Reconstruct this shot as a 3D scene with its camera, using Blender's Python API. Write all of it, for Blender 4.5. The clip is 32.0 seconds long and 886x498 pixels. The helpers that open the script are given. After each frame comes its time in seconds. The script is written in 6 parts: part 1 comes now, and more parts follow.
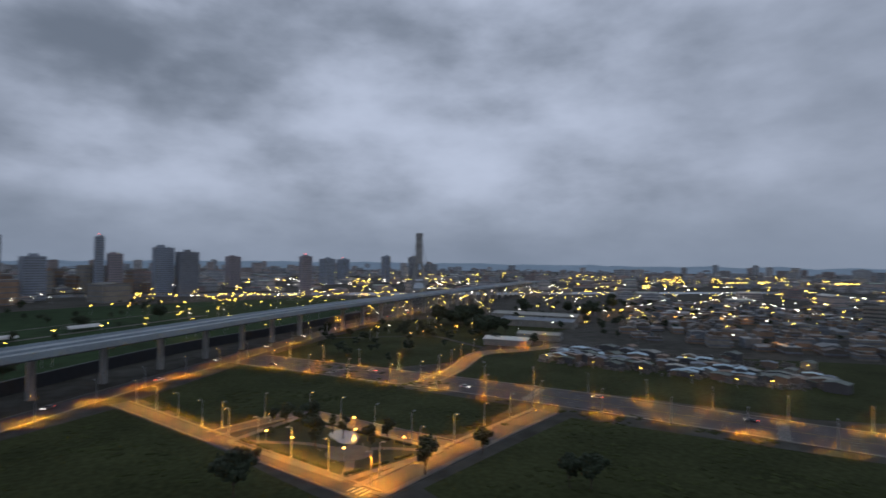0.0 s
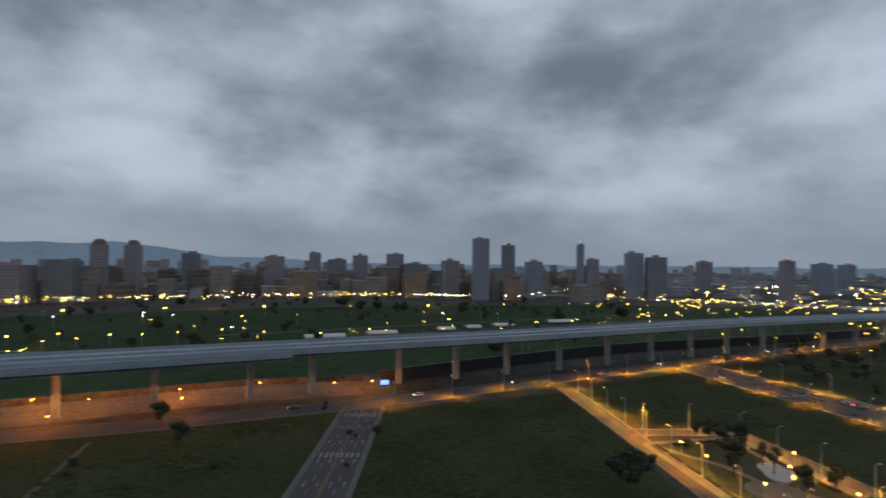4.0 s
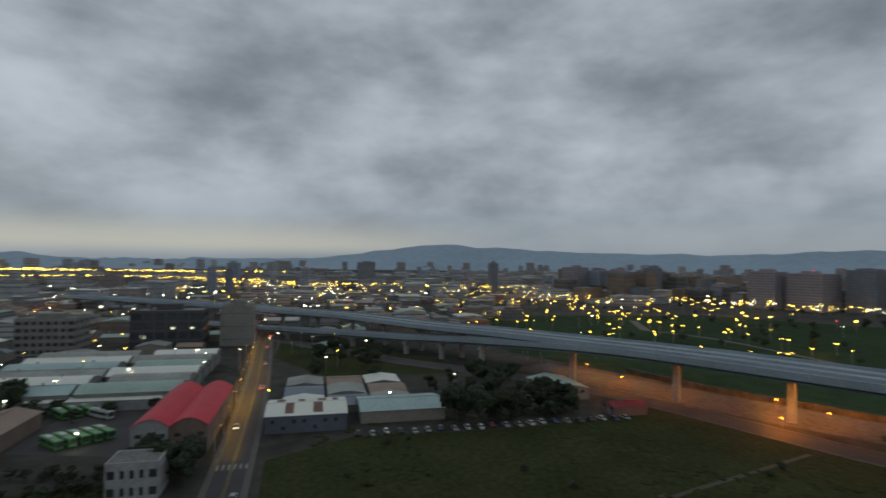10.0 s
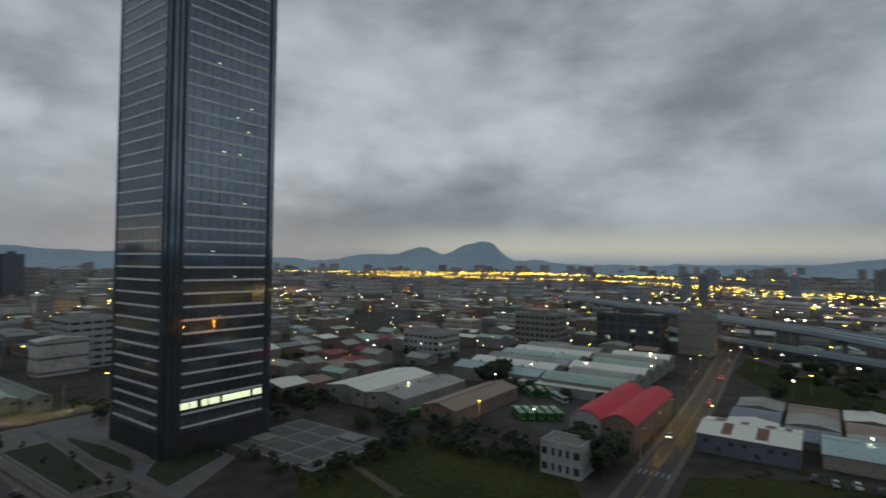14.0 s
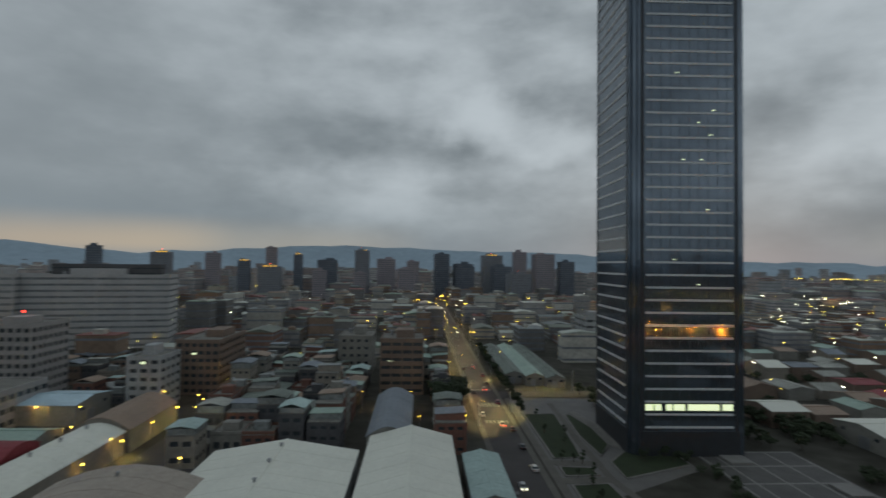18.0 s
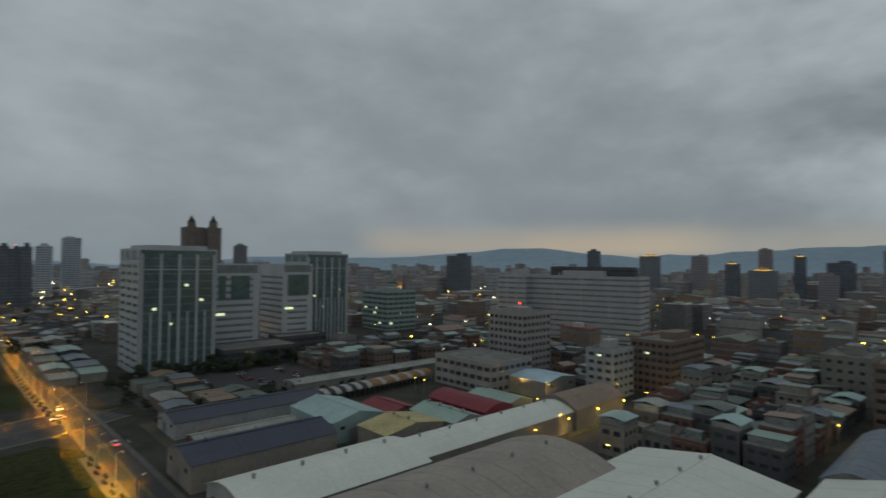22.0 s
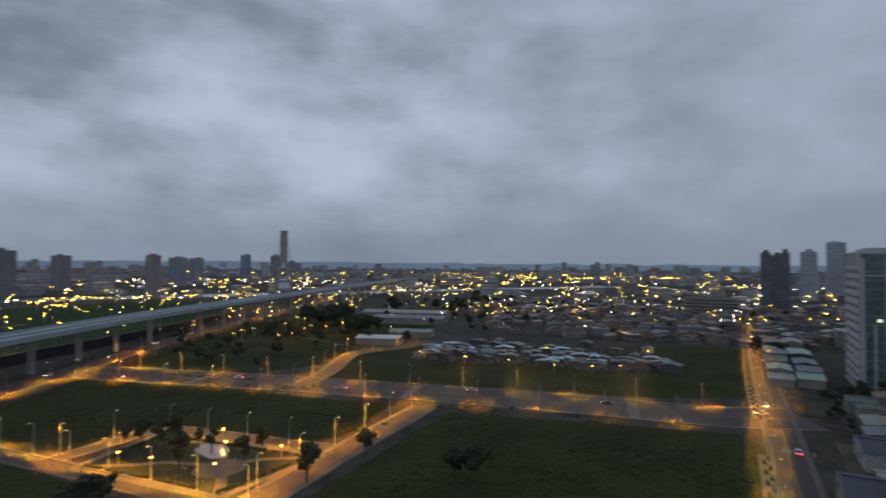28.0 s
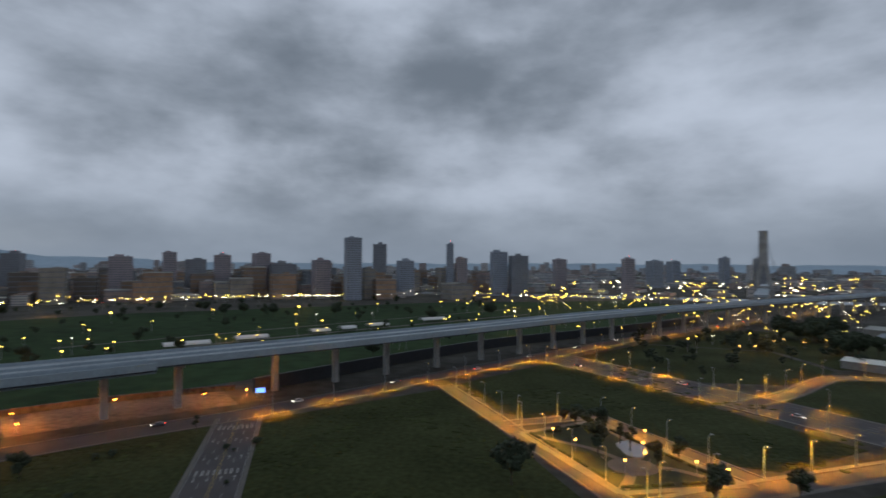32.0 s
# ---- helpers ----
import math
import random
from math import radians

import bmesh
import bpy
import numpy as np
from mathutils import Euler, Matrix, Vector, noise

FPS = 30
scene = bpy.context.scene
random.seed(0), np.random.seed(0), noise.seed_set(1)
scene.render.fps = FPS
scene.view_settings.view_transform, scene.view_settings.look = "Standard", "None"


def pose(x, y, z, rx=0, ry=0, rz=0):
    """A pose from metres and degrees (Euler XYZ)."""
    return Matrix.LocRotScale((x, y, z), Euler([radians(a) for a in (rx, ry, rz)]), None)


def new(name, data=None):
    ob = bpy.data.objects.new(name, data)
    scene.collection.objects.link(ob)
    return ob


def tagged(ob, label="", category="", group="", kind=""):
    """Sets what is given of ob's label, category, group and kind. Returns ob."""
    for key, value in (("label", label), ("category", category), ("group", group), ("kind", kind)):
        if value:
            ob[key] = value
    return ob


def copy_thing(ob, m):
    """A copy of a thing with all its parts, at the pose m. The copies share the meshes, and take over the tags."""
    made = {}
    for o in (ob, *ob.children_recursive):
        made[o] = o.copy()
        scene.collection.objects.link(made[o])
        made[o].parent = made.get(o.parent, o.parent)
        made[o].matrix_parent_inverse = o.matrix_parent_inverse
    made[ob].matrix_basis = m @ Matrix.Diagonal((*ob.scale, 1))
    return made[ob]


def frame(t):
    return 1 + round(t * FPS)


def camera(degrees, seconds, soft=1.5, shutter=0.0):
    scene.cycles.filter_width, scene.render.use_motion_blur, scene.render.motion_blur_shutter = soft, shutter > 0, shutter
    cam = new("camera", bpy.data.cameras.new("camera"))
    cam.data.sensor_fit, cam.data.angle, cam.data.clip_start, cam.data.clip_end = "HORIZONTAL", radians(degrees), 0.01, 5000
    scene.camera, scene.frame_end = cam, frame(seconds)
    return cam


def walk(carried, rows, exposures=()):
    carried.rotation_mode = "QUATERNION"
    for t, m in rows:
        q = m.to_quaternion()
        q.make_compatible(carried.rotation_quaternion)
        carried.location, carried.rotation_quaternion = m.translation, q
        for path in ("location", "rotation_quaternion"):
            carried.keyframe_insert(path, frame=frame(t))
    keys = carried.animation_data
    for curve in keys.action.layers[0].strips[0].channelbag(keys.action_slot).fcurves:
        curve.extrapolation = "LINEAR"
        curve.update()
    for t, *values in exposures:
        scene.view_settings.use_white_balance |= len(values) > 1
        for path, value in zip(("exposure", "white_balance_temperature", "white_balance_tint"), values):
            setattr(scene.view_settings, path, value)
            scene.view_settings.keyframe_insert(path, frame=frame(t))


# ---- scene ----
cam = camera(78.7, 32.0, soft=1.6, shutter=0.7)
PATH = [
    (0, -0.85, -0.25, 60.32, 91.42, -0.61, -26.53),
    (0.5, 1.63, -1.01, 60.17, 91.43, -0.64, -20.20),
    (1, 4.12, -1.69, 60.03, 91.44, -0.67, -14.03),
    (1.5, 6.65, -2.22, 59.90, 91.45, -0.69, -8.08),
    (2, 9.23, -2.54, 59.78, 91.45, -0.71, -2.32),
    (2.5, 11.87, -2.57, 59.69, 91.45, -0.73, 3.60),
    (3, 14.57, -2.28, 59.62, 91.45, -0.74, 9.43),
    (3.5, 17.29, -1.67, 59.59, 91.44, -0.74, 15.30),
    (5.5, 27.59, 3.75, 59.97, 91.37, -0.69, 40.54),
    (6, 29.74, 5.75, 60.14, 91.35, -0.67, 46.84),
    (6.5, 31.59, 7.95, 60.28, 91.33, -0.65, 52.67),
    (7, 33.06, 10.32, 60.36, 91.32, -0.62, 58.83),
    (7.5, 34.12, 12.81, 60.36, 91.31, -0.61, 65.05),
    (8, 34.86, 15.37, 60.31, 91.31, -0.60, 71.24),
    (8.5, 35.38, 17.96, 60.24, 91.32, -0.60, 77.62),
    (9, 35.76, 20.51, 60.19, 91.33, -0.60, 84.13),
    (9.5, 36.09, 22.97, 60.17, 91.36, -0.61, 90.52),
    (10, 36.33, 25.33, 60.19, 91.38, -0.62, 96.64),
    (10.5, 36.38, 27.58, 60.22, 91.41, -0.64, 102.84),
    (11, 36.13, 29.71, 60.23, 91.44, -0.65, 108.87),
    (11.5, 35.49, 31.73, 60.20, 91.47, -0.67, 115.00),
    (12, 34.38, 33.63, 60.12, 91.50, -0.67, 120.75),
    (12.5, 32.89, 35.45, 60.02, 91.52, -0.68, 127.00),
    (13, 31.10, 37.20, 59.93, 91.54, -0.67, 133.23),
    (13.5, 29.09, 38.92, 59.87, 91.55, -0.67, 139.00),
    (14, 26.96, 40.62, 59.90, 91.56, -0.66, 144.99),
    (14.5, 24.74, 42.27, 60.00, 91.57, -0.65, 151.06),
    (16.5, 14.91, 46.71, 60.57, 91.58, -0.63, 176.85),
    (17, 12.24, 46.94, 60.66, 91.58, -0.63, 183.48),
    (17.5, 9.53, 46.77, 60.70, 91.57, -0.63, 190.45),
    (18, 6.81, 46.19, 60.71, 91.57, -0.64, 197.55),
    (18.5, 4.11, 45.20, 60.69, 91.57, -0.64, 203.90),
    (19, 1.47, 43.85, 60.63, 91.56, -0.64, 210.26),
    (19.5, -1.04, 42.21, 60.55, 91.55, -0.65, 216.72),
    (20, -3.33, 40.40, 60.45, 91.54, -0.65, 223.66),
    (20.5, -5.35, 38.50, 60.34, 91.52, -0.64, 229.80),
    (21, -7.02, 36.60, 60.22, 91.50, -0.64, 235.74),
    (21.5, -8.36, 34.68, 60.11, 91.48, -0.63, 241.37),
    (22, -9.40, 32.70, 59.99, 91.46, -0.61, 247.20),
    (22.5, -10.18, 30.61, 59.89, 91.44, -0.60, 252.94),
    (23, -10.73, 28.36, 59.81, 91.42, -0.58, 258.53),
    (23.5, -11.09, 25.94, 59.74, 91.40, -0.55, 264.30),
    (24, -11.25, 23.40, 59.69, 91.39, -0.53, 269.84),
    (24.5, -11.21, 20.81, 59.66, 91.37, -0.50, 275.67),
    (25, -10.96, 18.23, 59.67, 91.36, -0.47, 281.48),
    (25.5, -10.51, 15.72, 59.71, 91.36, -0.43, 288.00),
    (27.5, -6.19, 6.48, 60.11, 91.35, -0.32, 313.09),
    (28, -4.37, 4.38, 60.25, 91.35, -0.30, 319.28),
    (28.5, -2.30, 2.44, 60.40, 91.35, -0.30, 325.54),
    (29, -0.04, 0.72, 60.53, 91.35, -0.29, 331.78),
    (29.5, 2.34, -0.69, 60.66, 91.36, -0.30, 337.88),
    (30, 4.78, -1.73, 60.76, 91.36, -0.30, 343.80),
    (30.5, 7.24, -2.42, 60.84, 91.36, -0.32, 349.38),
    (31, 9.72, -2.85, 60.89, 91.37, -0.33, 355.54),
    (31.5, 12.21, -3.10, 60.94, 91.37, -0.35, 361.77),
    (32, 14.71, -3.26, 60.98, 91.37, -0.36, 367.55),
]
walk(cam, [(t, pose(*p)) for t, *p in PATH],
     exposures=[(0.0, 0.06, 5950, 15), (4.0, 0.1, 6150, 11), (8.0, 0.05, 6400, 8), (12.0, 0.05, 6600, 6), (18.0, 0.0, 6650, 4), (22.5, -0.04, 6750, 3), (25.5, 0.0, 6300, 9), (28.0, 0.03, 6050, 14), (32.0, 0.1, 6150, 11)])

# ---------------------------------------------------------------- sky and light
world = bpy.data.worlds.new("dusk_sky")
scene.world = world
world.use_nodes = True
wt = world.node_tree
wt.nodes.clear()


def wn(kind, **sets):
    n = wt.nodes.new(kind)
    for k, v in sets.items():
        n.inputs[k].default_value = v
    return n


def wmath(op, a, b=None, clamp=False):
    n = wt.nodes.new("ShaderNodeMath")
    n.operation, n.use_clamp = op, clamp
    for i, v in enumerate((a, b)):
        if v is None:
            continue
        if isinstance(v, (int, float)):
            n.inputs[i].default_value = v
        else:
            wt.links.new(v, n.inputs[i])
    return n.outputs[0]


def wsmooth(v, lo, hi, to_lo=0.0, to_hi=1.0):
    n = wt.nodes.new("ShaderNodeMapRange")
    n.interpolation_type = "SMOOTHSTEP"
    for i, x in enumerate((lo, hi, to_lo, to_hi)):
        n.inputs[1 + i].default_value = x
    wt.links.new(v, n.inputs[0])
    return n.outputs[0]


def wmix(f, a, b):
    n = wt.nodes.new("ShaderNodeMix")
    n.data_type = "RGBA"
    for i, v in ((0, f), (6, a), (7, b)):
        if isinstance(v, (int, float)):
            n.inputs[i].default_value = v
        elif isinstance(v, tuple):
            n.inputs[i].default_value = (*v, 1)
        else:
            wt.links.new(v, n.inputs[i])
    return n.outputs[2]


coord = wt.nodes.new("ShaderNodeTexCoord")
sep = wt.nodes.new("ShaderNodeSeparateXYZ")
wt.links.new(coord.outputs["Generated"], sep.inputs[0])
up = wmath("MAXIMUM", sep.outputs[2], 0.0)
# the cloud deck is a flat layer: the direction is laid on a plane above
den = wmath("ADD", up, 0.24)
flat = wt.nodes.new("ShaderNodeCombineXYZ")
wt.links.new(wmath("DIVIDE", sep.outputs[0], den), flat.inputs[0])
wt.links.new(wmath("DIVIDE", sep.outputs[1], den), flat.inputs[1])
flat.inputs[2].default_value = 3.7


def wnoise(scale, detail, rough, dist, shift, vector, squash):
    m = wt.nodes.new("ShaderNodeMapping")
    m.inputs["Location"].default_value = shift
    m.inputs["Scale"].default_value = (1, 1, squash)
    wt.links.new(vector, m.inputs[0])
    n = wn("ShaderNodeTexNoise", Scale=scale, Detail=detail, Roughness=rough, Distortion=dist)
    wt.links.new(m.outputs[0], n.inputs["Vector"])
    return n.outputs[0]


# heaped clouds, broader than high, over long banks of the flat layer
big = wnoise(0.75, 2.0, 0.45, 0.0, (4.1, 1.7, 0.0), flat.outputs[0], 1.0)
mid = wnoise(3.0, 10.0, 0.53, 0.0, (9.3, 2.2, 5.0), coord.outputs["Generated"], 2.3)
fine = wnoise(8.0, 6.0, 0.52, 0.0, (1.3, 7.7, 9.0), coord.outputs["Generated"], 1.9)
dens = wmath("ADD", wmath("MULTIPLY", big, 0.12), wmath("ADD", wmath("MULTIPLY", mid, 0.66), wmath("MULTIPLY", fine, 0.22)))
# the edges of the banks are torn: their direction is shifted by a coarse noise
tear = wt.nodes.new("ShaderNodeTexNoise")
tear.inputs["Scale"].default_value, tear.inputs["Detail"].default_value = 4.5, 5.0
wt.links.new(coord.outputs["Generated"], tear.inputs["Vector"])
shift = wt.nodes.new("ShaderNodeVectorMath")
shift.operation = "MULTIPLY_ADD"
shift.inputs[1].default_value = (0.42, 0.42, 0.20)
wt.links.new(tear.outputs["Color"], shift.inputs[0])
wt.links.new(coord.outputs["Generated"], shift.inputs[2])
level = wt.nodes.new("ShaderNodeVectorMath")
level.operation = "MULTIPLY"
level.inputs[1].default_value = (1, 1, 1.9)
centre = wt.nodes.new("ShaderNodeVectorMath")
centre.operation = "SUBTRACT"
centre.inputs[1].default_value = (0.21, 0.21, 0.10)
wt.links.new(shift.outputs[0], centre.inputs[0])
wt.links.new(centre.outputs[0], level.inputs[0])
torn = wt.nodes.new("ShaderNodeVectorMath")
torn.operation = "NORMALIZE"
wt.links.new(level.outputs[0], torn.inputs[0])
# breaks in the deck (+) and thick banks (-): yaw, elevation, breadth, amount
# darker and lighter cloud banks by quarter of the sky: heading, elevation, width, gain
BANKS_NORTH = ((11, 15, 13, -0.06), (359, 16, 12, -0.04), (345, 20, 11, -0.06), (1, 11, 11, 0.06), (11, 11, 8, 0.06), (332, 17, 16, 0.07), (320, 13, 12, 0.05), (352, 22, 8, 0.07),
               (13, 16, 12, -0.06), (10, 23, 8, 0.07), (355, 12, 9, 0.06), (18, 17, 13, -0.07), (17, 10, 10, 0.06), (294, 13, 14, 0.05))
BANKS_WEST = ((36, 18, 14, -0.06), (37, 10, 9, 0.08), (28, 9, 8, 0.06), (72, 10, 13, -0.06), (58, 23, 13, -0.05), (41, 13, 11, -0.06), (51, 17, 8, 0.09), (29, 21, 7, 0.08),
              (66, 6, 7, 0.1), (55, 9, 7, 0.09), (34, 8, 9, 0.09), (83, 9, 9, 0.05), (76, 6, 8, 0.05), (87, 10, 9, 0.05))
BANKS_SOUTH = ((119, 9, 12, 0.05), (121, 22, 14, -0.09), (149, 8, 12, -0.06), (154, 13, 7, 0.09), (138, 12, 8, 0.1), (147, 15, 9, 0.06), (117, 4, 9, 0.09), (129, 18, 10, 0.06),
               (183, 16, 7, -0.1), (189, 14, 7, 0.14), (157, 13, 8, 0.09), (163, 10, 8, 0.06), (150, 6, 11, -0.06), (190, 14, 7, 0.1))
BANKS_EAST = ((217, 10, 16, -0.08), (200, 6, 10, -0.05), (195, 16, 7, 0.07), (206, 9, 8, 0.08), (210, 7, 8, 0.07), (244, 8, 18, -0.08), (242, 17, 16, -0.06), (206, 7, 9, 0.08),
              (205, 20, 10, 0.06), (236, 5, 11, -0.09))
for yaw, elev, wide, gain in BANKS_NORTH + BANKS_WEST + BANKS_SOUTH + BANKS_EAST:
    a, e = radians(yaw), radians(elev)
    d = Vector((-math.sin(a) * math.cos(e), math.cos(a) * math.cos(e), 1.9 * math.sin(e))).normalized()
    dot = wt.nodes.new("ShaderNodeVectorMath")
    dot.operation = "DOT_PRODUCT"
    dot.inputs[1].default_value = d
    wt.links.new(torn.outputs[0], dot.inputs[0])
    dens = wmath("ADD", dens, wmath("MULTIPLY", wsmooth(dot.outputs["Value"], math.cos(radians(wide * 1.15)), 1.0), 0.72 * gain))
light = wsmooth(dens, 0.27, 0.73)
# an even, smooth deck over the east
calm = wt.nodes.new("ShaderNodeVectorMath")
calm.operation = "DOT_PRODUCT"
calm.inputs[1].default_value = (-math.sin(radians(262)), math.cos(radians(262)), 0.1)
wt.links.new(coord.outputs["Generated"], calm.inputs[0])
even = wmath("MULTIPLY", wsmooth(calm.outputs["Value"], 0.45, 0.95), 0.55)
light = wmath("ADD", wmath("MULTIPLY", light, wmath("SUBTRACT", 1.0, even)), wmath("MULTIPLY", even, 0.50))
cloud = wmix(light, (0.145, 0.170, 0.200), (0.47, 0.515, 0.58))
# the band of haze over the horizon
haze = wsmooth(up, 0.0, 0.16, 1.0, 0.0)
cloud = wmix(wmath("MULTIPLY", haze, 0.75), cloud, (0.205, 0.245, 0.29))
# the last warm light low in the south-east and south-west
for yaw, wide, col, amount in (((231.0, 13.0, (0.50, 0.40, 0.31), 0.7), (248.0, 9.0, (0.46, 0.37, 0.29), 0.5), (216.0, 18.0, (0.46, 0.40, 0.33), 0.4), (125.0, 38.0, (0.5, 0.49, 0.43), 0.75), (66.0, 30.0, (0.40, 0.42, 0.43), 0.3))):
    a = radians(yaw)
    dot = wt.nodes.new("ShaderNodeVectorMath")
    dot.operation = "DOT_PRODUCT"
    dot.inputs[1].default_value = (-math.sin(a), math.cos(a), 0.06)
    wt.links.new(coord.outputs["Generated"], dot.inputs[0])
    side = wsmooth(dot.outputs["Value"], math.cos(radians(wide)), 1.0)
    low = wmath("MULTIPLY", wsmooth(up, 0.0, 0.03), wsmooth(up, 0.03, 0.085, 1.0, 0.0))
    cloud = wmix(wmath("MULTIPLY", wmath("MULTIPLY", side, low), amount), cloud, col)
# clear dusk sky thinly through the deck
sky = wt.nodes.new("ShaderNodeTexSky")
sky.sky_type, sky.sun_disc = "NISHITA", False
sky.sun_elevation, sky.sun_rotation = radians(2.0), radians(190.0)
bg_cloud, bg_sky = wn("ShaderNodeBackground", Strength=1.0), wn("ShaderNodeBackground", Strength=0.0025)
wt.links.new(cloud, bg_cloud.inputs[0])
wt.links.new(sky.outputs[0], bg_sky.inputs[0])
both, wout = wt.nodes.new("ShaderNodeAddShader"), wt.nodes.new("ShaderNodeOutputWorld")
wt.links.new(bg_cloud.outputs[0], both.inputs[0])
wt.links.new(bg_sky.outputs[0], both.inputs[1])
wt.links.new(both.outputs[0], wout.inputs[0])


# ---------------------------------------------------------------- materials
def material(name, col, rough=0.8, metal=0.0, var=0.25, scale=0.4, fine_scale=6.0, bump=0.0, col2=None, spec=0.5, per_object=0.0):
    m = bpy.data.materials.new(name)
    m.use_nodes = True
    nt = m.node_tree
    b = nt.nodes["Principled BSDF"]
    b.inputs["Roughness"].default_value, b.inputs["Metallic"].default_value = rough, metal
    b.inputs["Specular IOR Level"].default_value = spec
    geo = nt.nodes.new("ShaderNodeNewGeometry")
    n1, n2 = nt.nodes.new("ShaderNodeTexNoise"), nt.nodes.new("ShaderNodeTexNoise")
    for n, s, dt in ((n1, scale, 4), (n2, fine_scale, 3)):
        n.inputs["Scale"].default_value, n.inputs["Detail"].default_value = s, dt
        nt.links.new(geo.outputs["Position"], n.inputs["Vector"])
    add = nt.nodes.new("ShaderNodeMath")
    add.operation = "ADD"
    nt.links.new(n1.outputs[0], add.inputs[0])
    nt.links.new(n2.outputs[0], add.inputs[1])
    last = add.outputs[0]
    if per_object:
        info = nt.nodes.new("ShaderNodeObjectInfo")
        mad = nt.nodes.new("ShaderNodeMath")
        mad.operation = "MULTIPLY_ADD"
        mad.inputs[1].default_value = per_object
        nt.links.new(info.outputs["Random"], mad.inputs[0])
        nt.links.new(last, mad.inputs[2])
        last = mad.outputs[0]
    ramp = nt.nodes.new("ShaderNodeMapRange")
    ramp.inputs[1].default_value, ramp.inputs[2].default_value = 0.65, 1.35 + per_object
    nt.links.new(last, ramp.inputs[0])
    mix = nt.nodes.new("ShaderNodeMix")
    mix.data_type = "RGBA"
    mix.inputs[6].default_value = (*[c * (1 - var) for c in col], 1)
    mix.inputs[7].default_value = (*(col2 or [min(1, c * (1 + var)) for c in col]), 1)
    nt.links.new(ramp.outputs[0], mix.inputs[0])
    nt.links.new(mix.outputs[2], b.inputs["Base Color"])
    if bump:
        bp = nt.nodes.new("ShaderNodeBump")
        bp.inputs["Strength"].default_value, bp.inputs["Distance"].default_value = 0.6, bump
        nt.links.new(n2.outputs[0], bp.inputs["Height"])
        nt.links.new(bp.outputs[0], b.inputs["Normal"])
    return m


def island_material(name, colours, rough=0.85):
    """One tone out of a list for every separate building of a joined quarter."""
    m = material(name, (0.2, 0.2, 0.2), rough, var=0.3, scale=0.06, fine_scale=0.5)
    nt = m.node_tree
    geo, ramp, mul = nt.nodes.new("ShaderNodeNewGeometry"), nt.nodes.new("ShaderNodeValToRGB"), nt.nodes.new("ShaderNodeMix")
    ramp.color_ramp.interpolation = "CONSTANT"
    el = ramp.color_ramp.elements
    while len(el) < len(colours):
        el.new(0.5)
    for i, c in enumerate(colours):
        el[i].position = i / len(colours)
        el[i].color = (*c, 1)
    nt.links.new(geo.outputs["Random Per Island"], ramp.inputs[0])
    mul.data_type, mul.blend_type = "RGBA", "MULTIPLY"
    mul.inputs[0].default_value = 1.0
    b = nt.nodes["Principled BSDF"]
    old = b.inputs["Base Color"].links[0].from_socket
    gain = nt.nodes.new("ShaderNodeVectorMath")
    gain.operation = "SCALE"
    gain.inputs["Scale"].default_value = 5.0
    nt.links.new(old, gain.inputs[0])
    nt.links.new(ramp.outputs[0], mul.inputs[6])
    nt.links.new(gain.outputs[0], mul.inputs[7])
    nt.links.new(mul.outputs[2], b.inputs["Base Color"])
    return m


def glow(name, col, strength):
    m = bpy.data.materials.new(name)
    m.use_nodes = True
    b = m.node_tree.nodes["Principled BSDF"]
    b.inputs["Base Color"].default_value = (*[0.5 * c for c in col], 1)
    b.inputs["Emission Color"].default_value = (*col, 1)
    b.inputs["Emission Strength"].default_value = strength
    return m


def glass(name, col, rough=0.08, spec=0.7):
    return material(name, col, rough, 0.0, 0.35, 0.12, 0.5, spec=spec)


M_ground = material("town_ground", (0.050, 0.048, 0.035), 0.95, var=0.5, scale=0.02, fine_scale=0.12, col2=(0.085, 0.082, 0.070), spec=0.2)
M_grass = material("meadow_grass", (0.036, 0.046, 0.012), 0.95, var=0.5, scale=0.035, fine_scale=0.5, bump=0.3, col2=(0.054, 0.063, 0.023), spec=0.1)
M_lawn = material("park_lawn", (0.020, 0.032, 0.011), 0.95, var=0.35, scale=0.2, fine_scale=2.0, bump=0.1)
M_river_grass = material("riverside_grass", (0.024, 0.046, 0.016), 0.95, var=0.4, scale=0.01, fine_scale=0.08, spec=0.1)
M_earth = material("bare_earth", (0.075, 0.066, 0.042), 0.95, var=0.4, scale=0.08, fine_scale=0.9, bump=0.1)
M_asphalt = material("asphalt", (0.048, 0.043, 0.043), 0.8, var=0.3, scale=0.12, fine_scale=3.0, bump=0.01)
M_pave = material("concrete_pavement", (0.105, 0.098, 0.086), 0.85, var=0.25, scale=0.2, fine_scale=2.5)
M_conc = material("weathered_concrete", (0.30, 0.30, 0.29), 0.85, var=0.3, scale=0.1, fine_scale=1.6, bump=0.01)
M_deck = material("viaduct_steel", (0.27, 0.32, 0.355), 0.55, var=0.2, scale=0.06, fine_scale=0.8)
M_white = material("road_paint", (0.23, 0.23, 0.22), 0.7, var=0.4, scale=0.8, fine_scale=5.0)
M_yellow = material("yellow_road_paint", (0.26, 0.19, 0.05), 0.7, var=0.25, scale=0.8, fine_scale=5.0)
M_pole = material("galvanised_pole", (0.30, 0.31, 0.32), 0.5, 0.6, var=0.15)
M_trunk = material("bark", (0.07, 0.055, 0.04), 0.95, var=0.4, scale=2.0, fine_scale=12.0)
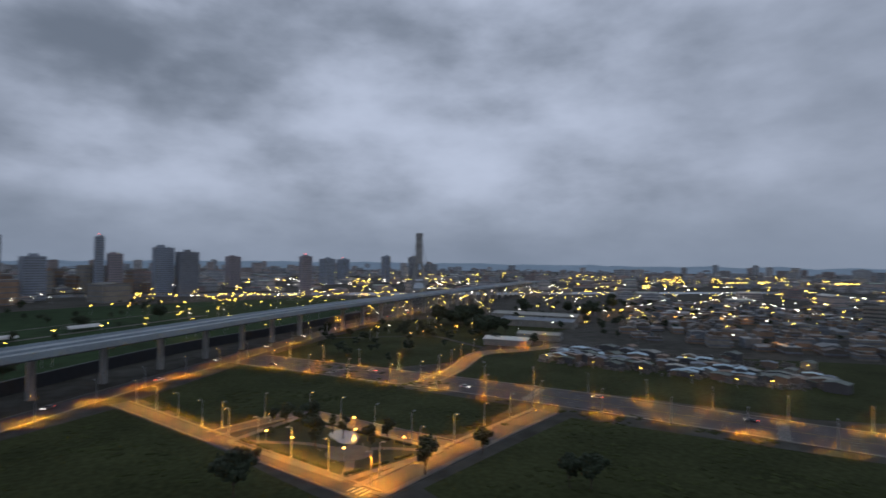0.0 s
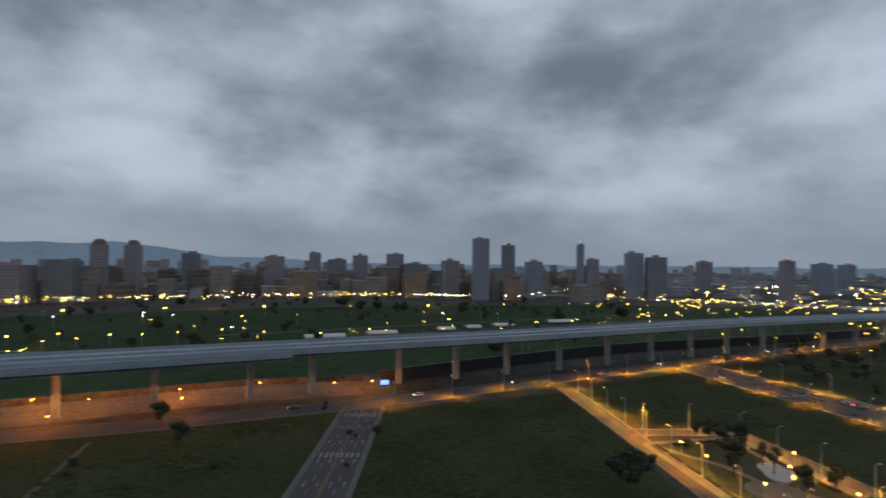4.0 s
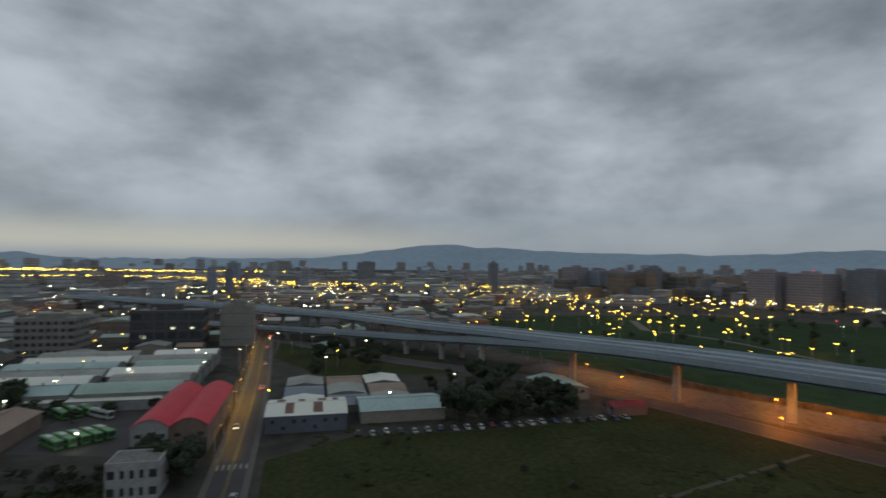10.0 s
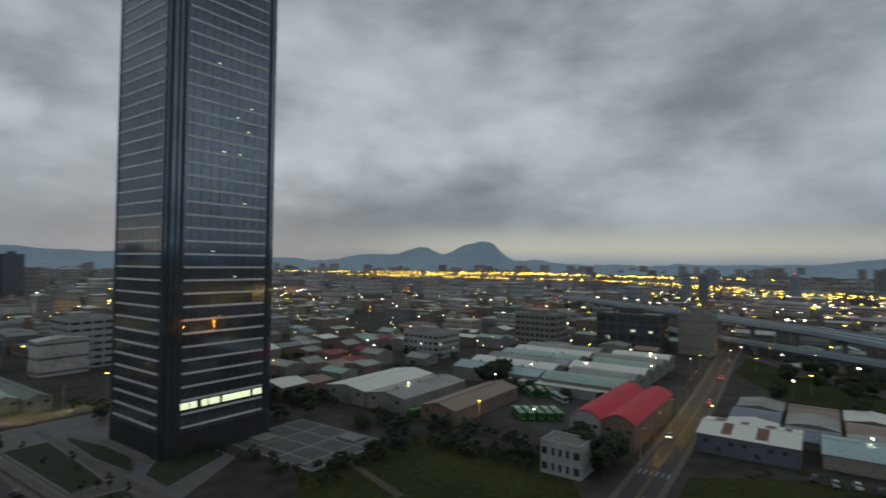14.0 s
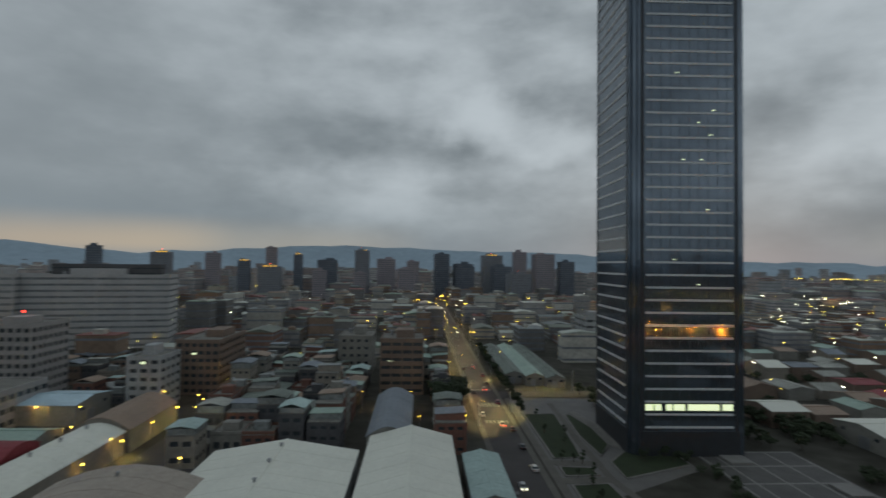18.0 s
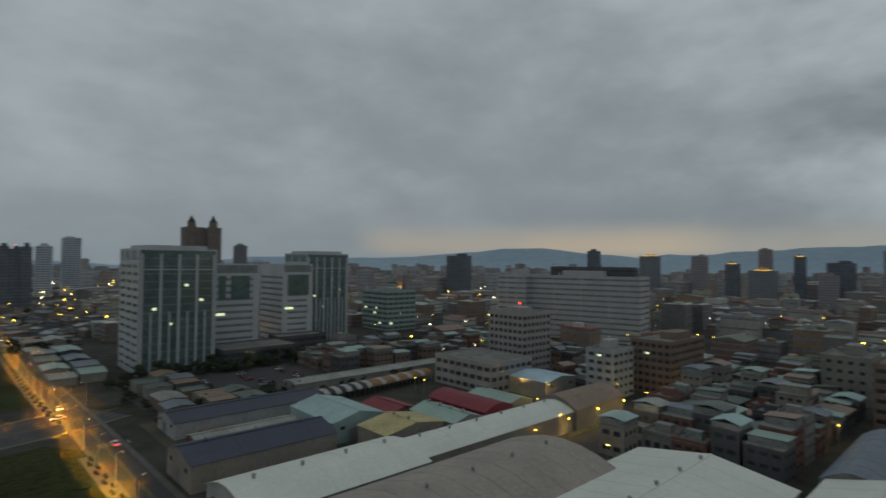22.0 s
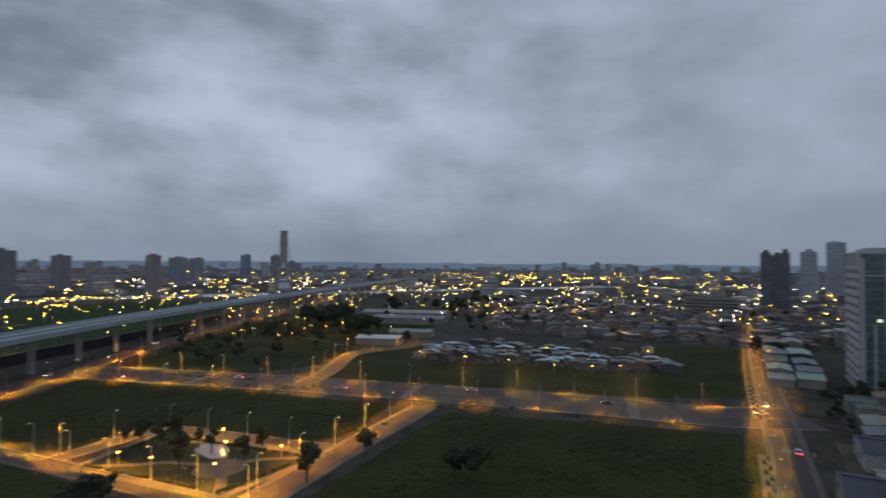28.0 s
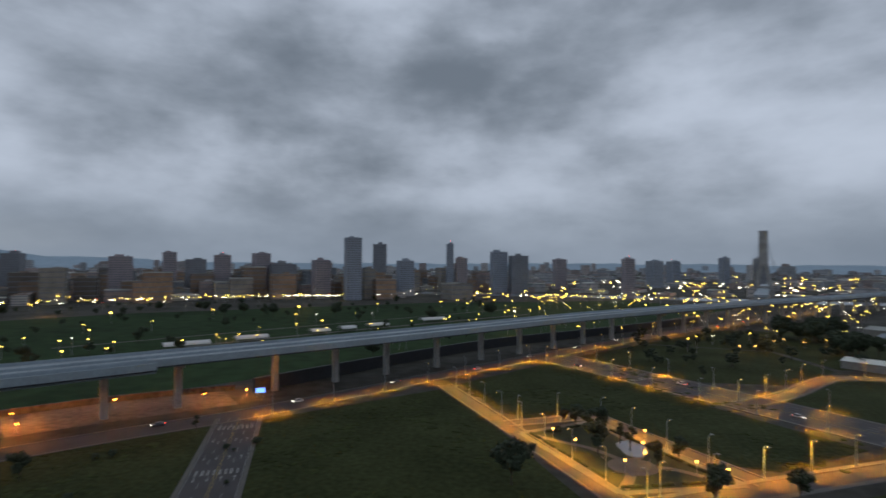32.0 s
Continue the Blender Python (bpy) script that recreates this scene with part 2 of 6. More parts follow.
M_leaf = material("leaves", (0.028, 0.040, 0.019), 0.9, var=0.5, scale=0.5, fine_scale=3.0, per_object=0.3)
M_river = material("river_water", (0.20, 0.22, 0.24), 0.12, var=0.1, scale=0.01)
M_sodium = glow("sodium_lamp", (1.0, 0.44, 0.05), 15.0)
M_amber = glow("amber_lamp", (1.0, 0.62, 0.07), 15.0)
M_lampw = glow("white_lamp", (1.0, 0.93, 0.66), 15.0)
M_globe = glow("lamp_globe", (1.0, 0.50, 0.11), 7.0)
M_red = glow("red_lamp", (1.0, 0.05, 0.03), 5.0)
M_litwin = glow("lit_window", (0.85, 0.95, 0.62), 0.9)


# ---------------------------------------------------------------- mesh tools
class MB:
    """Collects faces of one mesh."""

    def __init__(self):
        self.v, self.f = [], []

    def add(self, verts, faces):
        o = len(self.v)
        self.v.extend(verts)
        self.f.extend([tuple(o + i for i in f) for f in faces])
        return self

    def box(self, cx, cy, z0, z1, w, d, ang=0.0, taper=1.0):
        c, s = math.cos(radians(ang)), math.sin(radians(ang))
        vs = []
        for z, k in ((z0, 1.0), (z1, taper)):
            for a, b in ((-1, -1), (1, -1), (1, 1), (-1, 1)):
                x, y = a * w / 2 * k, b * d / 2 * k
                vs.append((cx + c * x - s * y, cy + s * x + c * y, z))
        return self.add(vs, [(3, 2, 1, 0), (4, 5, 6, 7), (0, 1, 5, 4), (1, 2, 6, 5), (2, 3, 7, 6), (3, 0, 4, 7)])

    def prism(self, poly, z0, z1):
        n = len(poly)
        vs = [(x, y, z0) for x, y in poly] + [(x, y, z1) for x, y in poly]
        return self.add(vs, [tuple(range(n - 1, -1, -1)), tuple(range(n, 2 * n))] + [(i, (i + 1) % n, n + (i + 1) % n, n + i) for i in range(n)])

    def tube(self, p, q, r0, r1, sides=8):
        p, q = Vector(p), Vector(q)
        z = (q - p).normalized()
        x = z.orthogonal().normalized()
        y = z.cross(x)
        vs = []
        for c, r in ((p, r0), (q, r1)):
            for i in range(sides):
                a = 2 * math.pi * i / sides
                vs.append(tuple(c + x * (r * math.cos(a)) + y * (r * math.sin(a))))
        return self.add(vs, [(i, (i + 1) % sides, sides + (i + 1) % sides, sides + i) for i in range(sides)] + [tuple(range(sides - 1, -1, -1)), tuple(range(sides, 2 * sides))])

    def blob(self, c, rx, ry, rz, sides=8, rings=4, rough=0.0, rnd=random):
        vs = [(c[0], c[1], c[2] - rz)]
        for j in range(1, rings):
            e = -math.pi / 2 + math.pi * j / rings
            for i in range(sides):
                a = 2 * math.pi * i / sides
                k = 1 + rough * (rnd.random() - 0.5) * 2
                vs.append((c[0] + rx * k * math.cos(e) * math.cos(a), c[1] + ry * k * math.cos(e) * math.sin(a), c[2] + rz * k * math.sin(e)))
        vs.append((c[0], c[1], c[2] + rz))
        fs = [(0, 1 + (i + 1) % sides, 1 + i) for i in range(sides)]
        for j in range(rings - 2):
            for i in range(sides):
                a, b = 1 + j * sides + i, 1 + j * sides + (i + 1) % sides
                fs.append((a, b, b + sides, a + sides))
        o = 1 + (rings - 2) * sides
        fs += [(o + i, o + (i + 1) % sides, len(vs) - 1) for i in range(sides)]
        return self.add(vs, fs)

    def ribbon(self, pts, half, z0, z1, offset=0.0):
        """A solid strip along a polyline; half: half its width; offset: to its left."""
        L, R = [], []
        n = len(pts)
        for i in range(n):
            a, b = pts[max(i - 1, 0)], pts[min(i + 1, n - 1)]
            dx, dy = b[0] - a[0], b[1] - a[1]
            k = math.hypot(dx, dy)
            nx, ny = -dy / k, dx / k
            L.append((pts[i][0] + nx * (offset + half), pts[i][1] + ny * (offset + half)))
            R.append((pts[i][0] + nx * (offset - half), pts[i][1] + ny * (offset - half)))
        vs = []
        for i in range(n):
            za, zb = (z0[i], z1[i]) if isinstance(z0, (list, tuple)) else (z0, z1)
            vs += [(*L[i], za), (*R[i], za), (*R[i], zb), (*L[i], zb)]
        fs = [(0, 3, 2, 1), (4 * n - 4, 4 * n - 3, 4 * n - 2, 4 * n - 1)]
        for i in range(n - 1):
            o = 4 * i
            for a in range(4):
                b = (a + 1) % 4
                fs.append((o + a, o + b, o + 4 + b, o + 4 + a))
        return self.add(vs, fs)

    def mesh(self, name, mat):
        me = bpy.data.meshes.new(name)
        me.from_pydata(self.v, [], self.f)
        if mat:
            me.materials.append(mat)
        me.update()
        return me


def part(name, mb, mat, parent, label=""):
    ob = new(name, mb.mesh(name, mat) if isinstance(mb, MB) else mb)
    ob.parent = parent
    if label:
        tagged(ob, label)
    return ob


def thing(name, label, category, x=0.0, y=0.0, z=0.0, ang=0.0, group="", kind=""):
    ob = new(name)
    ob.matrix_basis = pose(x, y, z, 0, 0, ang)
    return tagged(ob, label, category, group, kind)


def setting(name, mb, mat, label, category):
    return tagged(new(name, mb.mesh(name, mat)), label, category, kind="structure")


def stuff(name, mb, mat, label, category):
    return tagged(new(name, mb.mesh(name, mat)), label, category, kind="stuff")


def along(pts, step, start=0.0):
    """Places every step metres along a polyline: x, y and heading in degrees."""
    out, need = [], start
    for a, b in zip(pts, pts[1:]):
        L = math.hypot(b[0] - a[0], b[1] - a[1])
        h = math.degrees(math.atan2(b[1] - a[1], b[0] - a[0]))
        while need <= L:
            out.append((a[0] + (b[0] - a[0]) * need / L, a[1] + (b[1] - a[1]) * need / L, h))
            need += step
        need -= L
    return out


def smooth(pts, n=6):
    """A round curve through the points."""
    out = []
    for i in range(len(pts) - 1):
        p0, p1, p2, p3 = pts[max(i - 1, 0)], pts[i], pts[i + 1], pts[min(i + 2, len(pts) - 1)]
        for k in range(n):
            t = k / n
            out.append(tuple(0.5 * (2 * b + (c - a) * t + (2 * a - 5 * b + 4 * c - d) * t * t + (3 * b - a - 3 * c + d) * t ** 3) for a, b, c, d in zip(p0, p1, p2, p3)))
    return out + [tuple(pts[-1])]


# ---------------------------------------------------------------- ground and roads
ground = MB()
for i in range(24):
    a, b = 2 * math.pi * i / 24, 2 * math.pi * (i + 1) / 24
    ground.add([(0, 0, 0), (4900 * math.cos(a), 4900 * math.sin(a), 0), (4900 * math.cos(b), 4900 * math.sin(b), 0)], [(0, 1, 2)])
setting("ground", ground, M_ground, "dark grey-brown flat city ground reaching the horizon", "ground")

WIDE = [(40, 352), (70, 313), (100, 273), (150, 204), (190, 142), (216, 98), (240, 72)]
RIVER = [(-420, -230), (-300, -60), (-250, 40), (-205, 92), (-155, 136), (-120, 172), (-90, 202), (-50, 252), (-24, 287), (40, 365), (100, 437), (190, 535), (420, 770)]
STUB = [(46, 136), (91, 158.5), (137, 180)]
NORTH = [(112, 246), (142, 270), (170, 300), (188, 313), (222, 312), (262, 322)]
LANE = [(-91, 196), (-63, 126), (-25, 30), (-15, 5)]
PARKW = [(-20, 264), (8, 209), (46, 133)]
PARKN = [(47, 219), (84, 158)]
PARKB = [(12, 204), (47, 219)]


def uv(u, v):
    """A place in the street grid, which stands 20 degrees off the axes."""
    return 0.9397 * u - 0.3420 * v, 0.3420 * u + 0.9397 * v


GRID = 20.0
EAST = [(-620, -258), (-369, -160), (-217, -95), (-106, -50), uv(30, -8), uv(142, -6.6), uv(225, -5.2), uv(265, -4.0), uv(400, -0.8), uv(617, -1.5), uv(820, -2.0)]
STRIP = [uv(40, -0.2), uv(142, -0.3), uv(196, 0.6)]
STRIP_FAR = [uv(240, 1.6), uv(300, 4.0), uv(400, 5.6), uv(520, 5.6)]
MAIN = [uv(-8, v) for v in (-60, -150, -300, -500, -820)]
SHOPS = [uv(97, v) for v in (-60, -100, -175, -260)]


def road(name, pts, width, label, z=0.05, mat=None, kerbs=0.0, category="road"):
    line = smooth(pts, 5)
    ob = setting(name, MB().ribbon(line, width / 2, -0.3, z), mat or M_asphalt, label, category)
    if kerbs:
        for side, nm in ((1, "pavement"), (-1, "pavement")):
            mb = MB().ribbon(line, kerbs / 2, -0.3, z + 0.14, side * (width / 2 + kerbs / 2 + 0.02))
            setting(nm, mb, M_pave, "pale concrete kerb and pavement beside the road", "pavement")
    return line


def field(name, poly, label, mat=None, z=0.03):
    return setting(name, MB().prism(poly, -0.3, z), mat or M_grass, label, "field")


field("meadow", [(-17, 258), (-84, 192), (-56, 127), (-20, 40), (10, 20), (60, 60), (46, 110), (25, 158), (5, 208)], "rough dark green meadow")
field("meadow", [(-96, 188), (-150, 150), (-205, 84), (-180, 62), (-160, 20), (-146, -26), (-120, -46), (-40, -15), (-24, 15), (-72, 124)], "rough dark green meadow with bare earth tracks")
field("meadow", [(-12, 268), (40, 338), (62, 314), (92, 250), (130, 192), (92, 168), (78, 172), (42, 226), (20, 212), (8, 222)], "rough dark green meadow beside the park")
field("meadow", [(60, 132), (140, 168), (200, 82), (190, 68), (105, 34), (66, 98)], "rough dark green meadow inside the street corner")
field("meadow", [(128, 266), (170, 300), (232, 318), (300, 250), (390, 180), (400, 150), (262, 98), (226, 126), (190, 178), (150, 232)], "rough green meadow round the shacks")
field("meadow", [(50, 352), (110, 420), (190, 400), (195, 330), (150, 290), (112, 290), (82, 312)], "rough green meadow by the river road")
field("meadow", [(112, 424), (200, 520), (340, 520), (335, 400), (236, 348), (200, 336), (194, 402)], "rough dark green meadow beyond the river road", z=0.026)
field("meadow", [(-285, -117), (-352, -140), (-338, -84), (-296, -14), (-259, 1), (-233, -64)], "rough green meadow beside the ramp")
field("yard_earth", [uv(172, -20), uv(222, -20), uv(224, -84), uv(196, -84), uv(172, -62)], "brown scrap yard ground", M_earth, 0.04)
field("car_park", [uv(240, -190), uv(296, -190), uv(296, -26), uv(240, -26)], "worn asphalt car park with grass strips", M_asphalt, 0.035)
field("meadow", [(-82, -52), (-22, -25), (-10, -60), (-30, -112), (-78, -118), (-100, -75)], "dark green lawn below the office tower")
field("riverside_lawn", [(-560, -60), (-330, 30), (-250, 110), (-120, 260), (60, 470), (300, 760), (200, 900), (-100, 800), (-420, 560), (-640, 260)], "wide green riverside park lawn", M_river_grass)

road("road_east", EAST, 8.5, "asphalt street lit by sodium lamps", kerbs=1.8)
for strip in (STRIP, STRIP_FAR):
    setting("pavement", MB().ribbon(smooth(strip, 4), 2.3, -0.3, 0.17), M_pave, "broad paved walk with planting beds beside the street", "pavement")
road("road_wide", WIDE, 27, "wide dark asphalt road with worn lane markings", z=0.06, kerbs=2.0)
M_apron = material("worn_apron", (0.045, 0.043, 0.038), 0.9, var=0.5, scale=0.05, fine_scale=0.4, col2=(0.12, 0.11, 0.098))
setting("ramp_apron", MB().ribbon(smooth([(-285, 40), (-244, 84), (-200, 134), (-160, 182), (-112, 226)]), 16, -0.3, 0.038), M_apron, "worn concrete apron and slip roads below the viaduct", "road")
road("road_river", RIVER, 13, "asphalt road along the viaduct", z=0.045, kerbs=1.2)
road("road_stub", STUB, 8, "narrow asphalt street lit orange", z=0.07, kerbs=2.0)
road("road_north", NORTH, 8, "narrow asphalt lane to the northern plots", z=0.07, kerbs=1.5)
road("road_lane", LANE, 15, "four lane asphalt street with white arrows", z=0.065, kerbs=1.2)
road("road_park", PARKW, 6.2, "narrow asphalt street beside the park", z=0.055, kerbs=1.2)
road("road_park_back", PARKN, 6, "narrow asphalt street behind the park", z=0.04, kerbs=1.0)
road("road_park_side", PARKB, 5, "narrow asphalt lane behind the park", z=0.035, kerbs=1.5)
road("road_tower_side", [uv(u, -211) for u in (-13, -40, -66, -120)], 13, "side street lit by pale lamps beside the office tower", z=0.05)
road("road_main", MAIN, 11, "asphalt avenue running into the city", z=0.06, kerbs=2.0)
road("road_shops", SHOPS, 24, "brown earth and asphalt lane behind warehouses", z=0.05)

# ---------------------------------------------------------------- viaduct
VIA = smooth([(-500.3, -446.7, 20.0), (-457.9, -330.1, 20.0), (-420.8, -217.9, 19.7), (-393.7, -156.4, 19.3), (-373.7, -101.4, 18.9), (-342.3, -52.0, 18.5), (-314.8, -13.5, 18.5), (-292.2, 18.5, 19.3), (-262.1, 51.2, 20.4), (-212.6, 108.2, 21.7), (-173.0, 147.0, 22.3), (-120.5, 202.0, 22.3), (-70.5, 254.5, 22.3), (-31.5, 297, 22.3), (62.5, 401, 22.3), (153.5, 488, 22.3), (288, 607, 22.3), (424, 722, 22.3), (700, 960, 22.3)], 5)
RAMP = smooth([(-400, -230, 6.5), (-366, -150, 8.0), (-340, -85, 9.5), (-317, -42, 11.0), (-301, -16, 13.0), (-279, 10, 15.5), (-249, 46, 18.6), (-212, 84, 21.4), (-165, 132, 22.2), (-119, 184, 22.2)], 5)
via = thing("viaduct", "long blue-grey steel motorway viaduct on concrete piers", "viaduct")


M_slab = material("carriageway", (0.30, 0.335, 0.355), 0.7, var=0.25, scale=0.05, fine_scale=0.6)


def deck(line, half, nm):
    pts = [p[:2] for p in line]
    z = [p[2] if len(p) > 2 else 22.3 for p in line]
    lift = lambda d: [v + d for v in z]
    part(nm, MB().ribbon(pts, half * 0.55, lift(-3.2), lift(-0.9)), M_deck, via, "blue-grey steel box girder")
    part("deck_slab", MB().ribbon(pts, half, lift(-0.9), lift(-0.2)), M_slab, via, "pale grey carriageway")
    for s in (1, -1):
        part("parapet", MB().ribbon(pts, 0.2, lift(-1.7), lift(1.0), s * half), M_deck, via, "pale blue-grey parapet wall")
        part("edge_beam", MB().ribbon(pts, 0.3, lift(-2.3), lift(-1.72), s * (half - 0.5)), M_fin, via, "dark steel edge beam")


def pier(x, y, h, z, half):
    mb = MB().box(x, y, -0.3, z - 5.0, 2.5, 2.3, h)
    mb.box(x, y, z - 5.0, z - 3.2, 2.5, half * 1.25, h)
    part("pier", mb, M_conc, via, "grey concrete pier with a crosshead")


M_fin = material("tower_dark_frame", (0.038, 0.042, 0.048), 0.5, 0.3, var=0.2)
deck(VIA, 11.8, "girder")
part("median_barrier", MB().ribbon([p[:2] for p in VIA], 0.3, [p[2] - 0.25 for p in VIA], [p[2] + 0.8 for p in VIA]), M_deck, via, "pale concrete median barrier")
deck(RAMP, 4.5, "girder")
# piers along the river road, close to one every 30 m on either deck
for x, y in ((-249, 60), (-212, 100), (-187, 135), (-164, 158), (-141, 186), (-123, 205), (-97, 240), (-75, 262), (-54, 284), (-30, 308), (-6, 336), (18, 362), (42, 389), (66, 416), (92, 444)):
    pier(x, y, 47, 22.3, 8.5)
line = [p[:2] for p in VIA]
for x, y, h in along(line, 36.0, 20.0):
    z = min(VIA, key=lambda p: math.hypot(p[0] - x, p[1] - y))[2]
    if x > 110 or x < -290:
        pier(x, y, h, z, 8.5)
for x, y, z in ((-277, 12, 15.2), (-299, -14, 13.2), (-314, -39, 11.2), (-338, -82, 9.6), (-362, -140, 8.2)):
    pier(x, y, 62, z, 4.5)

# ---------------------------------------------------------------- office tower
TA = 19.0
M_tglass = material("tower_glass", (0.165, 0.20, 0.24), 0.07, 0.75, 0.2, 0.05, 0.3, spec=0.6)
M_band = material("tower_band", (0.62, 0.63, 0.64), 0.45, 0.1, var=0.1)
tower = thing("office_tower", "tall dark glass office tower with pale floor bands", "skyscraper", -10.2, -162, 0, TA)
W = 38.6
H = 172.0
part("glass_body", MB().box(0, 0, 0, H, W - 5.0, W - 0.6).box(0, 0, 0, H, W - 0.6, W - 5.0), M_tglass, tower)
# notched corners with dark frames
for a in (-1, 1):
    for b in (-1, 1):
        part("corner_fin", MB().box(a * (W / 2 - 2.4), b * (W / 2 - 2.4), 0, H, 2.6, 2.6), M_tglass, tower, "dark glass corner strip")
        part("corner_frame", MB().box(a * (W / 2 - 0.5), b * (W / 2 - 3.9), 0, H, 0.7, 1.0).box(a * (W / 2 - 3.9), b * (W / 2 - 0.5), 0, H, 1.0, 0.7), M_fin, tower, "black metal edge frame")
for k in range(41):
    z = 9.0 + 4.05 * k
    for a, b in ((0, 1), (0, -1), (1, 0), (-1, 0)):
        w = W - 10.2
        mb = MB().box(a * (W / 2 - 0.2), b * (W / 2 - 0.2), z, z + 0.62, w if b else 0.3, w if a else 0.3)
        part("floor_band", mb, M_band, tower)


# ---------------------------------------------------------------- buildings
rnd = random.Random(7)
M_win = glass("window_glass", (0.055, 0.064, 0.07), 0.14, 0.6)
M_win_soft = glass("ribbon_windows", (0.21, 0.225, 0.235), 0.2, 0.6)
M_win_green = glass("green_glass", (0.085, 0.135, 0.128), 0.16, 0.7)
M_roofdeck = material("roof_concrete", (0.18, 0.175, 0.157), 0.9, var=0.4, scale=0.15, fine_scale=1.2)
WALLS = [material("wall_" + n, c, 0.85, var=0.22, scale=0.12, fine_scale=0.9) for n, c in (
    ("grey", (0.235, 0.228, 0.205)), ("beige", (0.26, 0.235, 0.20)), ("brown", (0.19, 0.14, 0.11)), ("brick", (0.17, 0.085, 0.065)),
    ("white", (0.33, 0.34, 0.34)), ("dark", (0.085, 0.085, 0.09)), ("slate", (0.11, 0.13, 0.16)))]
GREY, BEIGE, BROWN, BRICK, WHITE, DARK, SLATE = WALLS
STONE = material("stone_tiles", (0.31, 0.295, 0.285), 0.8, var=0.2, scale=0.12, fine_scale=0.9)
HOSP = material("hospital_tiles", (0.40, 0.40, 0.40), 0.7, var=0.15, scale=0.1, fine_scale=0.8)


def corrugated(name, col, var=0.2, rough=0.55, metal=0.25):
    """Sheet-metal roofing with ribs and weather stains."""
    m = material(name, [min(0.7, 1.15 * c) for c in col], rough, metal, var, 0.09, 0.9)
    nt = m.node_tree
    wave, bp = nt.nodes.new("ShaderNodeTexWave"), nt.nodes.new("ShaderNodeBump")
    geo = nt.nodes.new("ShaderNodeNewGeometry")
    mp = nt.nodes.new("ShaderNodeMapping")
    mp.inputs["Rotation"].default_value = (0, 0, radians(-20))
    nt.links.new(geo.outputs["Position"], mp.inputs[0])
    nt.links.new(mp.outputs[0], wave.inputs["Vector"])
    wave.bands_direction = "Y"
    wave.inputs["Scale"].default_value = 0.55
    bp.inputs["Strength"].default_value, bp.inputs["Distance"].default_value = 0.5, 0.12
    nt.links.new(wave.outputs[1], bp.inputs["Height"])
    nt.links.new(bp.outputs[0], nt.nodes["Principled BSDF"].inputs["Normal"])
    return m


R_white = corrugated("roof_white", (0.60, 0.63, 0.54), 0.09, 0.5, 0.05)
R_taupe = corrugated("roof_taupe", (0.29, 0.25, 0.21))
R_navy = corrugated("roof_navy", (0.045, 0.05, 0.075))
R_teal = corrugated("roof_teal", (0.30, 0.40, 0.385))
R_yellow = corrugated("roof_yellow", (0.40, 0.33, 0.15), 0.3)
R_green = corrugated("roof_green", (0.27, 0.36, 0.31))
R_red = corrugated("roof_red", (0.19, 0.022, 0.03))
R_scarlet = corrugated("roof_scarlet", (0.47, 0.012, 0.03))
R_brown = corrugated("roof_brown", (0.23, 0.165, 0.12))
R_sky = corrugated("roof_skyblue", (0.40, 0.52, 0.58))
R_slate = corrugated("roof_slate", (0.16, 0.185, 0.215))
R_grey = corrugated("roof_grey", (0.25, 0.256, 0.228), 0.35)
R_rust = corrugated("roof_rust", (0.14, 0.065, 0.045), 0.4)
R_moss = corrugated("roof_moss", (0.11, 0.135, 0.115), 0.4)
ROOFS = [R_grey, R_green, R_slate, R_grey, R_teal, R_brown, R_grey, R_white, R_red, R_green]


def facade(w, d, h, floor, solid, pier, deep, every, top=0.9):
    """Four walls as one shell, with openings that go through to the glass behind."""
    mb, seen = MB(), {}

    def vid(q):
        key = tuple(round(c, 3) for c in q)
        if key not in seen:
            seen[key] = len(mb.v)
            mb.v.append(q)
        return seen[key]

    n = max(1, int(h / floor))
    fl = h / n
    zs = [0.0]
    for k in range(n):
        zs += [k * fl + fl * solid / 2, (k + 1) * fl - fl * solid / 2]
    zs.append(h + top)
    pier = pier or 0.4
    for side in range(4):
        span = w if side % 2 == 0 else d
        m = max(2, round(span / every))
        us = [-span / 2]
        for i in range(m):
            us += [-span / 2 + pier + i * (span - pier) / m, -span / 2 + (i + 1) * (span - pier) / m]
        us.append(span / 2)

        def at(u, z, o):
            return ((u, -d / 2 + o, z), (w / 2 - o, u, z), (-u, d / 2 - o, z), (-w / 2 + o, -u, z))[side]

        def quad(*c):
            mb.f.append(tuple(vid(at(*q)) for q in c))

        for i in range(len(us) - 1):
            u0, u1 = us[i], us[i + 1]
            for k in range(len(zs) - 1):
                z0, z1 = zs[k], zs[k + 1]
                if i % 2 == 1 and k % 2 == 1:
                    quad((u0, z0, 0), (u1, z0, 0), (u1, z0, deep), (u0, z0, deep))
                    quad((u1, z0, 0), (u1, z1, 0), (u1, z1, deep), (u1, z0, deep))
                    quad((u1, z1, 0), (u0, z1, 0), (u0, z1, deep), (u1, z1, deep))
                    quad((u0, z1, 0), (u0, z0, 0), (u0, z0, deep), (u0, z1, deep))
                else:
                    quad((u0, z0, 0), (u1, z0, 0), (u1, z1, 0), (u0, z1, 0))
        if top:
            z, e = h + top, 0.3
            quad((-span / 2, z, 0), (span / 2, z, 0), (span / 2 - e, z, e), (-span / 2 + e, z, e))
            quad((-span / 2 + e, z, e), (span / 2 - e, z, e), (span / 2 - e, h, e), (-span / 2 + e, h, e))
    return mb


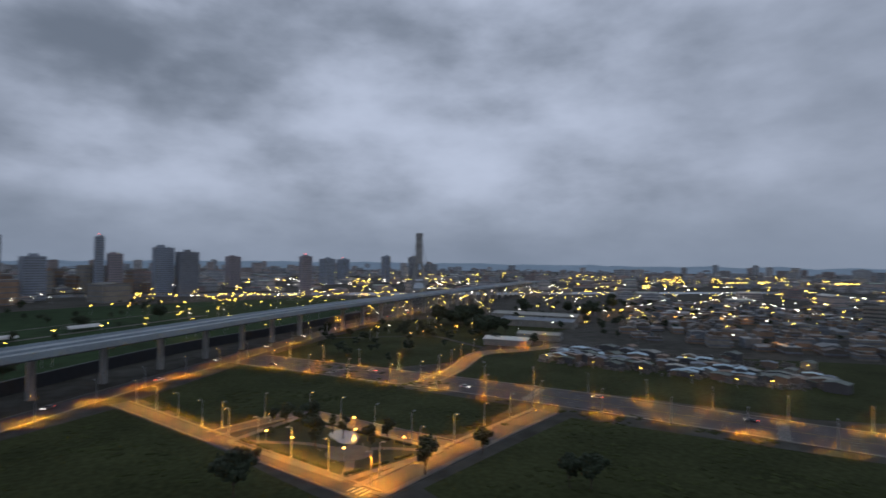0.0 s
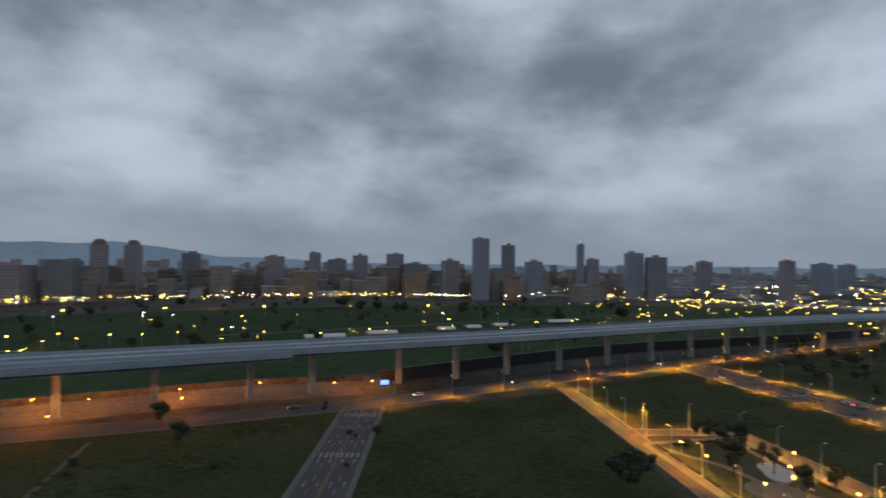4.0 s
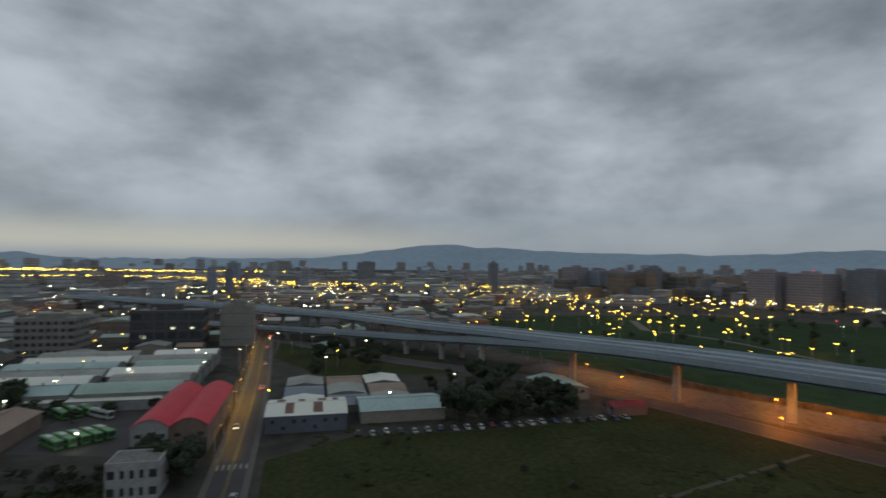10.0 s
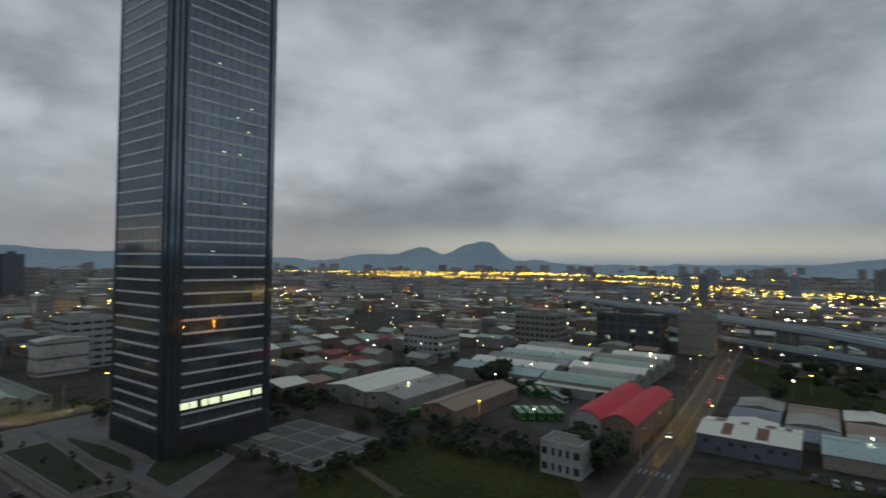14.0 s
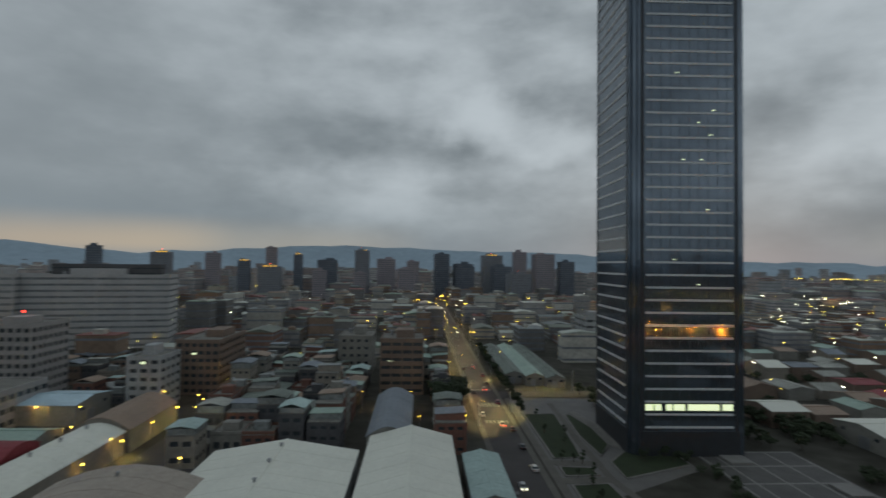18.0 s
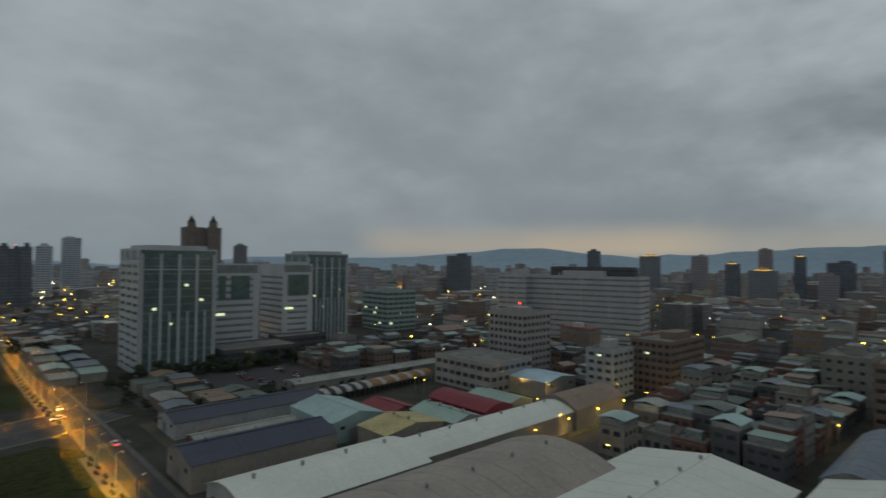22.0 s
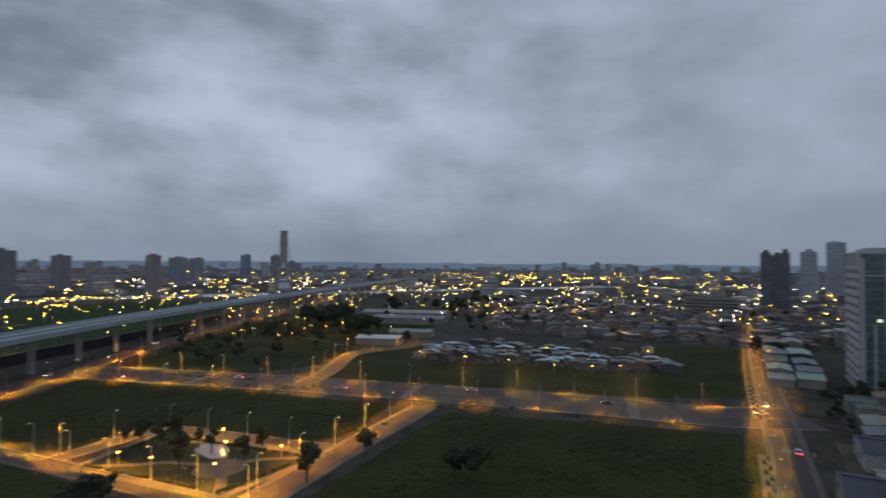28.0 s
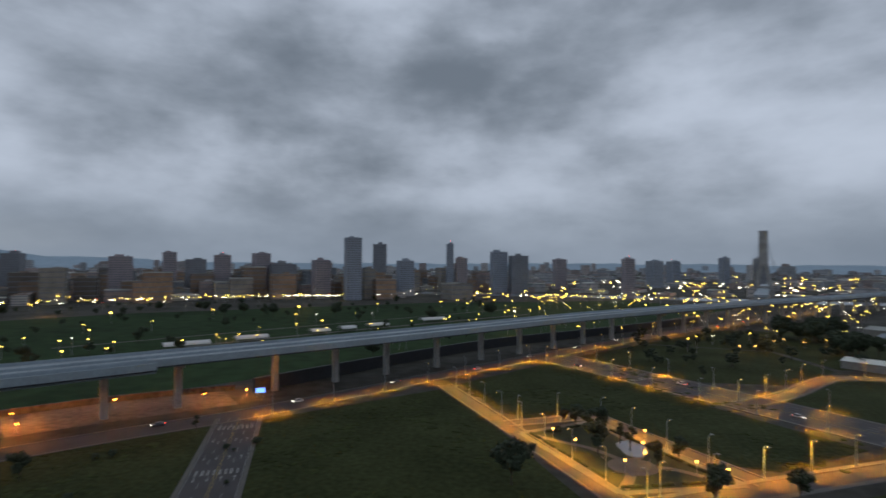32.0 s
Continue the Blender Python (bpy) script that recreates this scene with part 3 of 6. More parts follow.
def arch(length, half, foot, rise, thick, steps=6):
    """A curved cover along x with some thickness."""
    vs, fs = [], []
    for k in range(steps + 1):
        a = math.pi * k / steps
        y, z = -half * math.cos(a), foot + rise * math.sin(a)
        vs += [(-length / 2, y, z), (length / 2, y, z), (length / 2, y, z + thick), (-length / 2, y, z + thick)]
    for k in range(steps):
        o = 4 * k
        fs += [(o + i, o + 4 + i, o + 4 + (i + 1) % 4, o + (i + 1) % 4) for i in range(4)]
    fs += [(0, 1, 2, 3), tuple(4 * steps + i for i in (3, 2, 1, 0))]
    return MB().add(vs, fs)


def split_walls(b, w, d, h, floor, solid, pier, every, wall, deep=0.35):
    """The same walls with every floor band and every pier a part."""
    n = max(1, int(h / floor))
    floor = h / n
    for k in range(n + 1):
        a = max(0.0, k * floor - floor * solid / 2)
        z = h + 0.9 if k == n else k * floor + floor * solid / 2
        mb = MB()
        for s in (1, -1):
            mb.box(0, s * (d / 2 - deep / 2), a, z, w, deep)
            mb.box(s * (w / 2 - deep / 2), 0, a, z, deep, d - 2 * deep)
        part("floor_band", mb, wall, b)
    if pier:
        for s in (1, -1):
            for span, axis in ((w, 0), (d, 1)):
                m = max(2, round(span / every))
                for i in range(m + 1 if axis == 0 else m):
                    if axis and not i:
                        continue
                    o = -span / 2 + pier / 2 + i * (span - pier) / m
                    q = MB().box(o, s * (d / 2 - deep / 2 + 0.02), 0, h, pier, deep + 0.02) if axis == 0 else MB().box(s * (w / 2 - deep / 2 + 0.02), o, 0, h, deep + 0.02, pier)
                    part("pier", q, wall, b)


def block(name, label, category, x, y, w, d, h, ang=GRID, wall=GREY, win=None, floor=3.4, solid=0.5, pier=0.7, every=3.4, group="", top=True, lit=0, red=False, split=False):
    b = thing(name, label, category, x, y, 0, ang, group)
    if split:
        split_walls(b, w, d, h, floor, solid, pier, every, wall)
    else:
        part("wall", facade(w, d, h, floor, solid, pier, 0.35, every), wall, b)
    for s in (1, -1):
        part("window", MB().box(0, s * (d / 2 - 0.42), 0.3, h - 0.2, w - 0.7, 0.12), win or M_win, b)
        part("window", MB().box(s * (w / 2 - 0.42), 0, 0.3, h - 0.2, 0.12, d - 1.1), win or M_win, b)
    part("roof", MB().box(0, 0, h - 0.3, h + 0.25, w - 0.75, d - 0.75), M_roofdeck, b)
    if top:
        k = rnd.uniform(0.25, 0.45)
        part("stair_house", MB().box(rnd.uniform(-0.15, 0.15) * w, rnd.uniform(-0.1, 0.1) * d, h + 0.25, h + rnd.uniform(3.0, 5.5), w * k, d * 0.45), wall, b)
        part("water_tank", MB().tube((w * 0.28, -d * 0.2, h + 0.25), (w * 0.28, -d * 0.2, h + 2.6), 1.1, 1.1, 10), M_pole, b, "steel rooftop water tank")
    if red:
        part("beacon", MB().blob((0, 0, h + 5.0), 0.6, 0.6, 0.5, 6, 4), M_red, b, "red warning beacon")
        part("beacon_mast", MB().box(0, 0, h, h + 4.6, 0.3, 0.3), M_pole, b)
    for i in range(lit):
        s = rnd.choice((1, -1))
        k = int(rnd.uniform(1, h / floor - 1)) * floor + floor * 0.3
        if rnd.random() < 0.5:
            part("lit_window", MB().box(rnd.uniform(-0.4, 0.4) * w, s * (d / 2 - 0.38), k, k + floor * 0.42, 2.4, 0.12), M_litwin, b, "lit window")
        else:
            part("lit_window", MB().box(s * (w / 2 - 0.38), rnd.uniform(-0.4, 0.4) * d, k, k + floor * 0.42, 0.12, 2.4), M_litwin, b, "lit window")
    return b


def ublock(name, label, category, u0, u1, v0, v1, h, **kw):
    x, y = uv((u0 + u1) / 2, (v0 + v1) / 2)
    return block(name, label, category, x, y, u1 - u0, v1 - v0, h, GRID, split=True, **kw)


def shed(label, u0, u1, v0, v1, eave, rise, roof, wall=GREY, axis="v", form="gable", vents=3, ang=GRID, world_at=None, doors=True, over=0.35, seams=False):
    """A metal-roofed hall: gable or vault along u or v of the grid."""
    w, d = u1 - u0, v1 - v0
    x, y = world_at or uv((u0 + u1) / 2, (v0 + v1) / 2)
    span, run = (w, d) if axis == "v" else (d, w)
    b = thing("warehouse", label, "warehouse", x, y, 0, ang if axis == "v" else ang + 90)
    n = 2 if form == "gable" else 6
    prof = []
    for i in range(n + 1):
        t = i / n
        k = 1 - abs(2 * t - 1) if form == "gable" else math.sin(math.pi * (0.06 + 0.88 * t)) / 1.0
        if form == "vault":
            k = (k - math.sin(math.pi * 0.06)) / (1 - math.sin(math.pi * 0.06))
        prof.append((-span / 2 + span * t, eave + rise * k))
    # walls with the gable ends
    out = [(-span / 2, 0.0)] + prof + [(span / 2, 0.0)]
    m = len(out)
    mb = MB()
    vs = [(a, s * run / 2, z) for s in (-1, 1) for a, z in out]
    mb.add(vs, [tuple(range(m)), tuple(range(2 * m - 1, m - 1, -1)), (0, m, m + 1, 1), (m - 2, m - 1, 2 * m - 1, 2 * m - 2)][:4])
    part("wall", mb, wall, b)
    # roof sheet with thickness, one panel per slope
    for i in range(n):
        (a0, z0), (a1, z1) = prof[i], prof[i + 1]
        if i == 0:
            a0, z0 = a0 - over, z0 - over * (z1 - z0) / (a1 - prof[0][0])
        if i == n - 1:
            a1, z1 = a1 + over, z1 - over * (prof[i][1] - z1) / (a1 - a0)
        y0, y1 = -run / 2 - over, run / 2 + over
        t = 0.14
        q = MB().add([(a0, y0, z0 + 0.02), (a1, y0, z1 + 0.02), (a1, y1, z1 + 0.02), (a0, y1, z0 + 0.02), (a0, y0, z0 + t), (a1, y0, z1 + t), (a1, y1, z1 + t), (a0, y1, z0 + t)],
                     [(3, 2, 1, 0), (4, 5, 6, 7), (0, 1, 5, 4), (1, 2, 6, 5), (2, 3, 7, 6), (3, 0, 4, 7)])
        part("roof_panel", q, roof, b)
    # seams across the sheets, ridge cap and ventilators
    if seams and run > 14:
        for k in range(1, int(run / 7)):
            yy = -run / 2 + run * k / int(run / 7)
            seam = MB()
            for i in range(n):
                (a0, z0), (a1, z1) = prof[i], prof[i + 1]
                seam.add([(a0, yy - 0.09, z0 + 0.15), (a1, yy - 0.09, z1 + 0.15), (a1, yy + 0.09, z1 + 0.15), (a0, yy + 0.09, z0 + 0.15), (a0, yy - 0.09, z0 + 0.19), (a1, yy - 0.09, z1 + 0.19), (a1, yy + 0.09, z1 + 0.19), (a0, yy + 0.09, z0 + 0.19)],
                         [(4, 5, 6, 7), (0, 1, 5, 4), (3, 7, 6, 2)])
            part("roof_seam", seam, roof, b)
    if form == "gable":
        part("ridge_cap", MB().box(0, 0, eave + rise + 0.08, eave + rise + 0.26, 0.7, run + 0.6), roof, b)
    for k in range(vents):
        yy = -run / 2 + run * (k + 0.5) / vents
        zz = eave + rise + 0.15
        part("roof_ventilator", MB().tube((0.2, yy, zz - 0.1), (0.2, yy, zz + 0.5), 0.35, 0.35, 8).blob((0.2, yy, zz + 0.75), 0.55, 0.55, 0.4, 8, 4), M_pole, b, "round steel roof ventilator")
    if doors:
        for s in (1, -1):
            part("roller_door", MB().box(span * 0.1, s * (run / 2 + 0.03), 0.02, min(4.2, eave * 0.7), min(4.5, span * 0.3), 0.12), M_pole, b, "grey roller door")
            for k in (-0.3, 0.32):
                part("gable_window", MB().box(span * k, s * (run / 2 + 0.03), eave * 0.62, eave * 0.62 + 1.1, 1.8, 0.1), M_win, b)
    return b


# ---- offices east of the junction
M_panel = material("office_panels", (0.42, 0.44, 0.46), 0.6, var=0.15, scale=0.08, fine_scale=0.7)


def glass_office(label, u0, u1, v0, v1, h, fins):
    """Glazed front and rear between white fins, panelled sides with ribbon windows."""
    w, d = u1 - u0, v1 - v0
    b = thing("office_building", label, "office building", *uv((u0 + u1) / 2, (v0 + v1) / 2), 0, GRID)
    part("glass_body", MB().box(0, 0, 0, h, w - 1.2, d - 1.2), M_win_green, b, "green glass curtain wall")
    n = int(h / 4.1)
    for s in (1, -1):
        for k in range(n):
            z = 4.1 * k
            part("floor_band", MB().box(0, s * (d / 2 - 0.4), z, z + 2.3, w, 0.5), M_panel, b)
            part("spandrel", MB().box(s * (w / 2 - 0.5), 0, z + 3.2, z + 3.6, 0.3, d - 1.6), M_win_soft, b, "dull green spandrel")
        for o in (-0.5, -0.17, 0.17, 0.5):
            part("side_pier", MB().box(o * (w - 1.4), s * (d / 2 - 0.36), 0, h, 1.2, 0.6), M_panel, b)
        for k in range(fins):
            o = -d / 2 + 1.6 + (d - 3.2) * k / (fins - 1)
            part("fin", MB().box(s * (w / 2 - 0.2), o, 0, h * (0.97 if k % 2 == 0 else 0.5), 0.6, 1.25 if k % 2 == 0 else 0.8), M_panel, b, "white vertical fin")
        part("slab_line", MB().box(s * (w / 2 - 0.25), 0, h * 0.84, h * 0.84 + 0.5, 0.3, d - 2), M_panel, b)
    part("crown", MB().box(0, 0, h, h + 2.8, w - 6, d - 9), M_panel, b, "recessed pale plant storey")
    part("parapet", MB().box(w / 2 - 0.5, 0, h, h + 1.0, 0.4, d).box(-w / 2 + 0.5, 0, h, h + 1.0, 0.4, d).box(0, d / 2 - 0.5, h, h + 1.0, w - 1.4, 0.4).box(0, -d / 2 + 0.5, h, h + 1.0, w - 1.4, 0.4), M_panel, b)
    for k, o in ((6, 0.1), (9, -0.3), (8, 0.3), (11, -0.1)):
        part("lit_window", MB().box(-w / 2 + 0.55, o * d, 4.1 * k + 0.6, 4.1 * k + 2.0, 0.12, 1.8), M_litwin, b, "lit window")
    return b


def panel_office(label, u0, u1, v0, v1, h):
    """White panelled wing with ribbon windows and two tall glass bays."""
    w, d = u1 - u0, v1 - v0
    b = thing("office_building", label, "office building", *uv((u0 + u1) / 2, (v0 + v1) / 2), 0, GRID)
    part("core", MB().box(0, 0, 0, h - 1, w - 0.9, d - 0.9), M_win_soft, b, "dark ribbon glazing")
    n = int((h - 8) / 4.1)
    for k in range(n + 1):
        z = 4.1 * k
        top = z + 2.4 if k < n else h
        part("floor_band", MB().box(0, d / 2 - 0.2, z, top, w, 0.4).box(0, -d / 2 + 0.2, z, top, w, 0.4).box(w / 2 - 0.2, 0, z, top, 0.4, d - 0.8).box(-w / 2 + 0.2, 0, z, top, 0.4, d - 0.8), M_panel, b)
    for s in (1, -1):
        for o, k in ((-0.5, 4.0), (0.5, 4.0)):
            part("corner_pier", MB().box(s * (w / 2 - 0.18), o * (d - k), 0, h, 0.44, k), M_panel, b)
        for o, k in ((0.24, 4.5), (-0.12, 12.0)):
            part("glass_bay", MB().box(s * (w / 2 - 0.02), o * d, h * 0.62, h * 0.87, 0.3, k), M_win_green, b, "tall green glass bay")
        part("header_glass", MB().box(s * (w / 2 + 0.02), 0, h * 0.9, h * 0.985, 0.12, d - 2.4), M_header, b, "grey glass header band")
    part("roof", MB().box(0, 0, h - 0.4, h - 0.1, w - 0.9, d - 0.9), M_roofdeck, b)
    part("lit_window", MB().box(-w / 2 - 0.02, d * 0.28, h * 0.45, h * 0.45 + 1.5, 0.1, 6.5), M_litwin, b, "lit ribbon window")
    return b


M_header = glass("header_glass", (0.17, 0.195, 0.20), 0.25, 0.5)
glass_office("office block with green glass bays between white fins", 312, 352, -79.5, -40, 65, 9)
panel_office("light grey panelled office wing with ribbon windows", 338, 366, -116, -84, 58)
panel_office("light grey panelled office wing with ribbon windows", 356, 392, -164, -141, 58)
glass_office("tall office block with green glass and thin white fins", 366, 402, -201, -165, 65, 11)
ublock("office_podium", "dark stone podium below the office blocks", "podium", 306, 336, -128, -82, 9, wall=DARK, floor=4.5, solid=0.5, top=False)
ublock("office_podium", "dark stone podium below the office blocks", "podium", 338, 354, -166, -130, 9, wall=DARK, floor=4.5, solid=0.5, top=False)
ublock("office_building", "low office building with green-tinted ribbon windows", "office building", 382, 420, -284, -252, 34, wall=material("mint_panels", (0.27, 0.34, 0.32), 0.6), win=M_win_green, floor=4.2, solid=0.5, pier=0.5, every=7, lit=5)
block("hospital", "long pale grey institutional block with horizontal window ribbons", "hospital", 351, -246, 92, 26, 50, 32, HOSP, M_win_soft, split=True, floor=4.0, solid=0.64, pier=0.4, every=22, lit=4)
block("hospital", "pale grey stair wing of the institutional block", "hospital", 398, -212, 26, 34, 50, 32, HOSP, M_win_soft, floor=4.0, solid=0.62, pier=0.8, every=8)
block("hospital_attic", "dark plant storey set on the rear of the long block", "building", 356, -256, 70, 12, 57, 32, DARK, floor=4.0, solid=0.8, pier=0.4, top=False)
ublock("residential_midrise", "beige-grey tiled apartment midrise with balconies", "apartment building", 182, 206, -214, -190, 33, wall=STONE, floor=3.4, solid=0.5, pier=1.0, red=True)
ublock("school_building", "beige-grey four storey block with deep window bays", "building", 168, 206, -180, -150, 13.5, wall=STONE, floor=4.0, solid=0.56, pier=0.9, every=4.5, top=False)
ublock("apartment_house", "small white apartment house", "apartment building", 127, 141, -203, -185, 21, wall=WHITE, floor=3.4, solid=0.55, pier=1.4, every=5, lit=2)
ublock("apartment_house", "dark brown tiled apartment block", "apartment building", 113, 133, -248, -211, 24, wall=BROWN, floor=3.3, solid=0.5, pier=0.8, lit=3)
ublock("apartment_house", "weathered grey five storey block with small windows", "apartment building", 48, 66, -284, -258, 20, wall=GREY, floor=3.6, solid=0.62, pier=2.0, every=4.5)
ublock("office_building", "white mid-rise office block with window ribbons", "office building", -108, -84, -325, -302, 27, wall=WHITE, floor=3.6, solid=0.6, pier=1.0, every=6, lit=1)
ublock("apartment_house", "dark brown tiled apartment block with balcony bands", "apartment building", 20, 40, -236, -211, 25, wall=BROWN, floor=3.3, solid=0.55, pier=0.6, every=5, lit=2)

# ---- halls south-east of the street
shed("long white metal-roofed hall beside the street", 110, 134, -62, -13, 7.5, 3.0, R_white, WHITE, form="vault", vents=4, seams=True)
shed("long white metal-roofed hall with ventilators", 114, 130, -134, -62.6, 7.0, 2.6, R_white, BEIGE, form="vault", vents=6, seams=True)
shed("hall with a brown arched metal roof", 113, 131, -168, -134.8, 7.5, 3.6, R_brown, BEIGE, form="vault", vents=0, seams=True)
shed("broad hall with a taupe barrel roof", 72, 107, -92, -22, 8.0, 4.0, R_taupe, GREY, form="vault", vents=5, seams=True)
shed("white gable-roofed factory hall", 39, 78.5, -114, -66, 7.6, 3.2, R_white, WHITE, vents=4, seams=True)
shed("white gable-roofed factory hall beside the alley", 12, 36.5, -127, -66, 7.6, 3.2, R_white, WHITE, vents=0, seams=True)
shed("slate-grey arched warehouse beside the alley", 24.5, 38, -181, -128, 7.2, 3.0, R_slate, GREY, form="vault", vents=0, seams=True)
shed("low hall with a pale teal roof beside the avenue", -1, 9, -117, -86, 5.6, 1.2, R_teal, GREY, vents=0, seams=True)
shed("hall with a dark navy metal roof", 148, 168, -57, -14, 7.2, 2.6, R_navy, BEIGE, vents=3, seams=True)
shed("hall with a pale teal hipped metal roof", 157, 186, -82, -61, 7.0, 2.4, R_teal, R_teal, axis="u", vents=0, seams=True)
shed("hall with a faded yellow metal roof", 134.8, 150, -90, -66, 7.2, 2.0, R_yellow, BEIGE, axis="u", vents=2, seams=True)
shed("hall with a light green metal roof", 131, 154, -105, -91, 7.0, 2.0, R_green, GREY, axis="u", vents=4, seams=True)
shed("hall with a dark red metal roof", 131, 161, -121, -106, 8.0, 2.2, R_red, R_red, axis="u", form="vault", vents=0, seams=True)
shed("low hall with a dark red metal roof", 158, 177, -99, -85, 5.5, 1.8, R_red, BRICK, axis="u", vents=0, seams=True)
shed("small hall with a green-grey roof", 136, 158, -139, -123, 6.5, 1.8, R_green, GREY, axis="u", vents=0, seams=True)
shed("hall with sky-blue and white roof sheets", 147, 168, -186, -163, 7.5, 1.6, R_sky, GREY, axis="u", vents=0, seams=True)
shed("long low shed with a navy roof beside the scrap yard", 195, 214, -80, -24, 5.5, 1.8, R_navy, WHITE, vents=0, seams=True)
shed("open shed with a rusty roof on the scrap yard", 173, 184, -58, -24, 4.5, 1.2, R_grey, BRICK, vents=0, seams=True)
shed("long parking shed with a grey roof", 226, 238, -190, -84, 4.5, 1.0, R_grey, GREY, vents=0, seams=True)
# striped market canopies
M_canvas = material("white_canvas", (0.36, 0.35, 0.33), 0.8, var=0.2)
M_canvas_dark = material("black_canvas", (0.03, 0.03, 0.035), 0.8, var=0.2)
M_canvas_orange = material("orange_canvas", (0.24, 0.13, 0.06), 0.8, var=0.25)
for i in range(24):
    v = -84 - 2.9 * i
    x, y = uv(208 + (v + 84) * -0.1, v)
    a = thing("market_canopy", "arched market canopy with a striped cover", "canopy", x, y, 0, GRID, "striped market canopies")
    colour = (M_canvas_dark, M_canvas)[i % 2] if i < 10 else (M_canvas_orange, M_canvas)[i % 3 == 0]
    mb = arch(2.9, 5.0, 3.2, 1.9, 0.08)
    mb.v = [(y, x, z) for x, y, z in mb.v]
    part("cover", mb, colour, a)
    for sx in (-4.8, 4.8):
        part("post", MB().box(sx, 0, 0, 3.4, 0.14, 0.14), M_pole, a)

# ---- west of the camera, along the street
shed("hall with twin scarlet arched roofs", -193, -140, -31.2, -20.4, 8.6, 2.4, R_scarlet, BROWN, axis="u", form="vault", vents=0)
shed("hall with twin scarlet arched roofs and white gables", -193, -140, -42.4, -31.6, 8.6, 2.4, R_scarlet, WHITE, axis="u", form="vault", vents=0)
ublock("small_office", "small white three storey building with dark square windows", "building", -117, -107, -38.2, -26, 8.6, wall=WHITE, floor=3.0, solid=0.5, pier=1.2, every=2.6, top=False)
mill = shed("factory with a white roof patched with rusty sheets", -177, -154, -4.5, 23.5, 6.0, 1.6, R_white, SLATE, vents=0)
for k, (x, y, w) in enumerate(((-5.2, -9.5, 3.2), (-5.2, -2.0, 2.4), (-5.2, 5.5, 3.0), (-5.2, 10.4, 2.0), (5.2, -6.0, 3.0), (5.2, 4.0, 3.4))):
    z = 6.0 + 1.6 * (1 - 5.2 / 11.5) + 0.14
    sl = 1.6 / 11.5 * (1 if x < 0 else -1)
    part("rusty_sheet", MB().add([(x + dx, y + dy, z + dx * sl + dz) for dz in (0.02, 0.08) for dx, dy in ((-4.6, -w / 2), (4.6, -w / 2), (4.6, w / 2), (-4.6, w / 2))], [(3, 2, 1, 0), (4, 5, 6, 7), (0, 1, 5, 4), (1, 2, 6, 5), (2, 3, 7, 6), (3, 0, 4, 7)]), R_rust, mill, "rust-brown roof sheet")
for k in range(7):
    part("window", MB().box(11.53, -11.5 + 3.6 * k, 3.4 - 2.2 * (k % 3 == 1), 4.6 - 2.2 * (k % 3 == 1), 0.1, 1.3), M_win, mill, "small dark factory window")
shed("warehouse with a pale teal roof and cream walls", -183, -160, 29, 61, 4.4, 1.8, R_teal, BEIGE, vents=0)
shed("long hall with a grey roof behind the trees", -203, -177, 112, 131, 5.0, 1.8, R_green, GREY, axis="u", vents=0)
shed("small shed with a dull red roof at the meadow edge", -159, -150, 127, 142, 3.6, 1.2, R_red, BROWN, vents=0)
shed("open brown shed beside the bus yard", -178, -128, -98, -82, 5.5, 2.0, R_brown, BROWN, axis="u", vents=0)
shed("long low white-roofed shed", -204, -196, -96, -40, 4.2, 0.8, R_white, WHITE, vents=0)
for i in range(6):
    shed("white-roofed factory hall in a row", -300 + 17 * i, -283.6 + 17 * i, -74 - (i % 2) * 6, -42, 6.5, 2.2, (R_white, R_grey, R_green)[i % 3], GREY, form="vault", vents=0)
    shed("pale grey factory hall in a row", -300 + 17 * i, -283.6 + 17 * i, -130, -82, 6.5, 2.2, (R_grey, R_white, R_teal)[i % 3], GREY, form=("vault", "gable")[i % 2], vents=2)
shed("broad low hall with a white roof", -176, -128, -150, -127, 6.2, 1.6, R_white, GREY, axis="u", vents=0)
shed("broad low hall with a grey roof", -172, -128, -126, -106, 6.2, 1.6, R_grey, GREY, axis="u", vents=3)
ublock("concrete_frame", "dark unfinished concrete frame building with lit floors", "building", -378, -350, -106, -62, 25, wall=DARK, floor=5.5, solid=0.3, pier=1.6, every=7, lit=6)
ublock("grey_block", "plain windowless grey block beside the viaduct", "building", -376, -360, -52, -30, 27, wall=GREY, floor=9, solid=0.97, pier=0.0)
ublock("office_building", "grey five storey office block", "office building", -362, -338, -166, -133, 22, wall=GREY, floor=3.8, solid=0.5, pier=1.2, every=4)
ublock("white_office", "low white office building", "office building", -262, -238, -196, -168, 15, wall=WHITE, floor=3.6, solid=0.55, pier=1.2, every=4, lit=3)
for i in range(9):
    u, v = -232 + (i % 3) * 19, 0 + (i // 3) * 18
    shed("low corrugated workshop shack", u, u + 17.5, v, v + 16, 2.8, 1.2, (R_grey, R_slate, R_white, R_brown)[i % 4], GREY, axis=("u", "v")[i % 2], form=("gable", "vault")[i % 3 == 1], vents=0, doors=False)

# ---- long halls west of the avenue
for i in range(3):
    shed("long low hall with a green-grey roof beside the avenue", -50 + 10 * i - i * 0.6, -41 + 10 * i - i * 0.6, -330, -224 - 5 * i, 5.0, 1.6, (R_moss, R_green, R_moss)[i], GREY, vents=0)

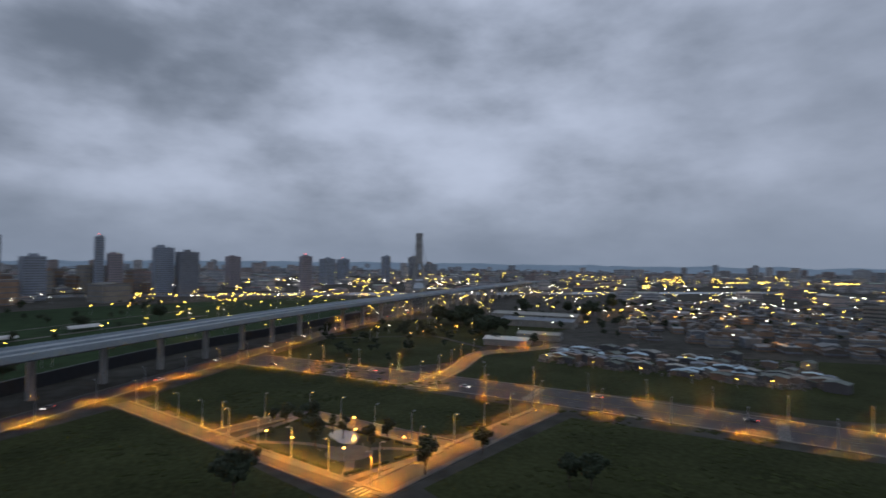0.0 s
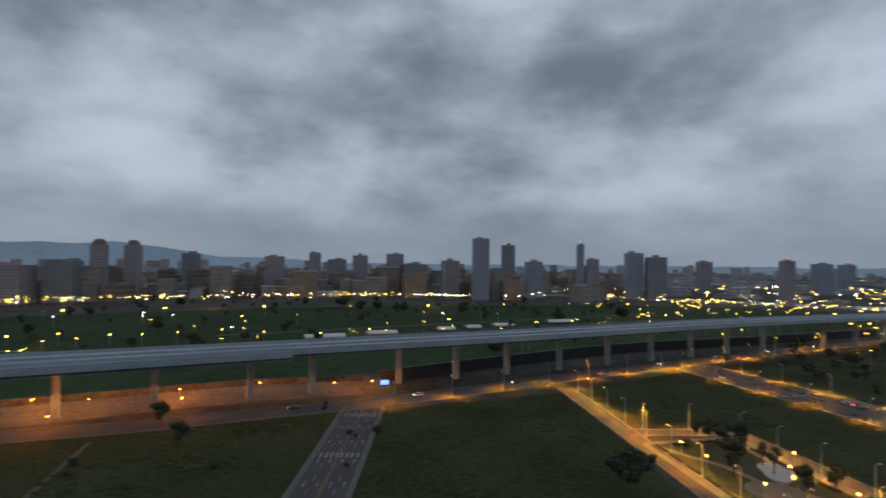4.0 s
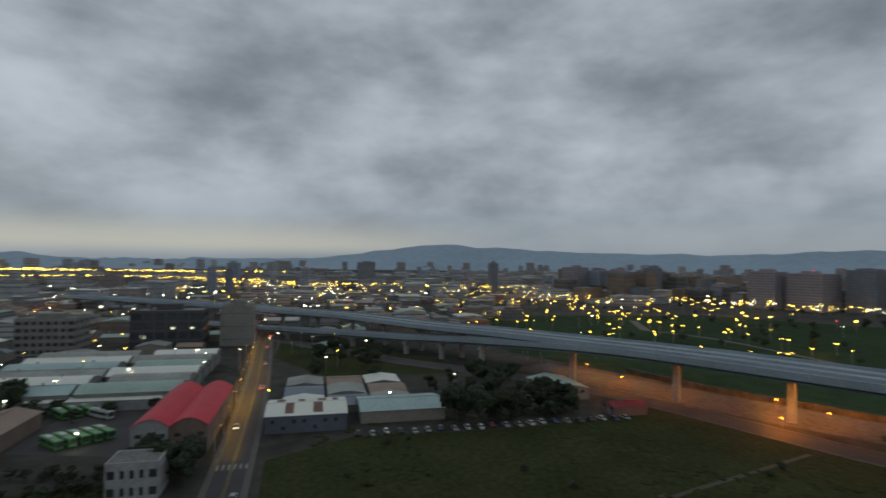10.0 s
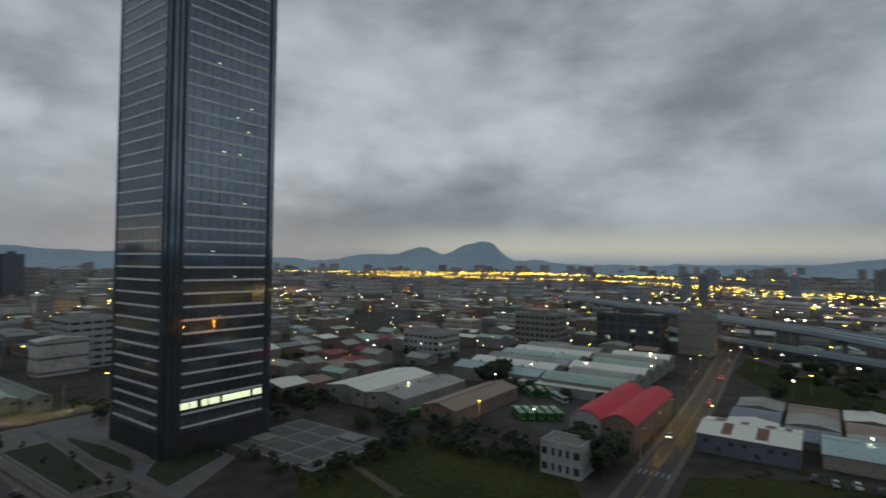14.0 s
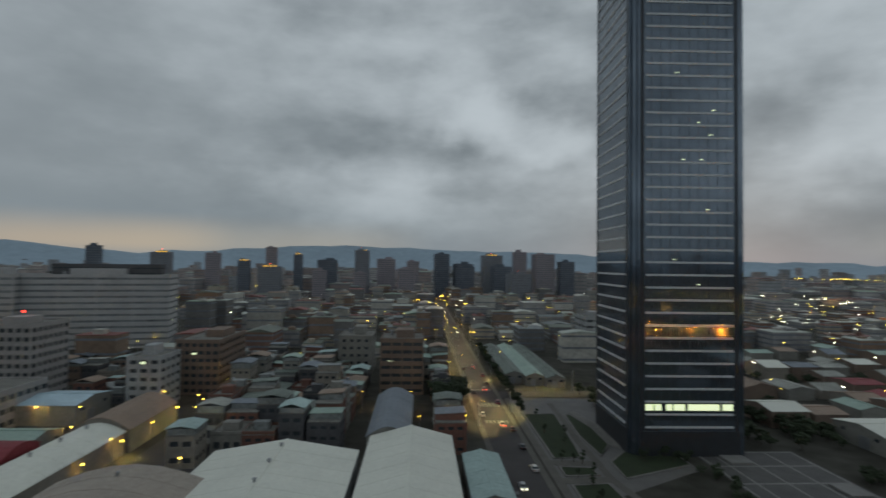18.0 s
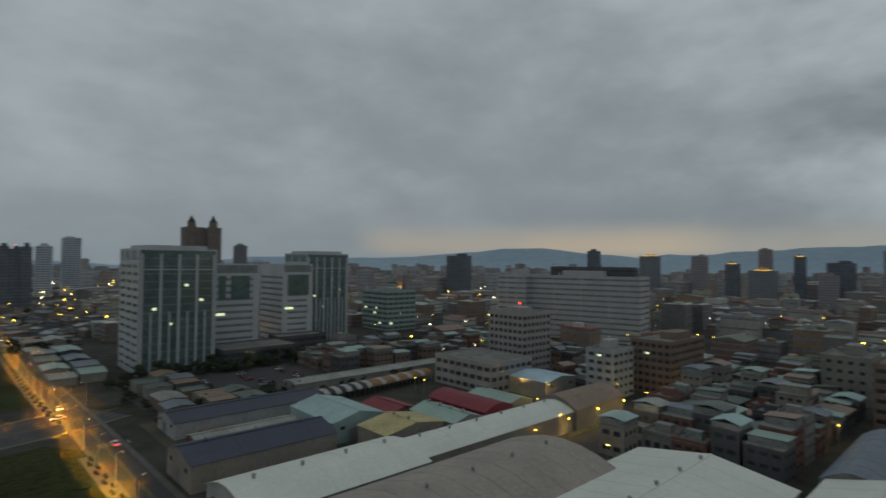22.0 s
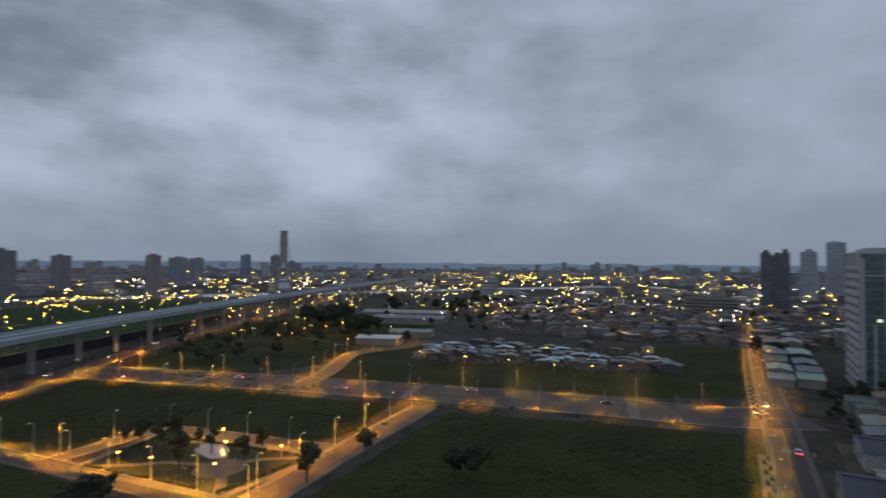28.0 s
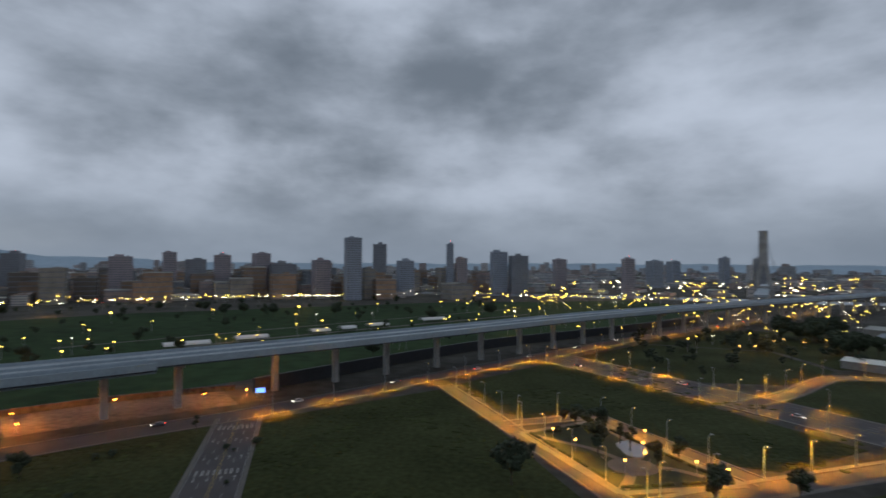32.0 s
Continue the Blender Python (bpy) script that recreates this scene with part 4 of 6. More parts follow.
# ---- shacks and warehouses on the northern plots
for i in range(96):
    t, q = rnd.random(), rnd.uniform(2, 74) * (0.62 + 0.38 * math.sin(2.6 * i))
    x, y = 206 + 78 * t + 0.8 * q, 272 - 125 * t + 0.55 * q
    shed("low sheet-metal shack among clutter", 0, rnd.uniform(5, 12), 0, rnd.uniform(4, 8), rnd.uniform(2.4, 5.0), rnd.uniform(0.3, 1.0), rnd.choice((R_moss, R_slate, R_sky, R_grey, R_brown, R_moss, R_moss, R_slate)), rnd.choice((DARK, BROWN, DARK, GREY)), ang=-68 + rnd.uniform(-14, 14), world_at=(x, y), vents=0, doors=False)
shed("long grey-roofed warehouse on the northern plots", 0, 90, 0, 26, 6.5, 2.0, R_grey, GREY, axis="u", ang=-52, world_at=(345, 470), vents=0)
shed("grey-roofed warehouse on the northern plots", 0, 70, 0, 24, 6.0, 2.0, R_slate, GREY, axis="u", ang=-52, world_at=(318, 428), vents=0)
shed("small white-roofed hall on the northern plots", 0, 32, 0, 16, 4.5, 1.4, R_white, GREY, axis="u", ang=-48, world_at=(222, 338), vents=0)
shed("small grey-roofed hall on the northern plots", 0, 34, 0, 16, 4.5, 1.4, R_grey, GREY, axis="u", ang=-48, world_at=(262, 352), vents=0)
block("apartment_block", "long grey five storey apartment block beside the shacks", "apartment building", *uv(702, 41), 20, 56, 19, GRID, GREY, floor=3.5, solid=0.5, pier=0.9, lit=3)
# sheds between the eastern street and the offices
for i in range(14):
    u, v = 312 + 24 * (i % 7) + rnd.uniform(-2, 2), -28 + 13 * (i // 7) * 1.0 + rnd.uniform(-1, 1)
    shed("low grey shed beside the eastern street", u, u + rnd.uniform(16, 22), v, v + 11, rnd.uniform(3.5, 7), rnd.uniform(0.5, 1.4), rnd.choice((R_grey, R_moss, R_slate, R_green, R_brown)), rnd.choice((GREY, DARK, BEIGE)), axis=rnd.choice("uv"), vents=0, doors=False)
for i in range(9):
    u, v = 176 + 6.5 * (i % 6) + rnd.uniform(-2, 2), -30 - 20 * (i // 3) + rnd.uniform(-3, 3)
    if not 193 < u + 6 < 216:
        shed("open-sided scrap shed with a rusty roof", u, u + rnd.uniform(6, 9), v - 8, v, rnd.uniform(3, 4.5), rnd.uniform(0.3, 0.8), rnd.choice((R_rust, R_grey, R_brown)), rnd.choice((BRICK, BROWN, DARK)), vents=0, doors=False)


for i in range(14):
    u, v = 220 + 12.5 * (i % 6) + rnd.uniform(-2, 2), -30 - 13 * (i // 6) + rnd.uniform(-2, 2)
    shed("low scrap-yard shed with a dull patched roof", u, u + rnd.uniform(8, 12), v - 10, v, rnd.uniform(3, 5.5), rnd.uniform(0.3, 1.0), rnd.choice((R_moss, R_grey, R_brown, R_slate)), rnd.choice((DARK, BROWN, GREY)), axis=rnd.choice("uv"), vents=0, doors=False)


# ---------------------------------------------------------------- far city
KEEP = []


def taken(x, y, r=0.0):
    u, v = 0.9397 * x + 0.3420 * y, -0.3420 * x + 0.9397 * y
    for a, b, c, d in KEEP:
        if a - r < u < b + r and c - r < v < d + r:
            return True
    return False


KEEP += [(-385, 415, -22, 8), (-15, -1, -1200, -40), (300, 425, -300, -30), (110, 240, -190, 0), (84, 110, -118, -10), (97, 112, -190, -118), (-5, 80, -130, 0), (-75, -16, -230, -40)]
KEEP += [(24, 40, -240, -128), (112, 142, -250, -180), (176, 212, -220, -180), (46, 68, -288, -255), (-310, -100, -155, 60), (-55, -20, -335, -180), (-380, -335, -170, -30), (-265, -235, -200, -165), (195, 330, -430, -290)]

# low houses near the camera, each a thing of its own
M_tin = corrugated("tin_sheet", (0.20, 0.215, 0.21), 0.45)


def house(x, y, w, d, h, ang, wall, roof):
    b = thing("town_house", "narrow concrete town house with a sheet-metal roof storey", "house", x, y, 0, ang, "town houses of the dense quarter")
    part("wall", facade(w, d, h, 3.2, 0.66, 1.1, 0.3, 3.4, 0.0), wall, b)
    part("window", MB().box(0, 0, 0.2, h - 0.3, w - 0.72, d - 0.72), M_win, b)
    e = h + 0.25
    part("roof_slab", MB().box(0, 0, h - 0.3, e, w, d), M_roofdeck, b)
    form = rnd.random()
    t = 0.12
    if form < 0.45:
        # shallow gable of sheets on posts over the roof terrace
        k, lift = rnd.uniform(0.5, 1.3), rnd.uniform(0.1, 2.4)
        q = MB()
        for s in (1, -1):
            p = [(0, -d / 2, e + lift + k), (s * (w / 2 + 0.4), -d / 2, e + lift), (s * (w / 2 + 0.4), d / 2, e + lift), (0, d / 2, e + lift + k)]
            q.add([(x0, y0, z0 + dz) for dz in (0, t) for x0, y0, z0 in p], [(3, 2, 1, 0), (4, 5, 6, 7), (0, 1, 5, 4), (1, 2, 6, 5), (2, 3, 7, 6), (3, 0, 4, 7)])
        part("sheet_roof", q, roof, b)
        if lift > 0.6:
            part("terrace_wall", MB().box(0, 0, e, e + lift, w - 0.4, d - 0.6), M_tin, b)
    elif form < 0.8:
        k, lift, dd = rnd.uniform(-0.9, 0.9), rnd.uniform(1.0, 2.6), d * rnd.uniform(0.45, 0.9)
        y0, y1 = -d / 2, -d / 2 + dd
        p = [(-w / 2 - 0.2, y0, e + lift - k / 2), (w / 2 + 0.2, y0, e + lift + k / 2), (w / 2 + 0.2, y1, e + lift + k / 2), (-w / 2 - 0.2, y1, e + lift - k / 2)]
        part("sheet_roof", MB().add([(a0, b0, c0 + dz) for dz in (0, t) for a0, b0, c0 in p], [(3, 2, 1, 0), (4, 5, 6, 7), (0, 1, 5, 4), (1, 2, 6, 5), (2, 3, 7, 6), (3, 0, 4, 7)]), roof, b)
        part("terrace_wall", MB().box(0, (y0 + y1) / 2, e, e + lift - abs(k) / 2 - 0.05, w - 0.5, dd - 0.5), rnd.choice((M_tin, wall)), b)
    else:
        part("parapet", MB().box(0, -d / 2 + 0.1, e, e + 0.9, w, 0.2).box(0, d / 2 - 0.1, e, e + 0.9, w, 0.2).box(-w / 2 + 0.1, 0, e, e + 0.9, 0.2, d - 0.4).box(w / 2 - 0.1, 0, e, e + 0.9, 0.2, d - 0.4), wall, b)
        part("roof_hut", MB().box(rnd.uniform(-0.15, 0.15) * w, rnd.uniform(-0.2, 0.2) * d, e, e + 2.6, w * 0.5, d * 0.3), rnd.choice((M_tin, wall)), b)
    if rnd.random() < 0.6:
        tx, ty = rnd.uniform(-0.3, 0.3) * w, -d * 0.42
        part("water_tank", MB().tube((tx, ty, e - 0.2), (tx, ty, e + 2.0), 0.8, 0.8, 8), M_pole, b, "steel rooftop water tank")
    return b


count = 0
for v in range(-126, -420, -12):
    for u in range(2, 300, 10):
        uu, vv = u + rnd.uniform(-1, 1), v + rnd.uniform(-1.5, 1.5)
        x, y = uv(uu, vv)
        if taken(x, y, 4.0) or rnd.random() < 0.06 or 40 < u % 45 < 44 or count > 180:
            continue
        count += 1
        house(x, y, rnd.uniform(7.6, 10.6), rnd.uniform(9, 12.6), rnd.choice((3.4, 6.4, 6.4, 6.4, 9.6, 9.6, 9.6, 12.8)) * rnd.uniform(0.93, 1.07), GRID + rnd.uniform(-2.5, 2.5), rnd.choice((GREY, BROWN, BROWN, BEIGE, DARK, DARK, DARK, BRICK)), rnd.choice((M_tin, R_grey, R_green, R_green, R_moss, R_slate, R_brown, R_brown, R_teal, R_moss, R_moss)))

# workshops of the western quarter, each a thing of its own
for _ in range(150):
    r, a = math.sqrt(rnd.uniform(215 ** 2, 440 ** 2)), radians(rnd.uniform(196, 262))
    x, y = 12 + r * math.cos(a), 22 + r * math.sin(a)
    u, v = 0.9397 * x + 0.3420 * y, -0.3420 * x + 0.9397 * y
    u, v = round(u / 17) * 17, round(v / 21) * 21
    x, y = uv(u, v)
    if taken(x, y, 10.0):
        continue
    KEEP.append((u - 3, u + 3, v - 3, v + 3))
    shed("low workshop with a weathered metal roof", 0, rnd.uniform(11, 16), 0, rnd.uniform(13, 20), rnd.uniform(4, 7.5), rnd.uniform(0.8, 2.2), rnd.choice(ROOFS), rnd.choice((GREY, BEIGE, BROWN)), axis=rnd.choice("uv"), world_at=(x, y), vents=0, doors=False)

# low-rise quarters further out: gable and flat blocks
fill = {}


def far_block(x, y, w, d, h, ang, key, flat):
    walls, roofs, wins = fill.setdefault(key, (MB(), MB(), MB()))
    walls.box(x, y, 0, h, w, d, ang)
    n = max(1, int(h / 3.4))
    for k in range(0, n, 1 if n < 5 else 2):
        wins.box(x, y, k * h / n + 1.2, k * h / n + 2.4, w + 0.12, d + 0.12, ang)
    if flat:
        roofs.box(x, y, h, h + 0.4, w + 0.2, d + 0.2, ang)
        for _ in range(2):
            walls.box(x + rnd.uniform(-0.25, 0.25) * w, y + rnd.uniform(-0.25, 0.25) * d, h + 0.4, h + rnd.uniform(1.5, 3.2), w * rnd.uniform(0.15, 0.35), d * rnd.uniform(0.2, 0.4), ang)
    else:
        c, s = math.cos(radians(ang)), math.sin(radians(ang))
        r = min(0.18 * w, rnd.uniform(0.8, 2.2))
        p = [(-w / 2 - 0.3, -d / 2 - 0.3, h), (w / 2 + 0.3, -d / 2 - 0.3, h), (w / 2 + 0.3, d / 2 + 0.3, h), (-w / 2 - 0.3, d / 2 + 0.3, h), (0, -d / 2 - 0.3, h + r), (0, d / 2 + 0.3, h + r)]
        roofs.add([(x + c * a - s * b, y + s * a + c * b, z) for a, b, z in p], [(3, 2, 1, 0), (0, 4, 5, 3), (4, 1, 2, 5), (0, 1, 4), (2, 3, 5)])


def quarter(key, n, r0, r1, a0, a1, size, height, ang, mean=2.0):
    """n blocks between two distances and two headings (degrees from +x)."""
    for _ in range(n):
        r = math.sqrt(rnd.uniform(r0 * r0, r1 * r1))
        a = radians(rnd.uniform(a0, a1))
        x, y = 12 + r * math.cos(a), 22 + r * math.sin(a)
        if taken(x, y, 9.0) or (-200 < x < 1350 and abs(y - 1030 + 0.24 * (x + 180)) < 120):
            continue
        k = rnd.random() ** mean
        far_block(x, y, rnd.uniform(*size), rnd.uniform(*size), height[0] + (height[1] - height[0]) * k, ang + rnd.choice((0, 90)), key, rnd.random() < 0.55)


quarter("a", 560, 330, 900, 268, 372, (10, 26), (6, 24), 20)
quarter("b", 900, 900, 2300, 255, 372, (16, 46), (8, 46), 14, 3.0)
quarter("c", 300, 430, 850, 178, 268, (10, 30), (5, 14), 20)
quarter("d", 900, 800, 2600, 165, 262, (20, 60), (6, 26), 12, 3.0)
quarter("e", 520, 900, 1900, 86, 168, (16, 44), (8, 38), 35, 2.6)
quarter("f", 420, 420, 900, 10, 44, (6, 17), (3, 8), -40)
quarter("g", 900, 900, 3200, 5, 88, (16, 42), (4, 24), -35, 3.4)
quarter("h", 900, 2000, 4200, 0, 360, (18, 46), (12, 62), 10, 3.0)
quarter("i", 250, 860, 1250, 92, 174, (18, 40), (16, 50), 35, 1.5)
# distance haze is mixed into these tower wall colours: paler, mostly bluer
HAZE_A = material("tower_haze_rose", (0.31, 0.275, 0.295), 0.9, var=0.15, scale=0.05, fine_scale=0.3)
HAZE_B = material("tower_haze_blue", (0.29, 0.33, 0.39), 0.9, var=0.12, scale=0.05, fine_scale=0.3)
HAZE_C = material("tower_haze_grey", (0.21, 0.222, 0.245), 0.9, var=0.15, scale=0.05, fine_scale=0.3)
HAZE_D = material("tower_haze_pale", (0.46, 0.50, 0.56), 0.9, var=0.12, scale=0.05, fine_scale=0.3)
# glass tone lifted to carry the distance haze
M_win_far = glass("hazed_window_glass", (0.15, 0.165, 0.19), 0.35, 0.6)
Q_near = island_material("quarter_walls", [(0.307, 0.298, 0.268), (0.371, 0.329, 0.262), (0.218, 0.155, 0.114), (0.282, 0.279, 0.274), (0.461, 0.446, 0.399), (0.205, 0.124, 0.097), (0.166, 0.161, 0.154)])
# far walls are paler than the near ones, with haze in their colours
Q_far = island_material("hazed_far_walls", [(0.320, 0.304, 0.296), (0.384, 0.335, 0.314), (0.294, 0.310, 0.325), (0.435, 0.422, 0.410), (0.282, 0.236, 0.222), (0.358, 0.372, 0.388)])
Q_roof = island_material("quarter_roofs", [(0.243, 0.310, 0.245), (0.256, 0.260, 0.239), (0.166, 0.186, 0.188), (0.384, 0.409, 0.365), (0.218, 0.143, 0.103), (0.141, 0.161, 0.131), (0.512, 0.521, 0.467), (0.192, 0.062, 0.051)], 0.6)
Q_shack = island_material("shack_walls", [(0.205, 0.149, 0.108), (0.256, 0.236, 0.205), (0.128, 0.112, 0.097), (0.282, 0.198, 0.137), (0.154, 0.174, 0.194)])
Q_tin = island_material("shack_roofs", [(0.16, 0.175, 0.18), (0.12, 0.125, 0.125), (0.22, 0.235, 0.24), (0.10, 0.085, 0.075), (0.17, 0.14, 0.12), (0.28, 0.30, 0.30)], 0.6)
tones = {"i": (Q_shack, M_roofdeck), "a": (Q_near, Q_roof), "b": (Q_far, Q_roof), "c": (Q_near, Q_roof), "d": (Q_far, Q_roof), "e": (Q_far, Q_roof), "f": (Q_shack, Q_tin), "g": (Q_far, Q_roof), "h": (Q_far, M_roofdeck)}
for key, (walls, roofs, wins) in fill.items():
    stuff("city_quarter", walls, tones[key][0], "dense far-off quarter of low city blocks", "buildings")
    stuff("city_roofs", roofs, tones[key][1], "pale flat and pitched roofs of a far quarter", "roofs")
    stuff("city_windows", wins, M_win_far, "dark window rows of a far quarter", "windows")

# ---- towers of the skyline: x, y, width, height
TOWERS_NW = ((-712, 534, 26, 83), (-700, 578, 26, 83), (-762, 745, 34, 74), (-961, 150, 46, 56), (-930, 215, 44, 50), (-925, 275, 30, 56), (-780, 395, 48, 54), (-750, 440, 60, 52), (-720, 490, 46, 58),
             (-603, 777, 44, 70), (-548, 819, 26, 78), (-515, 840, 42, 66), (-480, 862, 36, 74), (-425, 893, 34, 78), (-390, 900, 56, 58), (-300, 850, 34, 66))
TOWERS_N = ((-241, 832, 32, 104), (-270, 1120, 38, 103), (-104, 990, 16, 100), (-83, 992, 26, 72), (-17, 1092, 40, 86), (22, 1085, 44, 78), (-180, 950, 36, 66), (212, 978, 24, 72), (560, 1500, 30, 80), (640, 1480, 34, 78), (360, 1400, 40, 70), (120, 1300, 36, 72), (460, 1600, 36, 70))
TOWERS_SE = ((852, -360, 46, 76), (776, -590, 26, 88), (713, -659, 40, 79), (656, -712, 30, 79), (582, -771, 26, 91), (544, -796, 20, 79), (500, -822, 44, 69), (446, -852, 32, 88), (406, -870, 44, 72), (361, -889, 28, 68), (311, -907, 34, 83),
             (273, -918, 40, 64), (222, -931, 44, 81), (172, -941, 30, 88), (130, -948, 46, 84), (90, -953, 34, 70), (577, -691, 24, 66), (546, -716, 46, 56), (480, -760, 30, 50), (340, -800, 36, 54), (250, -850, 32, 58), (190, -860, 40, 60), (150, -800, 44, 48), (420, -790, 28, 46))
M_cornice = glow("lit_cornice", (1.0, 0.55, 0.05), 1.3)
LIT_TOPS = {(713, -659), (544, -796), (577, -691), (546, -716), (446, -852), (222, -931)}
TOWERS_E = ((734, 250.5, 17, 77), (740, 231.5, 17, 77), (738, 241, 15, 74), (1060, 255, 34, 100), (1030, 285, 30, 84), (1005, 72, 37, 122), (1000, 38, 37, 122), (1006, 55, 32, 118), (1040, -8, 36, 92), (960, 120, 40, 70), (900, -30, 40, 62))
TOWERS_W = ((-836, -473, 20, 50), (-850, -450, 18, 46), (-901, -333, 20, 48), (-965, 2, 24, 62), (-950, 190, 50, 48), (-1200, -300, 50, 60), (-1150, -600, 40, 56))
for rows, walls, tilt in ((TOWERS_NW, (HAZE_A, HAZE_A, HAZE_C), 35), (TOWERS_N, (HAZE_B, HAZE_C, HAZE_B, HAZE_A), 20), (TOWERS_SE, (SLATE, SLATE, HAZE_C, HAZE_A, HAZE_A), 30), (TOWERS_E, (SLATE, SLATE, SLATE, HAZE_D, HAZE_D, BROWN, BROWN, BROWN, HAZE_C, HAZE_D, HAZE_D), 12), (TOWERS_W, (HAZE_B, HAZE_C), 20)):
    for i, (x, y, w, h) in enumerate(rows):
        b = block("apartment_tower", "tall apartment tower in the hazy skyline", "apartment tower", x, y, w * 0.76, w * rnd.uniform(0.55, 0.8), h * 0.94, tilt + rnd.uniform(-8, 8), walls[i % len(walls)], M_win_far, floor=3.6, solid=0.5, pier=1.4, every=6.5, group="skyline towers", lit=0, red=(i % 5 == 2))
        if (x, y) in LIT_TOPS:
            part("lit_cornice", MB().box(0, 0, h * 0.94 + 0.95, h * 0.94 + 1.7, w * 0.42, w * 0.45), M_cornice, b, "glowing yellow roof cornice")

# pointed caps of the paired residential towers
for x, y in ((1005, 72), (1000, 38)):
    t = thing("tower_cap", "pointed slate cap crowning the brown residential tower", "roof", x, y, 115.58, 12)
    part("drum", MB().tube((0, 0, 0), (0, 0, 9), 7.4, 6.6, 8), BROWN, t)
    part("spire", MB().tube((0, 0, 9), (0, 0, 21), 7.0, 0.4, 8), M_fin, t)
for x, y in ((-712, 534), (-700, 578)):
    t = thing("tower_cap", "domed brown cap on the twin apartment tower", "roof", x, y, 78.92, 35)
    part("drum", MB().tube((0, 0, 0), (0, 0, 4), 9, 8.4, 10), BROWN, t)
    part("dome", MB().blob((0, 0, 4), 8.4, 8.4, 4.5, 10, 6), BROWN, t)

# cable-stayed bridge pylon over the river
py = thing("bridge_pylon", "slim concrete A-shaped pylon of a cable-stayed bridge", "bridge", 408, 918, 0, -24)
part("leg", MB().tube((-13, 0, 0), (-4, 0, 62), 3.4, 3.0, 6), M_conc, py)
part("leg", MB().tube((13, 0, 0), (4, 0, 62), 3.4, 3.0, 6), M_conc, py)
part("head", MB().box(0, 0, 58, 114, 12.5, 6), M_conc, py)
part("crossbeam", MB().box(0, 0, 22, 26, 21, 5), M_conc, py)
for s in (-1, 1):
    for k in range(7):
        part("cable", MB().tube((s * 4, 0, 110 - 5 * k), (s * 4 + 20 * s, (150 - 17 * k) * s, 22), 0.12, 0.12, 4), M_pole, py)
part("bridge_deck", MB().box(0, 0, 19, 22, 16, 420), M_deck, py)

# mountains round the basin, their aerial haze put into the base colour
M_hill = material("hazed_hills", (0.30, 0.385, 0.455), 1.0, var=0.12, scale=0.002, fine_scale=0.02)


def hills(name, a0, a1, r, peaks, base):
    """A ridge line between two headings; peaks: heading, height, breadth."""
    mb = MB()
    n = 90
    vs = []
    for i in range(n + 1):
        a = a0 + (a1 - a0) * i / n
        h = base + 16 * noise.noise((a * 0.35, r * 0.01, 0)) + 7 * noise.noise((a * 1.3, 4.0, 0))
        for pa, ph, pw in peaks:
            h += ph * math.exp(-((a - pa) / pw) ** 2)
        fade = min(1.0, i / 6, (n - i) / 6)
        c, s = -math.sin(radians(a)), math.cos(radians(a))
        for k, (q, z) in enumerate(((r - 500, -5), (r - 220, 0.45), (r, 1.0), (r + 200, -5))):
            zz = z if z < 0 else (h * fade * z + 6 * noise.noise((a * 2.0, k * 3.0, 1)))
            vs.append((12 + q * c, 22 + q * s, zz))
    fs = [(4 * i + k, 4 * i + 4 + k, 4 * i + 5 + k, 4 * i + 1 + k) for i in range(n) for k in range(3)]
    mb.add(vs, fs)
    tagged(new(name, mb.mesh(name, M_hill)), "mountain ridge beyond the city with blue-grey haze in its colour", "mountain", kind="structure")


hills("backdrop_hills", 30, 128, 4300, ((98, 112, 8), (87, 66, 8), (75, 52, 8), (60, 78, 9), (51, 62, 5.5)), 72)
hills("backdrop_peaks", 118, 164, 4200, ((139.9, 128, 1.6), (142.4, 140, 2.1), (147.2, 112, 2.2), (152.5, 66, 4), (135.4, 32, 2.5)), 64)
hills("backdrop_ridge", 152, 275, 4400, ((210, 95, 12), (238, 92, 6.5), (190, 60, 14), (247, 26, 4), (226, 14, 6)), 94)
# low ridge added as a horizon haze band where no hills stand
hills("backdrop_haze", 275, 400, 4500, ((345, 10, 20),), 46)


